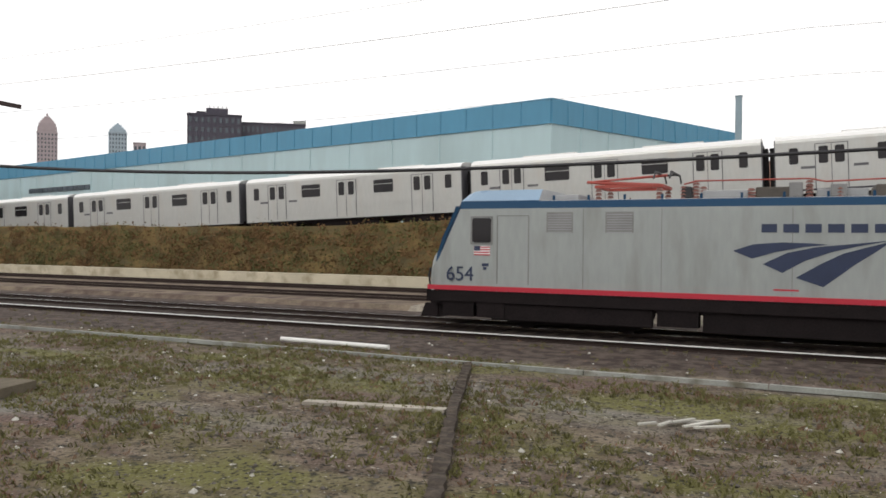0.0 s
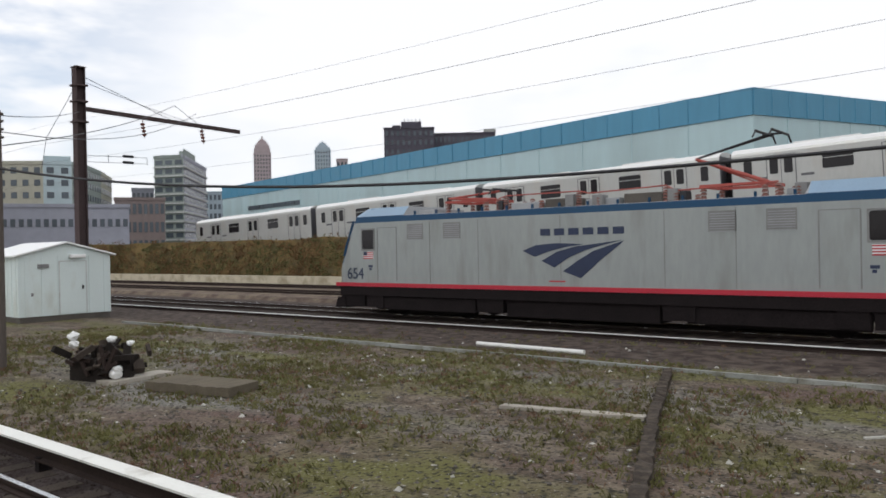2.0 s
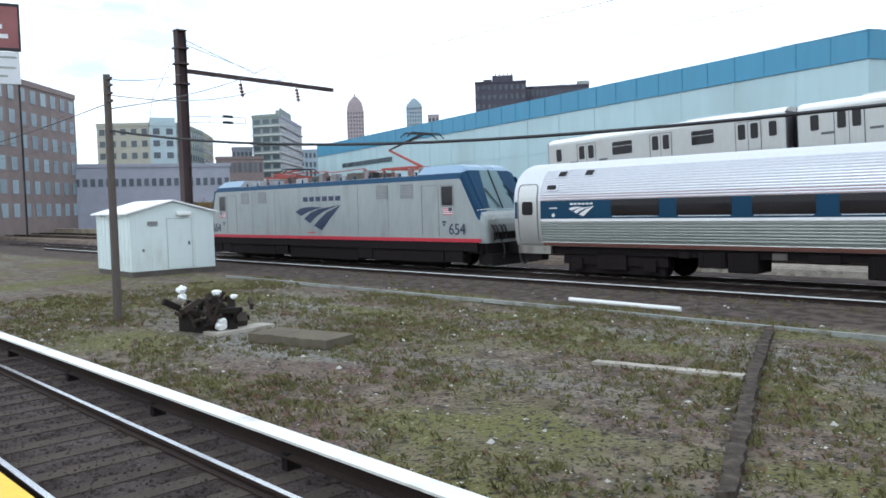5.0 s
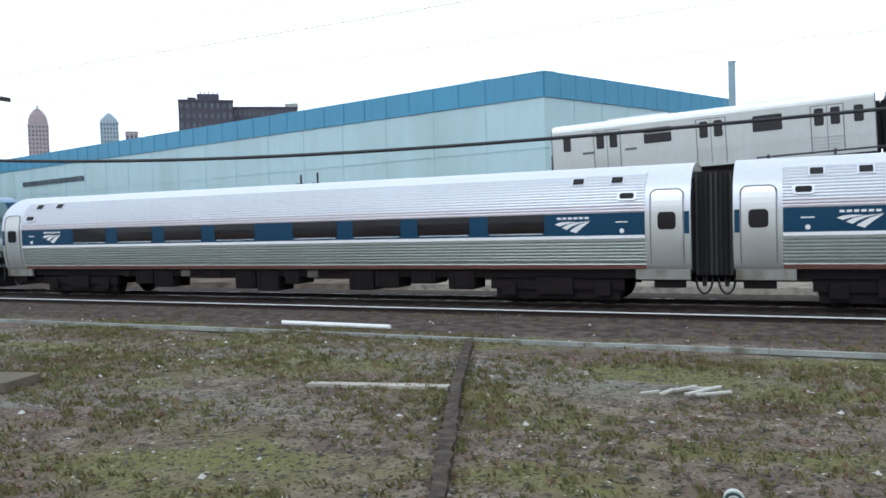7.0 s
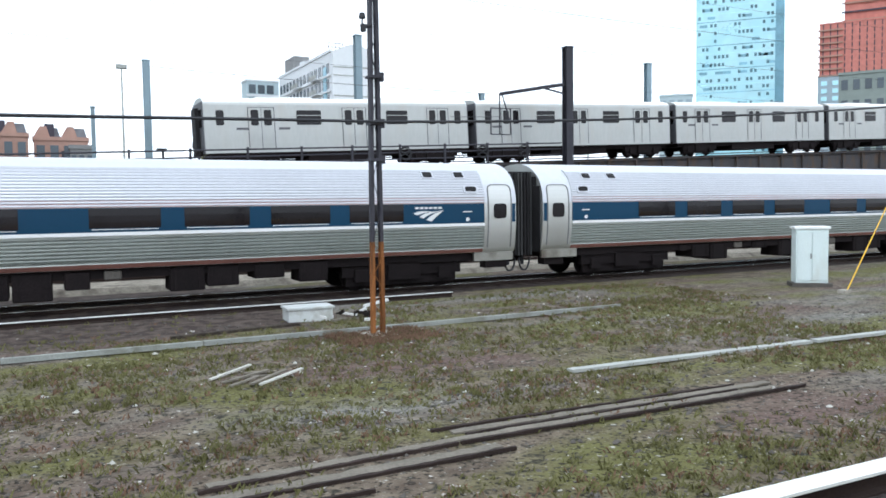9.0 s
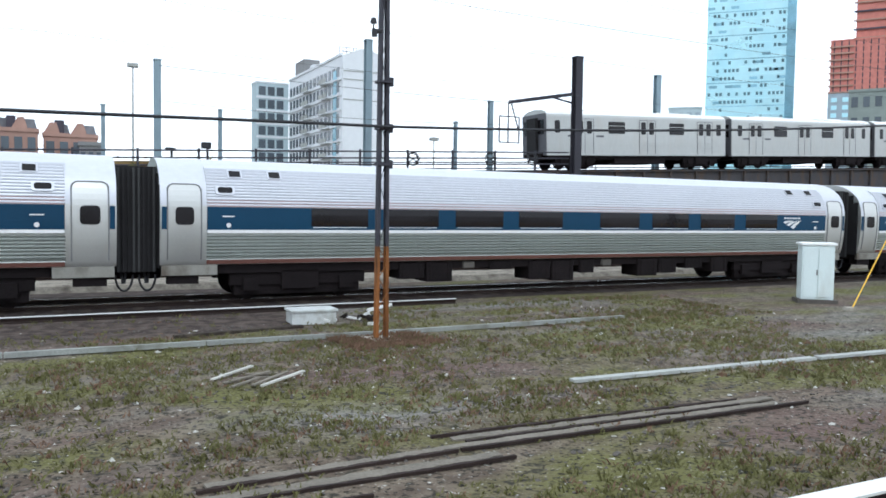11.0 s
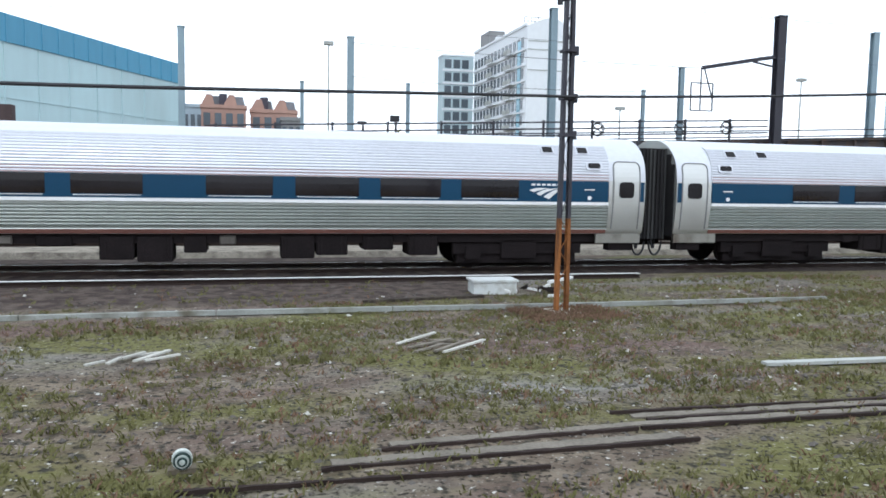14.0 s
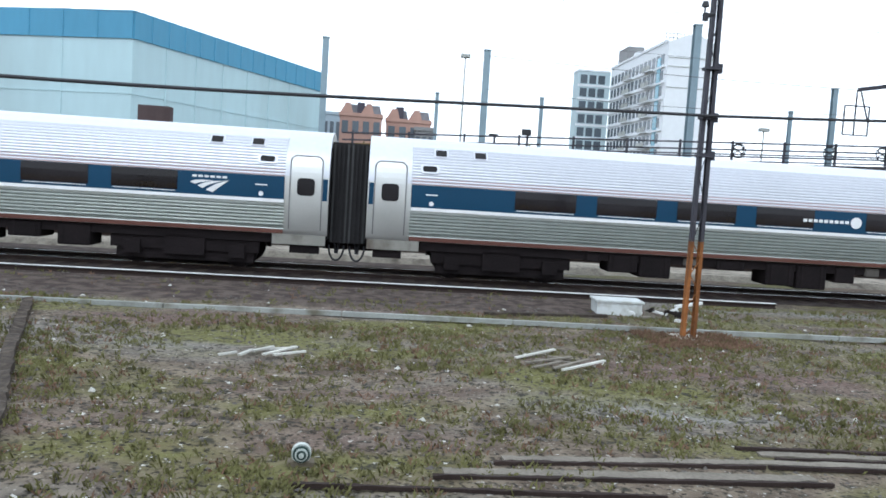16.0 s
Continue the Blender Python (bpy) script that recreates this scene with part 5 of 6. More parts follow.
        for y0, y1, u in ((1.2, 0.55, 0.6), (0.9, 0.6, 0.4), (-0.15, -0.6, 0.5)):
            bm = bmesh.new()
            rod(bm, (fx(0.36), y0, 2.26), (fx(0.36 + 0.7 * u), y1, 2.26 + 1.4 * u), 0.02, 6)
            part("wiper", bm, M_WIRE, root)
        part("nose_recess", boxes((min(fx(-0.012), fx(0.06)), max(fx(-0.012), fx(0.06)), -0.95, 0.95, 1.12, 1.38)), M_UNDER, root)
        bm = bmesh.new()
        rod(bm, (fx(-0.02), -0.4, 1.6), (fx(0.3), -1.3, 1.2), 0.02, 6)
        part("handrail", bm, M_WIRE, root)
    for x0 in (3.6, 5.18, L - 5.75, L - 4.3):
        g = part("side_vent", boxes((x0, x0 + 0.72, ys - 0.006, ys, 2.66, 3.2)), M_VENT, root, "grey side ventilation grille")
        for k in range(8):
            part("vent_slat", boxes((x0 + 0.04, x0 + 0.68, ys - 0.016, ys - 0.0065, 2.66 + 0.065 * k, 2.685 + 0.065 * k)), M_ROOFGREY, g)
    for x0 in (4.6, 6.6, 9.6, 12.8, 14.7):
        part("panel_seam", boxes((x0 - 0.008, x0 + 0.008, ys - 0.006, ys, 1.2, 3.28)), M_VENT, root)
    part("warning_mark", boxes((9.2, 9.75, ys - 0.006, ys, 1.3, 1.34)), M_RED, root)
    emblem(root, 8.28, 1.42, 3.36, 1.1, ys - 0.008, M_NAVY)
    wordmark(root, 8.92, 2.68, 2.85, 0.2, ys - 0.008, M_NAVY)
    # roof equipment
    for x0, x1, w, h, m in ((3.6, 4.3, 0.85, 0.16, M_ROOFGREY), (7.5, 8.6, 0.9, 0.2, M_ROOFGREY), (8.75, 9.8, 0.9, 0.26, M_UNDERGREY), (10.1, 11.2, 0.85, 0.2, M_ROOFGREY), (11.35, 12.5, 0.88, 0.28, M_UNDERGREY), (15.75, 16.25, 0.8, 0.18, M_ROOFGREY)):
        part("roof_hatch", bevel(boxes((x0, x1, -w, w, 3.542, 3.542 + h)), 0.04), m, root)
    for x0, h in ((7.05, 4), (7.35, 5), (8.65, 3), (9.95, 5), (10.6, 3), (12.65, 5), (12.95, 3), (15.6, 4), (16.1, 3)):
        for y in (-0.95, 0.6):
            bm = bmesh.new()
            for k in range(h):
                rod(bm, (x0, y, 3.54 + 0.085 * k), (x0, y, 3.6 + 0.085 * k), 0.1, 8, 0.065)
            part("insulator", bm, M_INSUL, root)
    bm = bmesh.new()
    pts = [(7.05, -0.95, 3.9), (7.35, -0.95, 3.98), (9.95, -0.95, 3.98), (10.3, -0.95, 3.9), (12.65, -0.95, 3.98), (12.95, -0.95, 3.82), (15.6, -0.95, 3.9)]
    hose(bm, pts, 0.022)
    part("bus_bar", bm, M_PANTO, root)
    for x0, w, h in ((7.0, 0.25, 0.3), (9.5, 0.3, 0.36), (10.4, 0.35, 0.3), (12.7, 0.3, 0.34), (13.05, 0.2, 0.26), (16.0, 0.3, 0.3)):
        part("switch_gear", bevel(boxes((x0, x0 + w, -1.02, -0.65, 3.542, 3.542 + h)), 0.02, 1), M_WIRE if w < 0.3 else M_VENT, root)
    for x0 in np.arange(3.7, L - 3.6, 0.95):
        part("roof_rail_foot", boxes((x0 - 0.03, x0 + 0.03, -1.2, -1.14, 3.5, 3.66)), M_BLUE, root)

    def panto(x, raised):
        p = part("pantograph", boxes((x - 0.9, x + 0.9, -0.75, -0.65, 3.86, 3.94), (x - 0.9, x + 0.9, 0.65, 0.75, 3.86, 3.94), (x - 0.9, x - 0.8, -0.65, 0.65, 3.86, 3.94), (x + 0.8, x + 0.9, -0.65, 0.65, 3.86, 3.94)), M_PANTO, root, "raised red pantograph" if raised else "folded red pantograph")
        for sx in (-0.8, 0.8):
            for y in (-0.7, 0.7):
                bm = bmesh.new()
                for k in range(3):
                    rod(bm, (x + sx, y, 3.56 + 0.1 * k), (x + sx, y, 3.64 + 0.1 * k), 0.1, 8, 0.06)
                part("foot_insulator", bm, M_INSUL, p)
        k0 = Vector((x + 0.7, 0, 3.95))
        elbow = Vector((x - 1.27, 0, 4.72)) if raised else Vector((x - 1.3, 0, 4.08))
        headp = Vector((x + 0.8, 0, 5.22)) if raised else Vector((x + 0.9, 0, 4.22))
        bm = bmesh.new()
        rod(bm, k0, elbow, 0.06, 8, 0.045)
        rod(bm, k0 + Vector((-0.2, 0.2, -0.05)), elbow + Vector((0.2, 0.1, -0.1)), 0.025, 6)
        part("lower_arm", bm, M_PANTO, p)
        bm = bmesh.new()
        for y in (-0.1, 0.1):
            rod(bm, elbow, headp + Vector((0, y, 0)), 0.03, 6)
        part("upper_arm", bm, M_WIRE if raised else M_PANTO, p)
        bm = bmesh.new()
        for dx in (-0.2, 0.2):
            rod(bm, headp + Vector((dx, -0.75, 0.03)), headp + Vector((dx, 0.75, 0.03)), 0.035, 6)
            for s in (-1, 1):
                rod(bm, headp + Vector((dx, 0.75 * s, 0.03)), headp + Vector((dx, 1.0 * s, -0.15)), 0.025, 6)
        rod(bm, headp + Vector((-0.25, 0, 0)), headp + Vector((0.25, 0, 0)), 0.03, 6)
        part("collector_head", bm, M_WIRE, p)

    panto(5.6, False)
    panto(14.4, True)
    return root


KNOTS = [(1.44, 0.98), (1.50, 1.12), (1.56, 1.5), (1.59, 1.9), (1.595, 2.25), (1.585, 2.55), (1.53, 2.83), (1.42, 3.08), (1.26, 3.27), (1.02, 3.45), (0.72, 3.58), (0.38, 3.66), (0.0, 3.68)]


def rounded(knots, n=3):
    """The same outline with n pieces between knots, bent smoothly."""
    pts = [Vector(k) for k in knots]
    out = []
    for k in range(len(pts) - 1):
        a, b = pts[k], pts[k + 1]
        p, q = pts[max(k - 1, 0)], pts[min(k + 2, len(pts) - 1)]
        for i in range(n):
            u = i / n
            out.append(tuple(0.5 * (2 * a + (b - p) * u + (2 * p - 5 * a + 4 * b - q) * u * u + (3 * a - p - 3 * b + q) * u ** 3)))
    return out + [tuple(pts[-1])]


PROFILE = rounded(KNOTS)


def half_width(z):
    zs = [p[1] for p in PROFILE]
    return float(np.interp(z, zs, [p[0] for p in PROFILE]))


def tube(bm, x0, x1, ribs, mats=(0, 1), caps=True):
    """The car body between x0 and x1; ribs gives the fluting."""
    pts = []
    if ribs:
        z = 1.13
        while z < 1.71:
            pts += [(half_width(z) - 0.02, z), (half_width(z) + 0.028, z + 0.034), (half_width(z) + 0.03, z + 0.042), (half_width(z) - 0.018, z + 0.074)]
            z += 0.084
        pts.append((half_width(2.44) - 0.004, 2.44))
        z = 2.45
        while z < 3.36:
            a = 0.0115 * (3.62 - z)
            pts += [(half_width(z) - 0.3 * a, z), (half_width(z) + a, z + 0.012), (half_width(z) + a, z + 0.036), (half_width(z) - 0.3 * a, z + 0.068)]
            z += 0.074
        pts = [(1.44, 0.98), (1.50, 1.1)] + pts + [p for p in PROFILE if p[1] > 3.46]
    else:
        pts = list(PROFILE)
    full = [(-w, z) for w, z in pts] + [(w, z) for w, z in pts[-2::-1]]
    a = [bm.verts.new((x0, y, z)) for y, z in full]
    b = [bm.verts.new((x1, y, z)) for y, z in full]
    for i in range(len(full) - 1):
        f = bm.faces.new((a[i], a[i + 1], b[i + 1], b[i]))
        # faces above the window band take the brightened steel
        f.material_index = mats[1] if min(full[i][1], full[i + 1][1]) > 2.42 else mats[0]
    bm.faces.new((a[-1], a[0], b[0], b[-1]))
    if caps:
        bm.faces.new(a)
        bm.faces.new(b)


def side_panel(bm, x0, x1, z0, z1, off, n=3, t=0.012):
    """A thin sheet that follows the curved side."""
    for s in (-1, 1):
        zz = [z0 + (z1 - z0) * i / n for i in range(n + 1)]
        outline = [(s * (half_width(z) + off), z) for z in zz] + [(s * (half_width(z) + off - t), z) for z in zz[::-1]]
        prism(bm, outline, x0, x1, "x")


def build_coach():
    L = 25.3
    root = thing("passenger_car", "stainless steel passenger coach with fluted sides and a blue window band", "railway car", "coaches of the train")
    bm = bmesh.new()
    tube(bm, 1.22, L - 1.22, True)
    part("body", bm, [M_STAINLESS, M_STAINBRIGHT], root, "fluted stainless body")
    for x0, x1 in ((0.12, 1.22), (L - 1.22, L - 0.12)):
        bm = bmesh.new()
        tube(bm, x0, x1, False)
        part("vestibule", bm, [M_DOORSTEEL, M_STAINBRIGHT], root, "smooth steel vestibule end")
    bm = bmesh.new()
    side_panel(bm, 1.23, L - 1.23, 1.86, 2.43, 0.012)
    part("window_band", bm, M_BANDBLUE, root, "blue window band")
    bm = bmesh.new()
    side_panel(bm, 1.23, L - 1.23, 1.775, 1.855, 0.03, 1, 0.03)
    part("belt_rail", bm, M_WHITE, root, "bright belt rail")
    bm = bmesh.new()
    side_panel(bm, 1.23, L - 1.23, 2.444, 2.456, 0.014, 1)
    part("red_line", bm, M_FADEDRED, root)
    bm = bmesh.new()
    side_panel(bm, 1.23, L - 1.23, 2.512, 2.526, 0.013, 1)
    part("red_line", bm, M_FADEDRED, root)
    bm = bmesh.new()
    side_panel(bm, 1.23, L - 1.23, 2.588, 2.6, 0.013, 1)
    part("red_line", bm, M_FADEDRED, root)
    bm = bmesh.new()
    side_panel(bm, 1.23, L - 1.23, 0.99, 1.1, 0.01, 1)
    part("sill_line", bm, M_SILL, root, "brown stained side sill")
    # windows
    for s in (-1, 1):
        for x0 in (3.9, 6.05, 8.2, 10.35, 13.4, 15.55, 17.7, 19.85):
            x1 = x0 + 1.6
            zz = [1.95, 2.1, 2.25, 2.425]
            bm = bmesh.new()
            prism(bm, [(s * (half_width(z) + 0.02), z) for z in zz] + [(s * (half_width(z) - 0.01), z) for z in zz[::-1]], x0, x1, "x")
            wdw = part("window", bm, M_GLASS, root)
            if s < 0:
                part("window_sill", boxes((x0 + 0.05, x1 - 0.05, -half_width(1.93) - 0.03, -half_width(1.93), 1.915, 1.93)), M_WHITE, wdw)
    # doors, vents and sign windows
    for e in (0, 1):
        fx = lambda v: v if e == 0 else L - v
        for s in (-1, 1):
            xa, xb = sorted((fx(0.32), fx(1.06)))
            zz = [1.1 + 1.86 * k / 14 for k in range(15)]
            bm = bmesh.new()
            prism(bm, [(s * (half_width(z) + 0.012), z) for z in zz] + [(s * (half_width(z) - 0.02), z) for z in zz[::-1]], xa, xb, "x")
            d = part("door", bm, M_DOORSTEEL, root, "steel vestibule door")
            xm = (xa + xb) / 2
            bm = bmesh.new()
            prism(bm, [(xm + p[0], 2.2 + p[1]) for p in rounded_rect(0.44, 0.44, 0.1)], s * (half_width(2.3) + 0.002), s * (half_width(2.3) + 0.03), "y")
            part("door_window", bm, M_GLASS, d)
            # grey frame bar also draws the shadow line of the inset door
            bm = bmesh.new()
            arc = [(0.16 - 0.16 * math.cos(k * math.pi / 10), 0.16 * math.sin(k * math.pi / 10)) for k in range(6)]
            side = [(-0.03, 1.12 + 0.425 * k) for k in range(4)] + [(ax - 0.03, 2.82 + az) for ax, az in arc]
            path = [(xa + u, z) for u, z in side] + [(xb - u, z) for u, z in side[::-1]]
            for p, q in zip(path, path[1:]):
                beam(bm, (p[0], s * (half_width(p[1]) + 0.012), p[1]), (q[0], s * (half_width(q[1]) + 0.012), q[1]), 0.03, 0.03)
            part("door_frame", bm, M_VENT, d)
            part("step_panel", boxes((min(fx(0.16), fx(1.5)), max(fx(0.16), fx(1.5)), min(s * 1.36, s * 1.45), max(s * 1.36, s * 1.45), 0.72, 0.976)), M_STEPSTEEL, root, "dirty steel step panel")
            part("step_box", boxes((xa, xb, min(s * 1.0, s * 1.34), max(s * 1.0, s * 1.34), 0.5, 0.738)), M_UNDER, root)
            part("blue_patch", boxes((min(fx(0.15), fx(0.27)), max(fx(0.15), fx(0.27)), min(s * 1.57, s * 1.605), max(s * 1.57, s * 1.605), 1.87, 2.42)), M_BANDBLUE, root)
            for v in (1.95, 2.97):
                xv = fx(v)
                bm = boxes((xv - 0.14, xv + 0.14, -0.06, 0.06, -0.1, 0.1))
                ob = part("roof_vent", bm, M_BLACKRUBBER, root, "dark square roof vent")
                ob.matrix_basis = pose(0, s * half_width(3.24), 3.24, s * 43, 0, 0)
                fr = part("vent_frame", boxes((xv - 0.18, xv + 0.18, -0.045, 0.045, -0.14, 0.14)), M_STAINBRIGHT, root)
                fr.matrix_basis = pose(0, s * half_width(3.24), 3.24, s * 43, 0, 0)
            xs = fx(1.67)
            bm = bmesh.new()
            prism(bm, [(xs + p[0], p[1]) for p in rounded_rect(0.36, 0.15, 0.05)], -0.05, 0.05, "y")
            ob = part("sign_window", bm, M_BLACKRUBBER, root)
            ob.matrix_basis = pose(0, s * half_width(2.84), 2.84, s * 20, 0, 0)
            bm = bmesh.new()
            prism(bm, [(xs + p[0], p[1]) for p in rounded_rect(0.48, 0.24, 0.07)], -0.04, 0.04, "y")
            fr = part("sign_frame", bm, M_STAINBRIGHT, root)
            fr.matrix_basis = pose(0, s * half_width(2.84), 2.84, s * 20, 0, 0)
    for xe in (0.1, L - 0.118):
        part("end_frame", boxes((xe, xe + 0.018, -1.45, 1.45, 0.9, 2.95), (xe, xe + 0.018, -1.24, 1.24, 2.951, 3.24)), M_BLACKRUBBER, root)
    for x0, x1 in ((-0.37, 0.098), (L - 0.098, L + 0.37)):
        bm = boxes((x0, x1, -1.0, 1.0, 0.8, 3.4))
        d = part("diaphragm", bm, M_BLACKRUBBER, root, "black gangway diaphragm")
        for k in range(4):
            u = x0 + (x1 - x0) * (k + 0.5) / 4
            part("fold", boxes((u - 0.025, u + 0.025, -1.06, -1.002, 0.8, 3.36)), M_BLACKRUBBER if k % 3 else M_GREYRUBBER, d)
    for xa in (-0.15, L + 0.05):
        bm = bmesh.new()
        pts = [(xa, -0.7, 0.75), (xa + 0.03, -0.75, 0.5), (xa + 0.06, -0.75, 0.5), (xa + 0.1, -0.7, 0.75)]
        hose(bm, pts, 0.035)
        part("jumper_hose", bm, M_WIRE, root)
        bm = bmesh.new()
        n = 10
        ring = [(xa + 0.05 + 0.2 * math.cos(math.pi + math.pi * i / n), -0.85, 0.72 + 0.4 * math.sin(math.pi + math.pi * i / n)) for i in range(n + 1)]
        hose(bm, ring, 0.03)
        part("air_hose", bm, M_WIRE, root)
    # emblem and small marks on the band
    for xx in (2.35, L - 3.55):
        emblem(root, xx, 1.93, 0.95, 0.32, -half_width(2.2) - 0.022, M_FLAGWHITE)
        wordmark(root, xx + 0.06, 2.29, 0.88, 0.055, -half_width(2.3) - 0.016, M_FLAGWHITE)
    for xx in (1.65, L - 1.9):
        bm = bmesh.new()
        rod(bm, (xx + 0.1, -half_width(1.96) - 0.03, 1.97), (xx + 0.1, -half_width(1.96), 1.97), 0.06, 10)
        part("round_mark", bm, M_FLAGWHITE, root)
        part("small_mark", boxes((xx - 0.05, xx + 0.25, -half_width(2.2) - 0.02, -half_width(2.2) + 0.03, 2.18, 2.21)), M_FLAGWHITE, root)
    for x0, x1 in ((-0.36, 0.3), (L - 0.3, L + 0.36)):
        part("coupler", bevel(boxes((x0, x1, -0.16, 0.16, 0.55, 0.9)), 0.04), M_UNDER, root)
    # underside
    part("underframe", boxes((0.3, L - 0.3, -1.3, 1.3, 0.74, 1.0)), M_UNDER, root)
    for x0, x1, zb, m in ((5.95, 6.3, 0.7, M_UNDER), (6.55, 7.35, 0.46, M_UNDER), (7.4, 8.25, 0.36, M_UNDER), (8.6, 9.0, 0.72, M_UNDERGREY), (9.5, 10.3, 0.68, M_UNDER), (10.9, 11.7, 0.34, M_UNDER), (11.76, 12.6, 0.28, M_UNDER),
                          (12.85, 13.4, 0.5, M_UNDER), (13.7, 14.1, 0.7, M_UNDERGREY), (15.2, 16.05, 0.34, M_UNDER), (16.1, 16.9, 0.42, M_UNDER), (17.3, 18.1, 0.55, M_UNDER), (18.5, 19.3, 0.4, M_UNDER)):
        part("equipment_box", bevel(boxes((x0, x1, -1.36, -0.5, zb, 0.93)), 0.03, 1), m, root)
        if x1 - x0 > 0.75:
            for xx in (x0 + 0.12, x1 - 0.17):
                part("strap", boxes((xx, xx + 0.05, -1.375, -1.361, zb + 0.03, 0.92)), M_UNDER, root)
    bm = bmesh.new()
    rod(bm, (2, -1.2, 0.78), (L - 2, -1.2, 0.8), 0.05, 6)
    part("brake_pipe", bm, M_UNDER, root)
    bogie(root, 3.7, 2.6)
    bogie(root, L - 3.7, 2.6)
    return root


loco = build_locomotive()
coach = build_coach()
coaches = [coach] + [copy_thing(coach, pose(0, 0, 0)) for _ in range(3)]
# the last two coaches have no emblem at the leading end
for o in list(coaches[2].children) + list(coaches[3].children):
    if o.name.split(".")[0] in ("emblem", "wordmark_bar") and min(c[0] for c in o.bound_box) < 6:
        bpy.data.objects.remove(o)
# the first coach shows only a narrow folded diaphragm towards the locomotive
for o in list(coaches[0].children):
    if o.name.split(".")[0] == "diaphragm" and min(c[0] for c in o.bound_box) < 1:
        for f in list(o.children):
            bpy.data.objects.remove(f)
        bpy.data.objects.remove(o)
part("diaphragm", boxes((-0.1, 0.098, -0.62, 0.62, 0.8, 3.1)), M_BLACKRUBBER, coaches[0], "black folded gangway diaphragm")
# pale lettering bars and a round mark on the last coach
for k in range(9):
    part("lettering_bar", boxes((11.65 + 0.145 * k, 11.75 + 0.145 * k, -1.625, -1.6, 2.11, 2.19)), M_FLAGWHITE, coaches[3])
bm = bmesh.new()
rod(bm, (13.12, -1.625, 2.15), (13.12, -1.6, 2.15), 0.15, 20)
part("round_emblem", bm, M_FLAGWHITE, coaches[3], "white round emblem")


# ---- subway train ----
def build_subway_car(back=0.0):
    """One car; back moves its doors and windows towards the rear, behind a cab."""
    L = 15.35
    root = thing("subway_car", "brushed stainless subway car with paired doors and a pale roof", "subway car", "subway cars on the viaduct")
    w = 1.33
    prof = [(w, 0.86), (w, 3.3), (w - 0.03, 3.42), (w - 0.2, 3.58), (w - 0.6, 3.7), (0, 3.76)]
    full = [(-a, z) for a, z in prof] + [(a, z) for a, z in prof[-2::-1]]
    bm = bmesh.new()
    a = [bm.verts.new((0.15, y, z)) for y, z in full]
    b = [bm.verts.new((L - 0.15, y, z)) for y, z in full]
    for i in range(len(full)):
        j = (i + 1) % len(full)
        f = bm.faces.new((a[i], a[j], b[j], b[i]))
        if 2 <= i <= len(full) - 4:
            f.material_index = 1
    bm.faces.new(a)
    bm.faces.new(b)
    part("body", bm, [M_SUBWAY, M_SUBROOF], root)
    for s in (-1, 1):
        ya, yb = sorted((s * (w + 0.012), s * (w - 0.01)))
        for xc in (2.55 + back, 7.65 + back, 12.75 + back):
            d = part("door", boxes((xc - 0.66, xc - 0.006, ya, yb, 0.98, 3.14)), M_SUBWAY, root)
            d2 = part("door", boxes((xc + 0.006, xc + 0.66, ya, yb, 0.98, 3.14)), M_SUBWAY, root)
            yc, yd = sorted((s * (w + 0.02), s * (w + 0.013)))
            part("door_seam", boxes((xc - 0.70, xc - 0.66, yc, yd, 0.98, 3.17), (xc + 0.66, xc + 0.70, yc, yd, 0.98, 3.17), (xc - 0.66, xc + 0.66, yc, yd, 3.14, 3.17), (xc - 0.015, xc + 0.015, yc, yd, 0.98, 3.14)), M_SUBLINE, d)
            for xx in (xc - 0.34, xc + 0.34):
                bm = bmesh.new()
                prism(bm, [(xx + p[0], 2.64 + p[1]) for p in rounded_rect(0.4, 0.8, 0.08)], s * (w + 0.013), s * (w + 0.024), "y")
                part("door_window", bm, M_GLASS, d if xx < xc else d2)
        for xc, ww in ((5.1 + back, 1.35), (10.2 + back, 1.3), (0.95, 0.4), (14.4 + 0.3 * back, 0.4)):
            bm = bmesh.new()
            prism(bm, [(xc + p[0], 2.64 + p[1]) for p in rounded_rect(ww, 0.76, 0.08)], s * (w - 0.01), s * (w + 0.014), "y")
            wd = part("window", bm, M_GLASS, root)
            yc, yd = sorted((s * (w + 0.022), s * (w + 0.0145)))
            if ww > 1:
                part("vent_bar", boxes((xc - ww / 2, xc + ww / 2, yc, yd, 2.74, 2.77)), M_SUBWAY, wd)
        for xc in (1.55 + back, 3.75 + back):
            part("side_sign", boxes((xc - 0.3, xc + 0.3, ya, yb, 2.02, 2.14)), M_SUBLINE, root)
        for k in range(4):
            z = 1.2 + 0.16 * k
            part("side_bead", boxes((0.2, L - 0.2, ya, yb, z, z + 0.02)), M_SUBWAY, root)
        part("sill", boxes((0.2, L - 0.2, min(s * (w + 0.02), s * (w - 0.05)), max(s * (w + 0.02), s * (w - 0.05)), 0.78, 0.86)), M_UNDER, root)
    for x0 in (0.10, L - 0.15):
        part("end_wall", boxes((x0, x0 + 0.05, -w + 0.02, w - 0.02, 0.86, 3.46)), M_SUBLINE, root, "dark end wall")
    part("end_window", boxes((0.07, 0.098, -1.1, -0.45, 2.2, 3.08), (0.07, 0.098, 0.45, 1.1, 2.2, 3.08), (0.07, 0.098, -0.35, 0.35, 2.05, 3.12)), M_GLASS, root)
    for x0 in (-0.05, L - 0.15):
        part("anticlimber", boxes((x0, x0 + 0.2, -1.0, 1.0, 0.8, 1.0)), M_UNDER, root)
    part("gangway", boxes((-0.12, 0.068, -0.5, 0.5, 1.0, 3.2)), M_BLACKRUBBER, root)
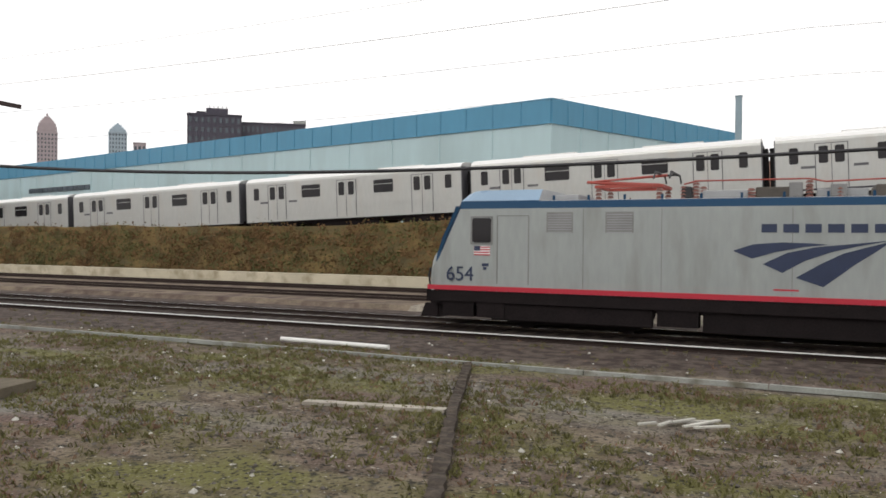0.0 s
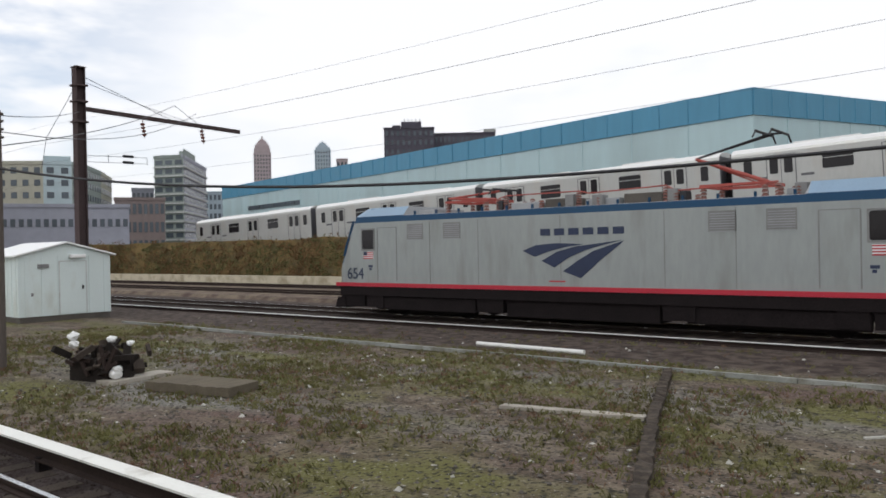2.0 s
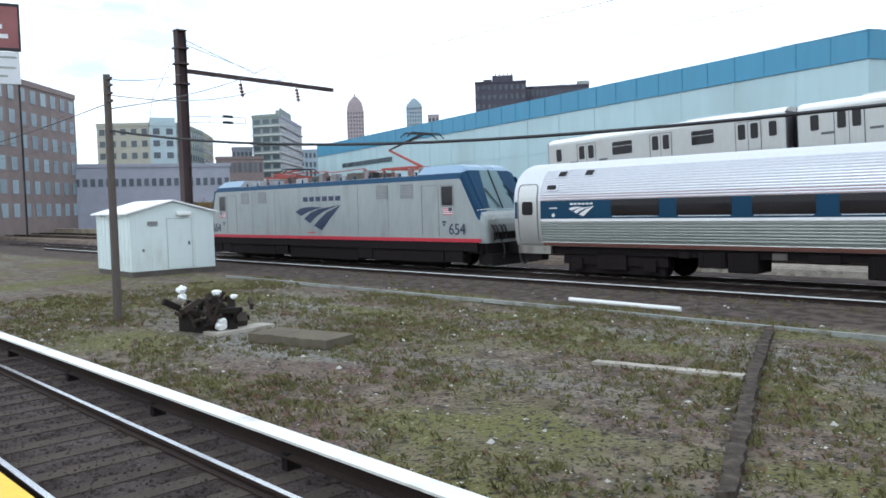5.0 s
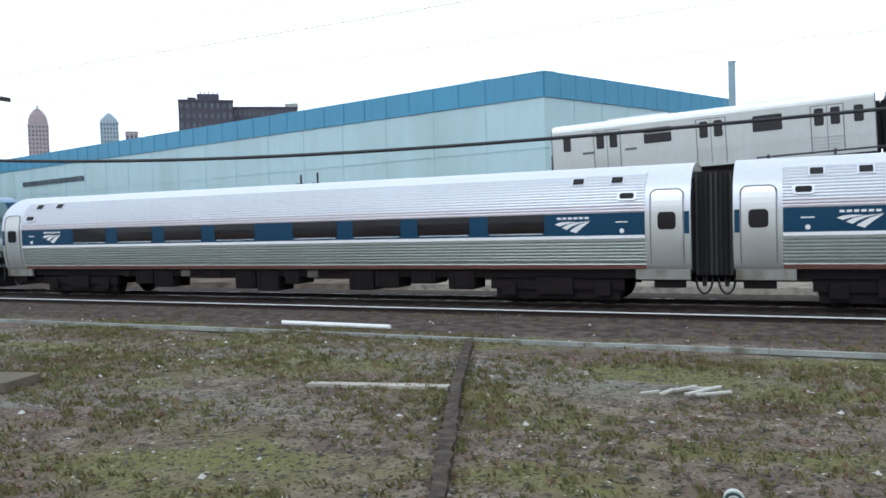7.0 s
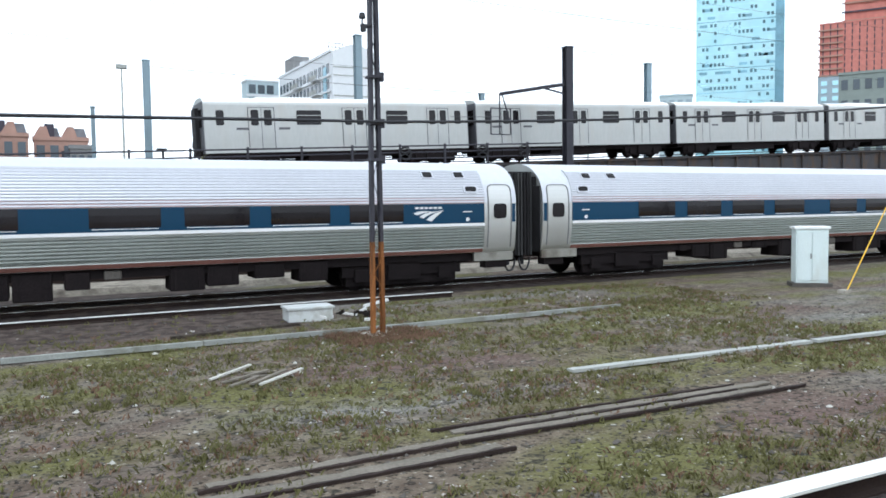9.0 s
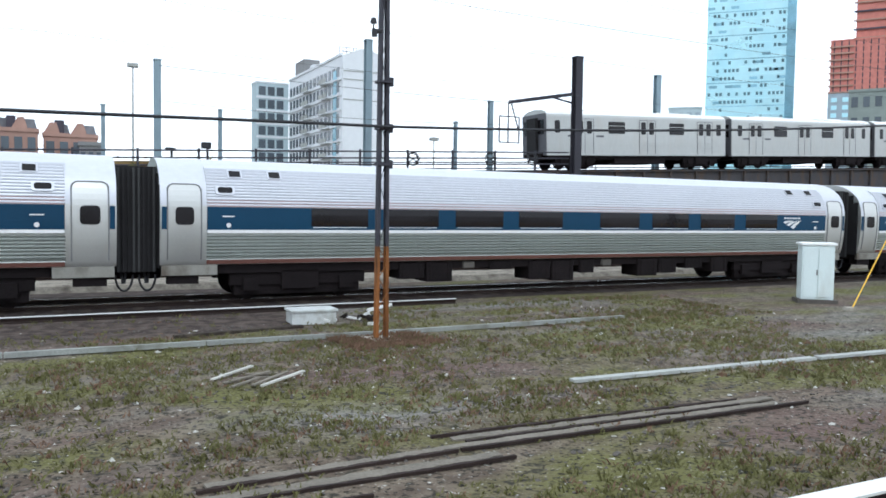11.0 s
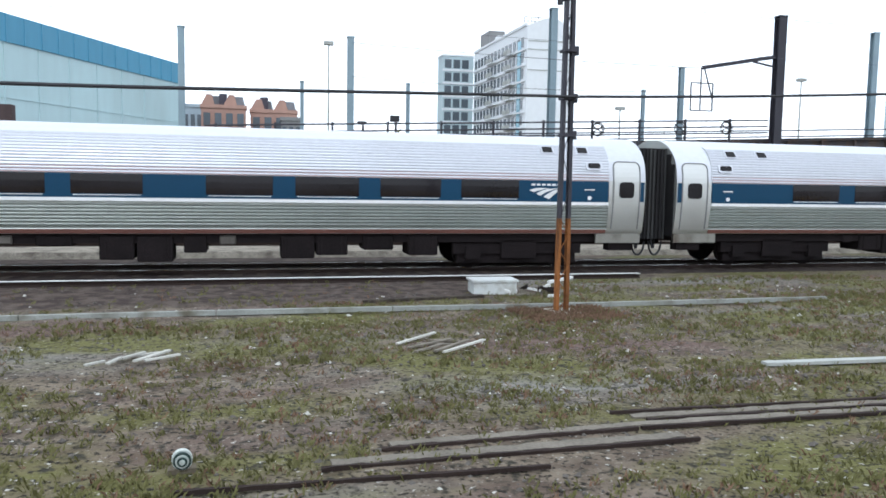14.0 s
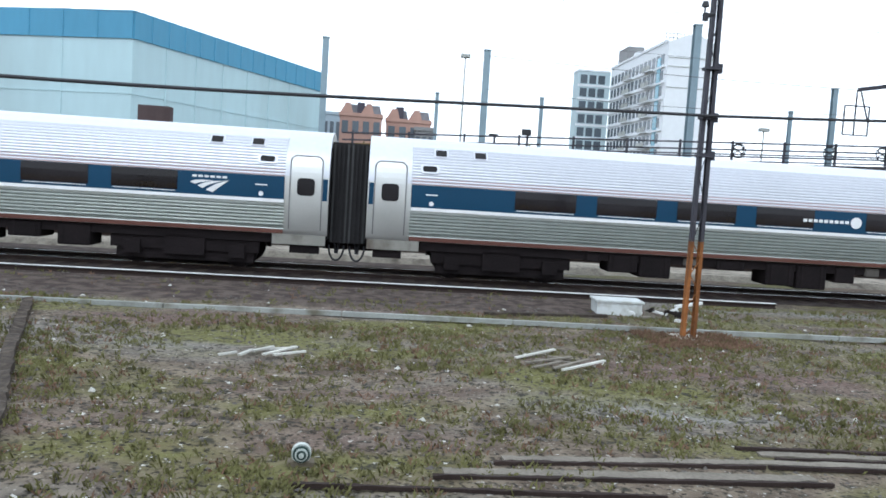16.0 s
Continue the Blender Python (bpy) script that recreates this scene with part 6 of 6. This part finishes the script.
    part("gangway", boxes((L - 0.09, L + 0.12, -0.5, 0.5, 1.0, 3.2)), M_BLACKRUBBER, root)
    part("underframe", boxes((0.4, L - 0.4, -1.15, 1.15, 0.62, 0.86), (5.5, 9.8, -1.2, 1.2, 0.35, 0.8)), M_UNDER, root)
    part("roof_unit", boxes((3.0, 6.0, -0.7, 0.7, 3.68, 3.78)), M_SUBROOF, root)
    part("roof_unit", boxes((9.5, 12.5, -0.7, 0.7, 3.68, 3.78)), M_SUBROOF, root)
    bogie(root, 2.4, 2.0, 0.42)
    bogie(root, L - 2.4, 2.0, 0.42)
    return root


subway = [build_subway_car(0.5), build_subway_car()]
subway += [copy_thing(subway[1], pose(0, 0, 0)) for _ in range(6)]


# ---- yard things ----
def build_hut():
    root = thing("equipment_hut", "pale painted metal equipment hut with a white gable roof", "hut", at=(-32.55, 14.75, -0.05), rz=-3)
    dx, dy, h, rh = 1.95, 1.75, 2.55, 3.0
    part("plinth", boxes((-dx + 0.03, dx - 0.03, -dy + 0.03, dy - 0.03, -0.1, 0.22)), M_UNDERGREY, root)
    part("wall", boxes((-dx, dx, -dy, -dy + 0.08, 0.222, h)), M_HUT, root)
    part("wall", boxes((-dx, dx, dy - 0.08, dy, 0.222, h)), M_HUT, root)
    for x0 in (-dx + 0.001, dx - 0.081):
        bm = bmesh.new()
        prism(bm, [(-dy + 0.081, 0.222), (dy - 0.081, 0.222), (dy - 0.081, h), (0, rh - 0.04), (-dy + 0.081, h)], x0, x0 + 0.08, "x")
        part("gable", bm, M_HUT, root)
    for s in (-1, 1):
        bm = bmesh.new()
        prism(bm, [(s * (dy + 0.18), h - 0.06), (s * (dy + 0.18), h), (0, rh + 0.06), (0, rh)], -dx - 0.15, dx + 0.15, "x")
        part("roof_slope", bm, M_HUTROOF, root)
    for k in range(9):
        x = -dx + 0.2 + k * 0.44
        part("wall_rib", boxes((x - 0.02, x + 0.02, -dy - 0.025, -dy - 0.001, 0.25, h - 0.02)), M_HUT, root)
    for k in range(6):
        y = -dy + 0.25 + k * 0.6
        if abs(y - 0.3) > 0.5:
            part("wall_rib", boxes((dx, dx + 0.022, y - 0.02, y + 0.02, 0.25, h - 0.05)), M_HUT, root)
    d = part("door", boxes((dx + 0.001, dx + 0.04, -0.25, 0.75, 0.26, 2.28)), M_HUT, root)
    part("door_seam", boxes((dx + 0.002, dx + 0.046, -0.285, -0.252, 0.26, 2.3), (dx + 0.002, dx + 0.046, 0.752, 0.785, 0.26, 2.3), (dx + 0.002, dx + 0.046, -0.252, 0.752, 2.282, 2.31)), M_BOXWHITE, d)
    part("handle", boxes((dx + 0.041, dx + 0.1, 0.6, 0.64, 1.2, 1.34)), M_WIRE, d)
    part("wall_lamp", bevel(boxes((dx + 0.0, dx + 0.2, 0.1, 0.7, 2.42, 2.56)), 0.03), M_HUTROOF, root)
    part("vent", boxes((dx + 0.0, dx + 0.05, -1.05, -0.65, 2.05, 2.2)), M_VENT, root)
    part("vent_grille", boxes((dx + 0.0, dx + 0.03, -1.3, -1.22, 1.0, 1.12)), M_VENT, root)


build_hut()


def build_cabinet():
    root = thing("signal_cabinet", "tall pale blue-white signal cabinet standing in the weeds", "cabinet", at=(20.6, 15.9, -0.05), rz=-40)
    part("case", bevel(boxes((-0.45, 0.45, -0.32, 0.32, 0.12, 1.72)), 0.02), M_HUT, root)
    part("top", bevel(boxes((-0.5, 0.5, -0.37, 0.37, 1.722, 1.8)), 0.02), M_HUTROOF, root)
    part("door", boxes((-0.4, -0.01, -0.345, -0.322, 0.2, 1.64), (0.01, 0.4, -0.345, -0.322, 0.2, 1.64)), M_HUT, root)
    part("handle", boxes((-0.05, -0.02, -0.37, -0.346, 0.85, 1.0)), M_VENT, root)
    part("footing", boxes((-0.55, 0.55, -0.42, 0.42, -0.1, 0.118)), M_UNDERGREY, root)


build_cabinet()


def build_trough_box():
    root = thing("junction_box", "low white trackside junction box with a flat lid", "junction box", at=(5.4, 17.15, -0.04), rz=-3)
    part("case", boxes((-0.5, 0.5, -0.3, 0.3, -0.02, 0.28)), M_BOXWHITE, root)
    part("lid", bevel(boxes((-0.54, 0.54, -0.34, 0.34, 0.282, 0.335)), 0.015), M_BOXWHITE, root)


build_trough_box()
bm = bmesh.new()
rod(bm, (0, 0, 0.06), (3.12, -0.12, 0.06), 0.055, 10)
tagged(new("white_pipe", mesh_of(bm, M_PALEPIPE)), "straight white pipe lying on the soil", "pipe").matrix_basis = pose(-11.9, 16.1, 0.0)


def ground_z(x, y):
    return (0.07 * noise.noise((x * 0.35, y * 0.45, 0)) + 0.03 * noise.noise((x * 1.3, y * 1.3, 3)) - 0.03) if 4.6 < y < 18 else 0.0


def board(name, a, b, w, h, material, label, category="plank", group="", z=0.0, rough=0.05):
    """A plank that lies on the uneven ground; rough frays its edges."""
    a, b = Vector((*a, z)), Vector((*b, z))
    n = 16 if rough < 0.1 else 32
    bm = bmesh.new()
    side = Vector((-(b - a).y, (b - a).x, 0)).normalized() * (w / 2)
    rows = []
    rs = random.Random(int(a.x * 100) + 7)
    za, zb = ground_z(a.x, a.y), ground_z(b.x, b.y)
    lift = 0.6 * max(0, max(ground_z(*a.lerp(b, i / n).xy) - za - (zb - za) * i / n for i in range(n + 1)))
    for i in range(n + 1):
        p = a.lerp(b, i / n)
        p.z += za + (zb - za) * i / n + lift + 0.028
        k, q = rs.uniform(1 - rough, 1 + rough), rs.uniform(1 - rough, 1 + rough)
        rows.append([bm.verts.new(p + side * k), bm.verts.new(p - side * q), bm.verts.new(p - side * q + Vector((0, 0, h * k))), bm.verts.new(p + side * k + Vector((0, 0, h * q)))])
    for r0, r1 in zip(rows, rows[1:]):
        for k in range(4):
            bm.faces.new((r0[k], r0[(k + 1) % 4], r1[(k + 1) % 4], r1[k]))
    bm.faces.new(rows[0])
    bm.faces.new(rows[-1])
    return tagged(new(name, mesh_of(bm, material)), label, category, group)


board("pale_plank", (7.15, 9.67), (12.2, 9.4), 0.16, 0.05, M_GREYPIPE, "long bleached plank lying in the weeds", z=-0.03)
board("pale_plank", (12.3, 9.38), (19.5, 9.0), 0.16, 0.05, M_GREYPIPE, "long bleached plank lying in the weeds", z=-0.03)
board("pale_plank", (-7.15, 10.3), (-4.85, 10.6), 0.2, 0.05, M_CONC, "grey weathered plank half sunk in the soil", z=-0.03)
# dark rails, pale boards behind: shaded sides and lit tops set by colour
for p, q, label in (((3.9, 7.9), (8.5, 7.74), "rusty old rail in the weeds, coloured dark as its shaded side"), ((4.2, 7.62), (8.3, 7.5), "rusty old rail in the weeds, coloured dark as its shaded side"), ((4.0, 7.36), (9.3, 7.22), "rusty old rail in the weeds, coloured dark as its shaded side"),
                    ((1.2, 7.14), (3.95, 7.34), "rusty old rail half buried, coloured dark as its shaded side"), ((0.6, 6.75), (4.4, 6.9), "rusty old rail half buried, coloured dark as its shaded side"), ((-0.6, 6.45), (2.6, 6.4), "rusty old rail half buried, coloured dark as its shaded side")):
    board("old_rail", p, q, 0.045, 0.038, M_RUSTRAIL, label, "rail", "old rails", z=-0.03, rough=0.18)
for p, q, w, label in (((4.1, 7.77), (9.0, 7.6), 0.14, "grey-tan board lying between old rails"), ((3.9, 7.5), (8.9, 7.36), 0.13, "grey-tan board lying between old rails"),
                       ((1.3, 7.26), (3.9, 7.46), 0.13, "grey-tan board half sunk in the soil"), ((0.7, 6.88), (4.3, 7.05), 0.16, "grey-tan board half sunk in the soil")):
    board("weathered_board", p, q, w, 0.022, M_OLDBOARD, label, group="boards by the old rails", z=-0.025, rough=0.22)
# dark raised strip across the soil, in two lengths
board("cable_trough", (-6.25, 14.7), (-5.0, 11.3), 0.16, 0.09, M_DARKBROWN, "dark strip crossing the soil", "cable trough", z=-0.03, rough=0.3)
board("cable_trough", (-4.98, 11.25), (-3.0, 6.2), 0.16, 0.09, M_DARKBROWN, "dark strip crossing the soil", "cable trough", z=-0.03, rough=0.3)


def lumber_pile(cx, cy, spec, label, bright):
    root = thing("lumber_pile", label, "lumber pile", "scrap lumber piles", at=(cx, cy, -0.02))
    for k, (x0, y0, x1, y1, z) in enumerate(spec):
        bm = bmesh.new()
        beam(bm, (x0, y0, z + 0.025), (x1, y1, z + 0.035), 0.055, 0.025)
        part("board", bm, M_LUMBER if k in bright else M_OLDBOARD, root)


board("tarred_plank", (2.25, 15.85), (4.95, 16.35), 0.14, 0.06, M_DARKBROWN, "dark tarred plank lying beside the conduit", z=-0.03)


lumber_pile(2.85, 11.5, [(-0.67, 0.16, 0.09, 0.88, 0.03), (-0.56, -0.11, 0.25, 0.4, 0.02), (-0.5, -0.39, -0.02, 0.01, 0.02), (-0.12, -0.57, 0.71, 0.15, 0.04), (-0.22, -0.44, 0.48, 0.23, 0.03),
                         (-0.35, 0.25, 0.3, 0.05, 0.0), (-0.1, 0.5, 0.35, 0.3, 0.0)], "row of bleached boards lying on the soil", (0, 3))
lumber_pile(-1.4, 11.5, [(-0.72, -0.47, -0.5, -0.3, 0.02), (-0.45, -0.42, -0.33, -0.14, 0.02), (-0.31, -0.14, -0.05, 0.17, 0.02), (-0.12, -0.38, 0.28, 0.19, 0.03), (0.01, -0.33, 0.44, -0.06, 0.02), (-0.22, 0.05, 0.16, 0.21, 0.0), (-0.55, 0.1, -0.35, 0.2, 0.0)],
            "scattered bleached boards on the soil", (0, 1, 2, 3, 4, 5))


def build_reel():
    root = thing("cable_reel", "small black and white cable reel lying in the weeds", "cable reel", at=(-0.58, 7.0, 0.085), rz=5)
    for R, y, m in ((0.088, 0.0, M_REELWHITE), (0.076, -0.03, M_REELDARK), (0.058, -0.045, M_REELWHITE), (0.043, -0.055, M_REELDARK), (0.024, -0.065, M_REELWHITE)):
        bm = bmesh.new()
        rod(bm, (0, y - 0.03, 0), (0, y + 0.03, 0), R, 20)
        part("disc", bm, m, root)
    part("foot", boxes((-0.12, 0.12, -0.02, 0.1, -0.13, -0.085)), M_PALLET, root)


build_reel()


def lump(bm, c, r, flat=0.8):
    g = bmesh.ops.create_icosphere(bm, subdivisions=2, radius=1)
    for v in g["verts"]:
        k = r * (1 + 0.45 * noise.noise(v.co * 1.6 + Vector(c) * 9))
        v.co = Vector((c[0] + v.co.x * k, c[1] + v.co.y * k, c[2] + v.co.z * k * flat))


def build_scrap():
    rs = random.Random(11)
    root = thing("scrap_bin", "black scrap heap in an open bin topped with white debris", "scrap bin", at=(-15.45, 8.15, -0.05), rz=20)
    part("bin", bevel(boxes((-0.52, 0.52, -0.42, 0.42, 0, 0.5)), 0.05), M_SCRAPDARK, root, "grimy black bin")
    for k in range(44):
        bm = bmesh.new()
        px, py = rs.uniform(-0.68, 0.68), rs.uniform(-0.5, 0.5)
        c = Vector((px, py, rs.uniform(0.12, 0.74 - 0.12 * abs(px))))
        d = Vector((rs.uniform(-1, 1), rs.uniform(-1, 1), rs.uniform(-0.6, 0.8))).normalized() * rs.uniform(0.1, 0.24)
        beam(bm, c - d, c + d, rs.uniform(0.06, 0.22), rs.uniform(0.03, 0.16))
        part("scrap_piece", bm, M_SCRAPDARK if k % 4 else M_TIE, root)
    for k in range(7):
        bm = bmesh.new()
        px = rs.uniform(-0.6, 0.6)
        beam(bm, (px, -0.5, rs.uniform(0.1, 0.5)), (px + rs.uniform(-0.5, 0.5), -0.45, rs.uniform(0.4, 0.8)), 0.05, 0.07)
        part("scrap_bar", bm, M_RUSTRAIL, root)
    for x, y, z, s in ((-0.66, -0.15, 0.74, 0.13), (-0.66, -0.15, 0.9, 0.15), (0.08, 0.1, 0.82, 0.13), (0.46, 0.2, 0.74, 0.1)):
        bm = bmesh.new()
        lump(bm, (x, y, z), s * 0.7, 0.8)
        lump(bm, (x + s * 0.35, y + 0.03, z + s * 0.2), s * 0.45, 0.7)
        part("white_debris", bm, M_HUTROOF, root, "white foam debris")
    slab = board("concrete_slab", (-14.75, 7.75), (-14.9, 9.2), 0.5, 0.08, M_CONC, "pale broken slab on the soil", "slab", z=-0.02)
    bm = bmesh.new()
    lump(bm, (0, 0, 0.11), 0.12, 0.8)
    lump(bm, (0.05, 0.02, 0.2), 0.1, 0.7)
    tagged(new("white_block", mesh_of(bm, M_HUTROOF)), "white foam lump on the broken slab", "debris").location = (-14.78, 8.0, 0.05)
    board("wooden_pallet", (-13.6, 8.3), (-11.7, 8.75), 0.85, 0.17, M_PALLET, "weathered grey-brown pallet on the soil", "pallet", z=-0.03)


build_scrap()


def build_pole_scrap():
    rs = random.Random(5)
    root = thing("cable_scrap", "pale broken fittings heaped at the mast foot", "scrap", at=(6.3, 16.6, -0.03))
    for k in range(16):
        bm = bmesh.new()
        a = Vector((rs.uniform(-0.6, 0.6), rs.uniform(-0.4, 0.4), rs.uniform(0.02, 0.14)))
        b = a + Vector((rs.uniform(-0.3, 0.3), rs.uniform(-0.2, 0.2), rs.uniform(-0.02, 0.1)))
        beam(bm, a, b, rs.uniform(0.03, 0.09), rs.uniform(0.03, 0.08))
        part("fitting", bm, (M_PALEPIPE, M_SCRAPDARK, M_OLDBOARD)[k % 3], root)
    bm = bmesh.new()
    beam(bm, (0.45, 0.5, 0.22), (1.15, 0.75, 0.30), 0.08, 0.06)
    part("fitting", bm, M_PALEPIPE, root)


build_pole_scrap()


# ---- weeds, stones and litter ----
def scatter(name, count, region, make, material, label, category, seed):
    rs = random.Random(seed)
    verts, faces = [], []
    for _ in range(count):
        x, y = rs.uniform(*region[0]), rs.uniform(*region[1])
        make(verts, faces, x, y, rs)
    me = bpy.data.meshes.new(name)
    me.from_pydata(verts, [], faces)
    me.materials.append(material)
    return tagged(new(name, me), label, category, kind="stuff")


def tuft(size, density):
    def make(verts, faces, x, y, rs):
        if noise.noise((x * 0.28, y * 0.5, 7)) + rs.uniform(-0.35, 0.35) < density:
            return
        if y > 15.9 and x < 5.2 and rs.random() < 0.9:
            return
        z = ground_z(x, y) - 0.01
        for _ in range(rs.randint(4, 8)):
            a = rs.uniform(0, math.tau)
            h, r = size * rs.uniform(0.4, 1.2), size * rs.uniform(0.3, 0.9)
            bx, by = x + rs.uniform(-0.06, 0.06), y + rs.uniform(-0.06, 0.06)
            dx, dy = math.cos(a), math.sin(a)
            n = len(verts)
            wd = 0.012
            verts += [(bx - dy * wd, by + dx * wd, z), (bx + dy * wd, by - dx * wd, z), (bx + dx * r * 0.5, by + dy * r * 0.5, z + h * 0.75), (bx + dx * r, by + dy * r, z + h * 0.85)]
            faces += [(n, n + 1, n + 2), (n + 1, n + 3, n + 2)]
    return make


def pebble(lo, hi):
    def make(verts, faces, x, y, rs):
        z, r = ground_z(x, y), rs.uniform(lo, hi)
        n = len(verts)
        a0 = rs.uniform(0, 3)
        for k in range(4):
            a = a0 + k * math.pi / 2
            q = r * rs.uniform(0.7, 1.2)
            verts.append((x + q * math.cos(a), y + q * math.sin(a), z))
        verts.append((x + rs.uniform(-0.3, 0.3) * r, y, z + r * rs.uniform(0.4, 0.9)))
        verts.append((x, y, z - r))
        for k in range(4):
            faces.extend([(n + k, n + (k + 1) % 4, n + 4), (n + (k + 1) % 4, n + k, n + 5)])
    return make


scatter("weeds", 26000, ((-26, 17), (4.8, 19)), tuft(0.09, -0.05), M_GRASS, "low dull green weeds over the soil", "weeds", 1)
scatter("dry_weeds", 9000, ((-26, 17), (4.8, 19)), tuft(0.08, 0.05), M_DRYGRASS, "low dry brown weeds over the soil", "weeds", 2)
scatter("mast_weeds", 700, ((5.0, 7.0), (13.4, 15.0)), tuft(0.1, 0.0), M_DRYGRASS, "reddish dry weeds round the mast foot", "weeds", 9)
scatter("stones", 9000, ((-26, 17), (4.7, 19)), pebble(0.012, 0.045), M_UNDERGREY, "small grey stones on the soil", "stones", 3)
scatter("litter", 420, ((-26, 17), (5.0, 18)), pebble(0.02, 0.06), M_LUMBER, "small pale litter scraps on the soil", "litter", 4)
scatter("ballast_stones", 34000, ((-20, 12), (1.5, 4.6)), pebble(0.022, 0.05), M_BALLAST, "loose ballast stones round the near track", "stones", 5)


def ramp_brush(verts, faces, x, y, rs):
    """A clump of dry leaves and twigs on the battered face of the ramp."""
    if noise.noise((x * 0.22, y * 1.5, 5)) + rs.uniform(-0.3, 0.3) < 0.05:
        return
    up = rs.random() ** 1.1
    top = crest_z(x) - 0.02
    y0, z0 = 37.55 + 0.95 * up, 0.15 + (top - 0.15) * up
    R = rs.uniform(0.15, 0.4)
    for _ in range(rs.randint(8, 16)):
        cx, cy, cz = x + rs.gauss(0, R), y0 - abs(rs.gauss(0, R * 0.4)), z0 + rs.gauss(0, R * 0.6)
        a, e, q = rs.uniform(0, math.tau), rs.uniform(-0.9, 0.9), rs.uniform(0.04, 0.12)
        u = Vector((math.cos(a), 0.3 * math.sin(a), math.sin(a))) * q
        v = Vector((-math.sin(a) * 0.5, e * 0.5, math.cos(a) * 0.5)) * q
        n = len(verts)
        p = Vector((cx, cy, max(cz, 0.16)))
        verts += [tuple(p - u), tuple(p + v), tuple(p + u), tuple(p - v)]
        faces.append((n, n + 1, n + 2, n + 3))


scatter("ramp_brush", 4200, ((-90, 8), (36, 38)), ramp_brush, M_DRYBRUSH, "dry brown brush growing over the ramp wall", "brush", 6)
scatter("ramp_ivy", 2800, ((-90, 8), (39, 41)), ramp_brush, M_OLIVEBRUSH, "dull olive creeper over the ramp wall", "creeper", 7)


# ---- movement ----
TRAIN = [(0.0, -9.95), (0.5, -12.83), (1.0, -15.78), (1.5, -18.56), (2.0, -21.43), (2.5, -24.2), (3.0, -27.05), (3.5, -29.9), (6.0, -44.1), (6.5, -46.85), (7.0, -48.9), (7.5, -51.44), (8.0, -54.05), (8.5, -56.82), (9.0, -59.48), (11.5, -73.53), (12.0, -76.17), (12.5, -79.0), (13.0, -81.78), (13.5, -84.7), (14.0, -87.66), (14.5, -90.64), (15.0, -93.63), (15.5, -96.67), (16.0, -99.72)]
SUBWAY = [(0.0, -79.8), (1.5, -65.5), (3.5, -46.0), (6.0, -21.9), (7.0, -12.2), (8.0, -2.1), (9.0, 7.6), (11.5, 32.6), (12.5, 42.3), (16.0, 76.0)]


def spin(vehicle, r, key):
    """Turn the wheelsets of a vehicle as it rolls."""
    ts = [i / 10 for i in range(161)]
    xs = np.interp(ts, [t for t, _ in key], [x for _, x in key])
    for o in vehicle.children_recursive:
        if o.name.startswith("wheelset"):
            p = o.location.copy()
            walk(o, [(t, pose(*p, 0, math.degrees((x - xs[0]) / r), 0)) for t, x in zip(ts, xs)])


def motions():
    walk(loco, [(t, pose(x, 21.7, 0.12)) for t, x in TRAIN])
    for k, c in enumerate(coaches):
        walk(c, [(t, pose(x + 21.15 + 26.04 * k, 21.7, 0.12)) for t, x in TRAIN])
    spin(loco, 0.5, TRAIN)
    for c in coaches:
        spin(c, 0.46, TRAIN)
    tilt = -math.degrees(math.atan(SLOPE))
    for k, c in enumerate(subway):
        walk(c, [(t, pose(x + 15.65 * k, 41.92, deck_z(x + 15.65 * k) + 0.09, 0, tilt, 0)) for t, x in SUBWAY])


motions()
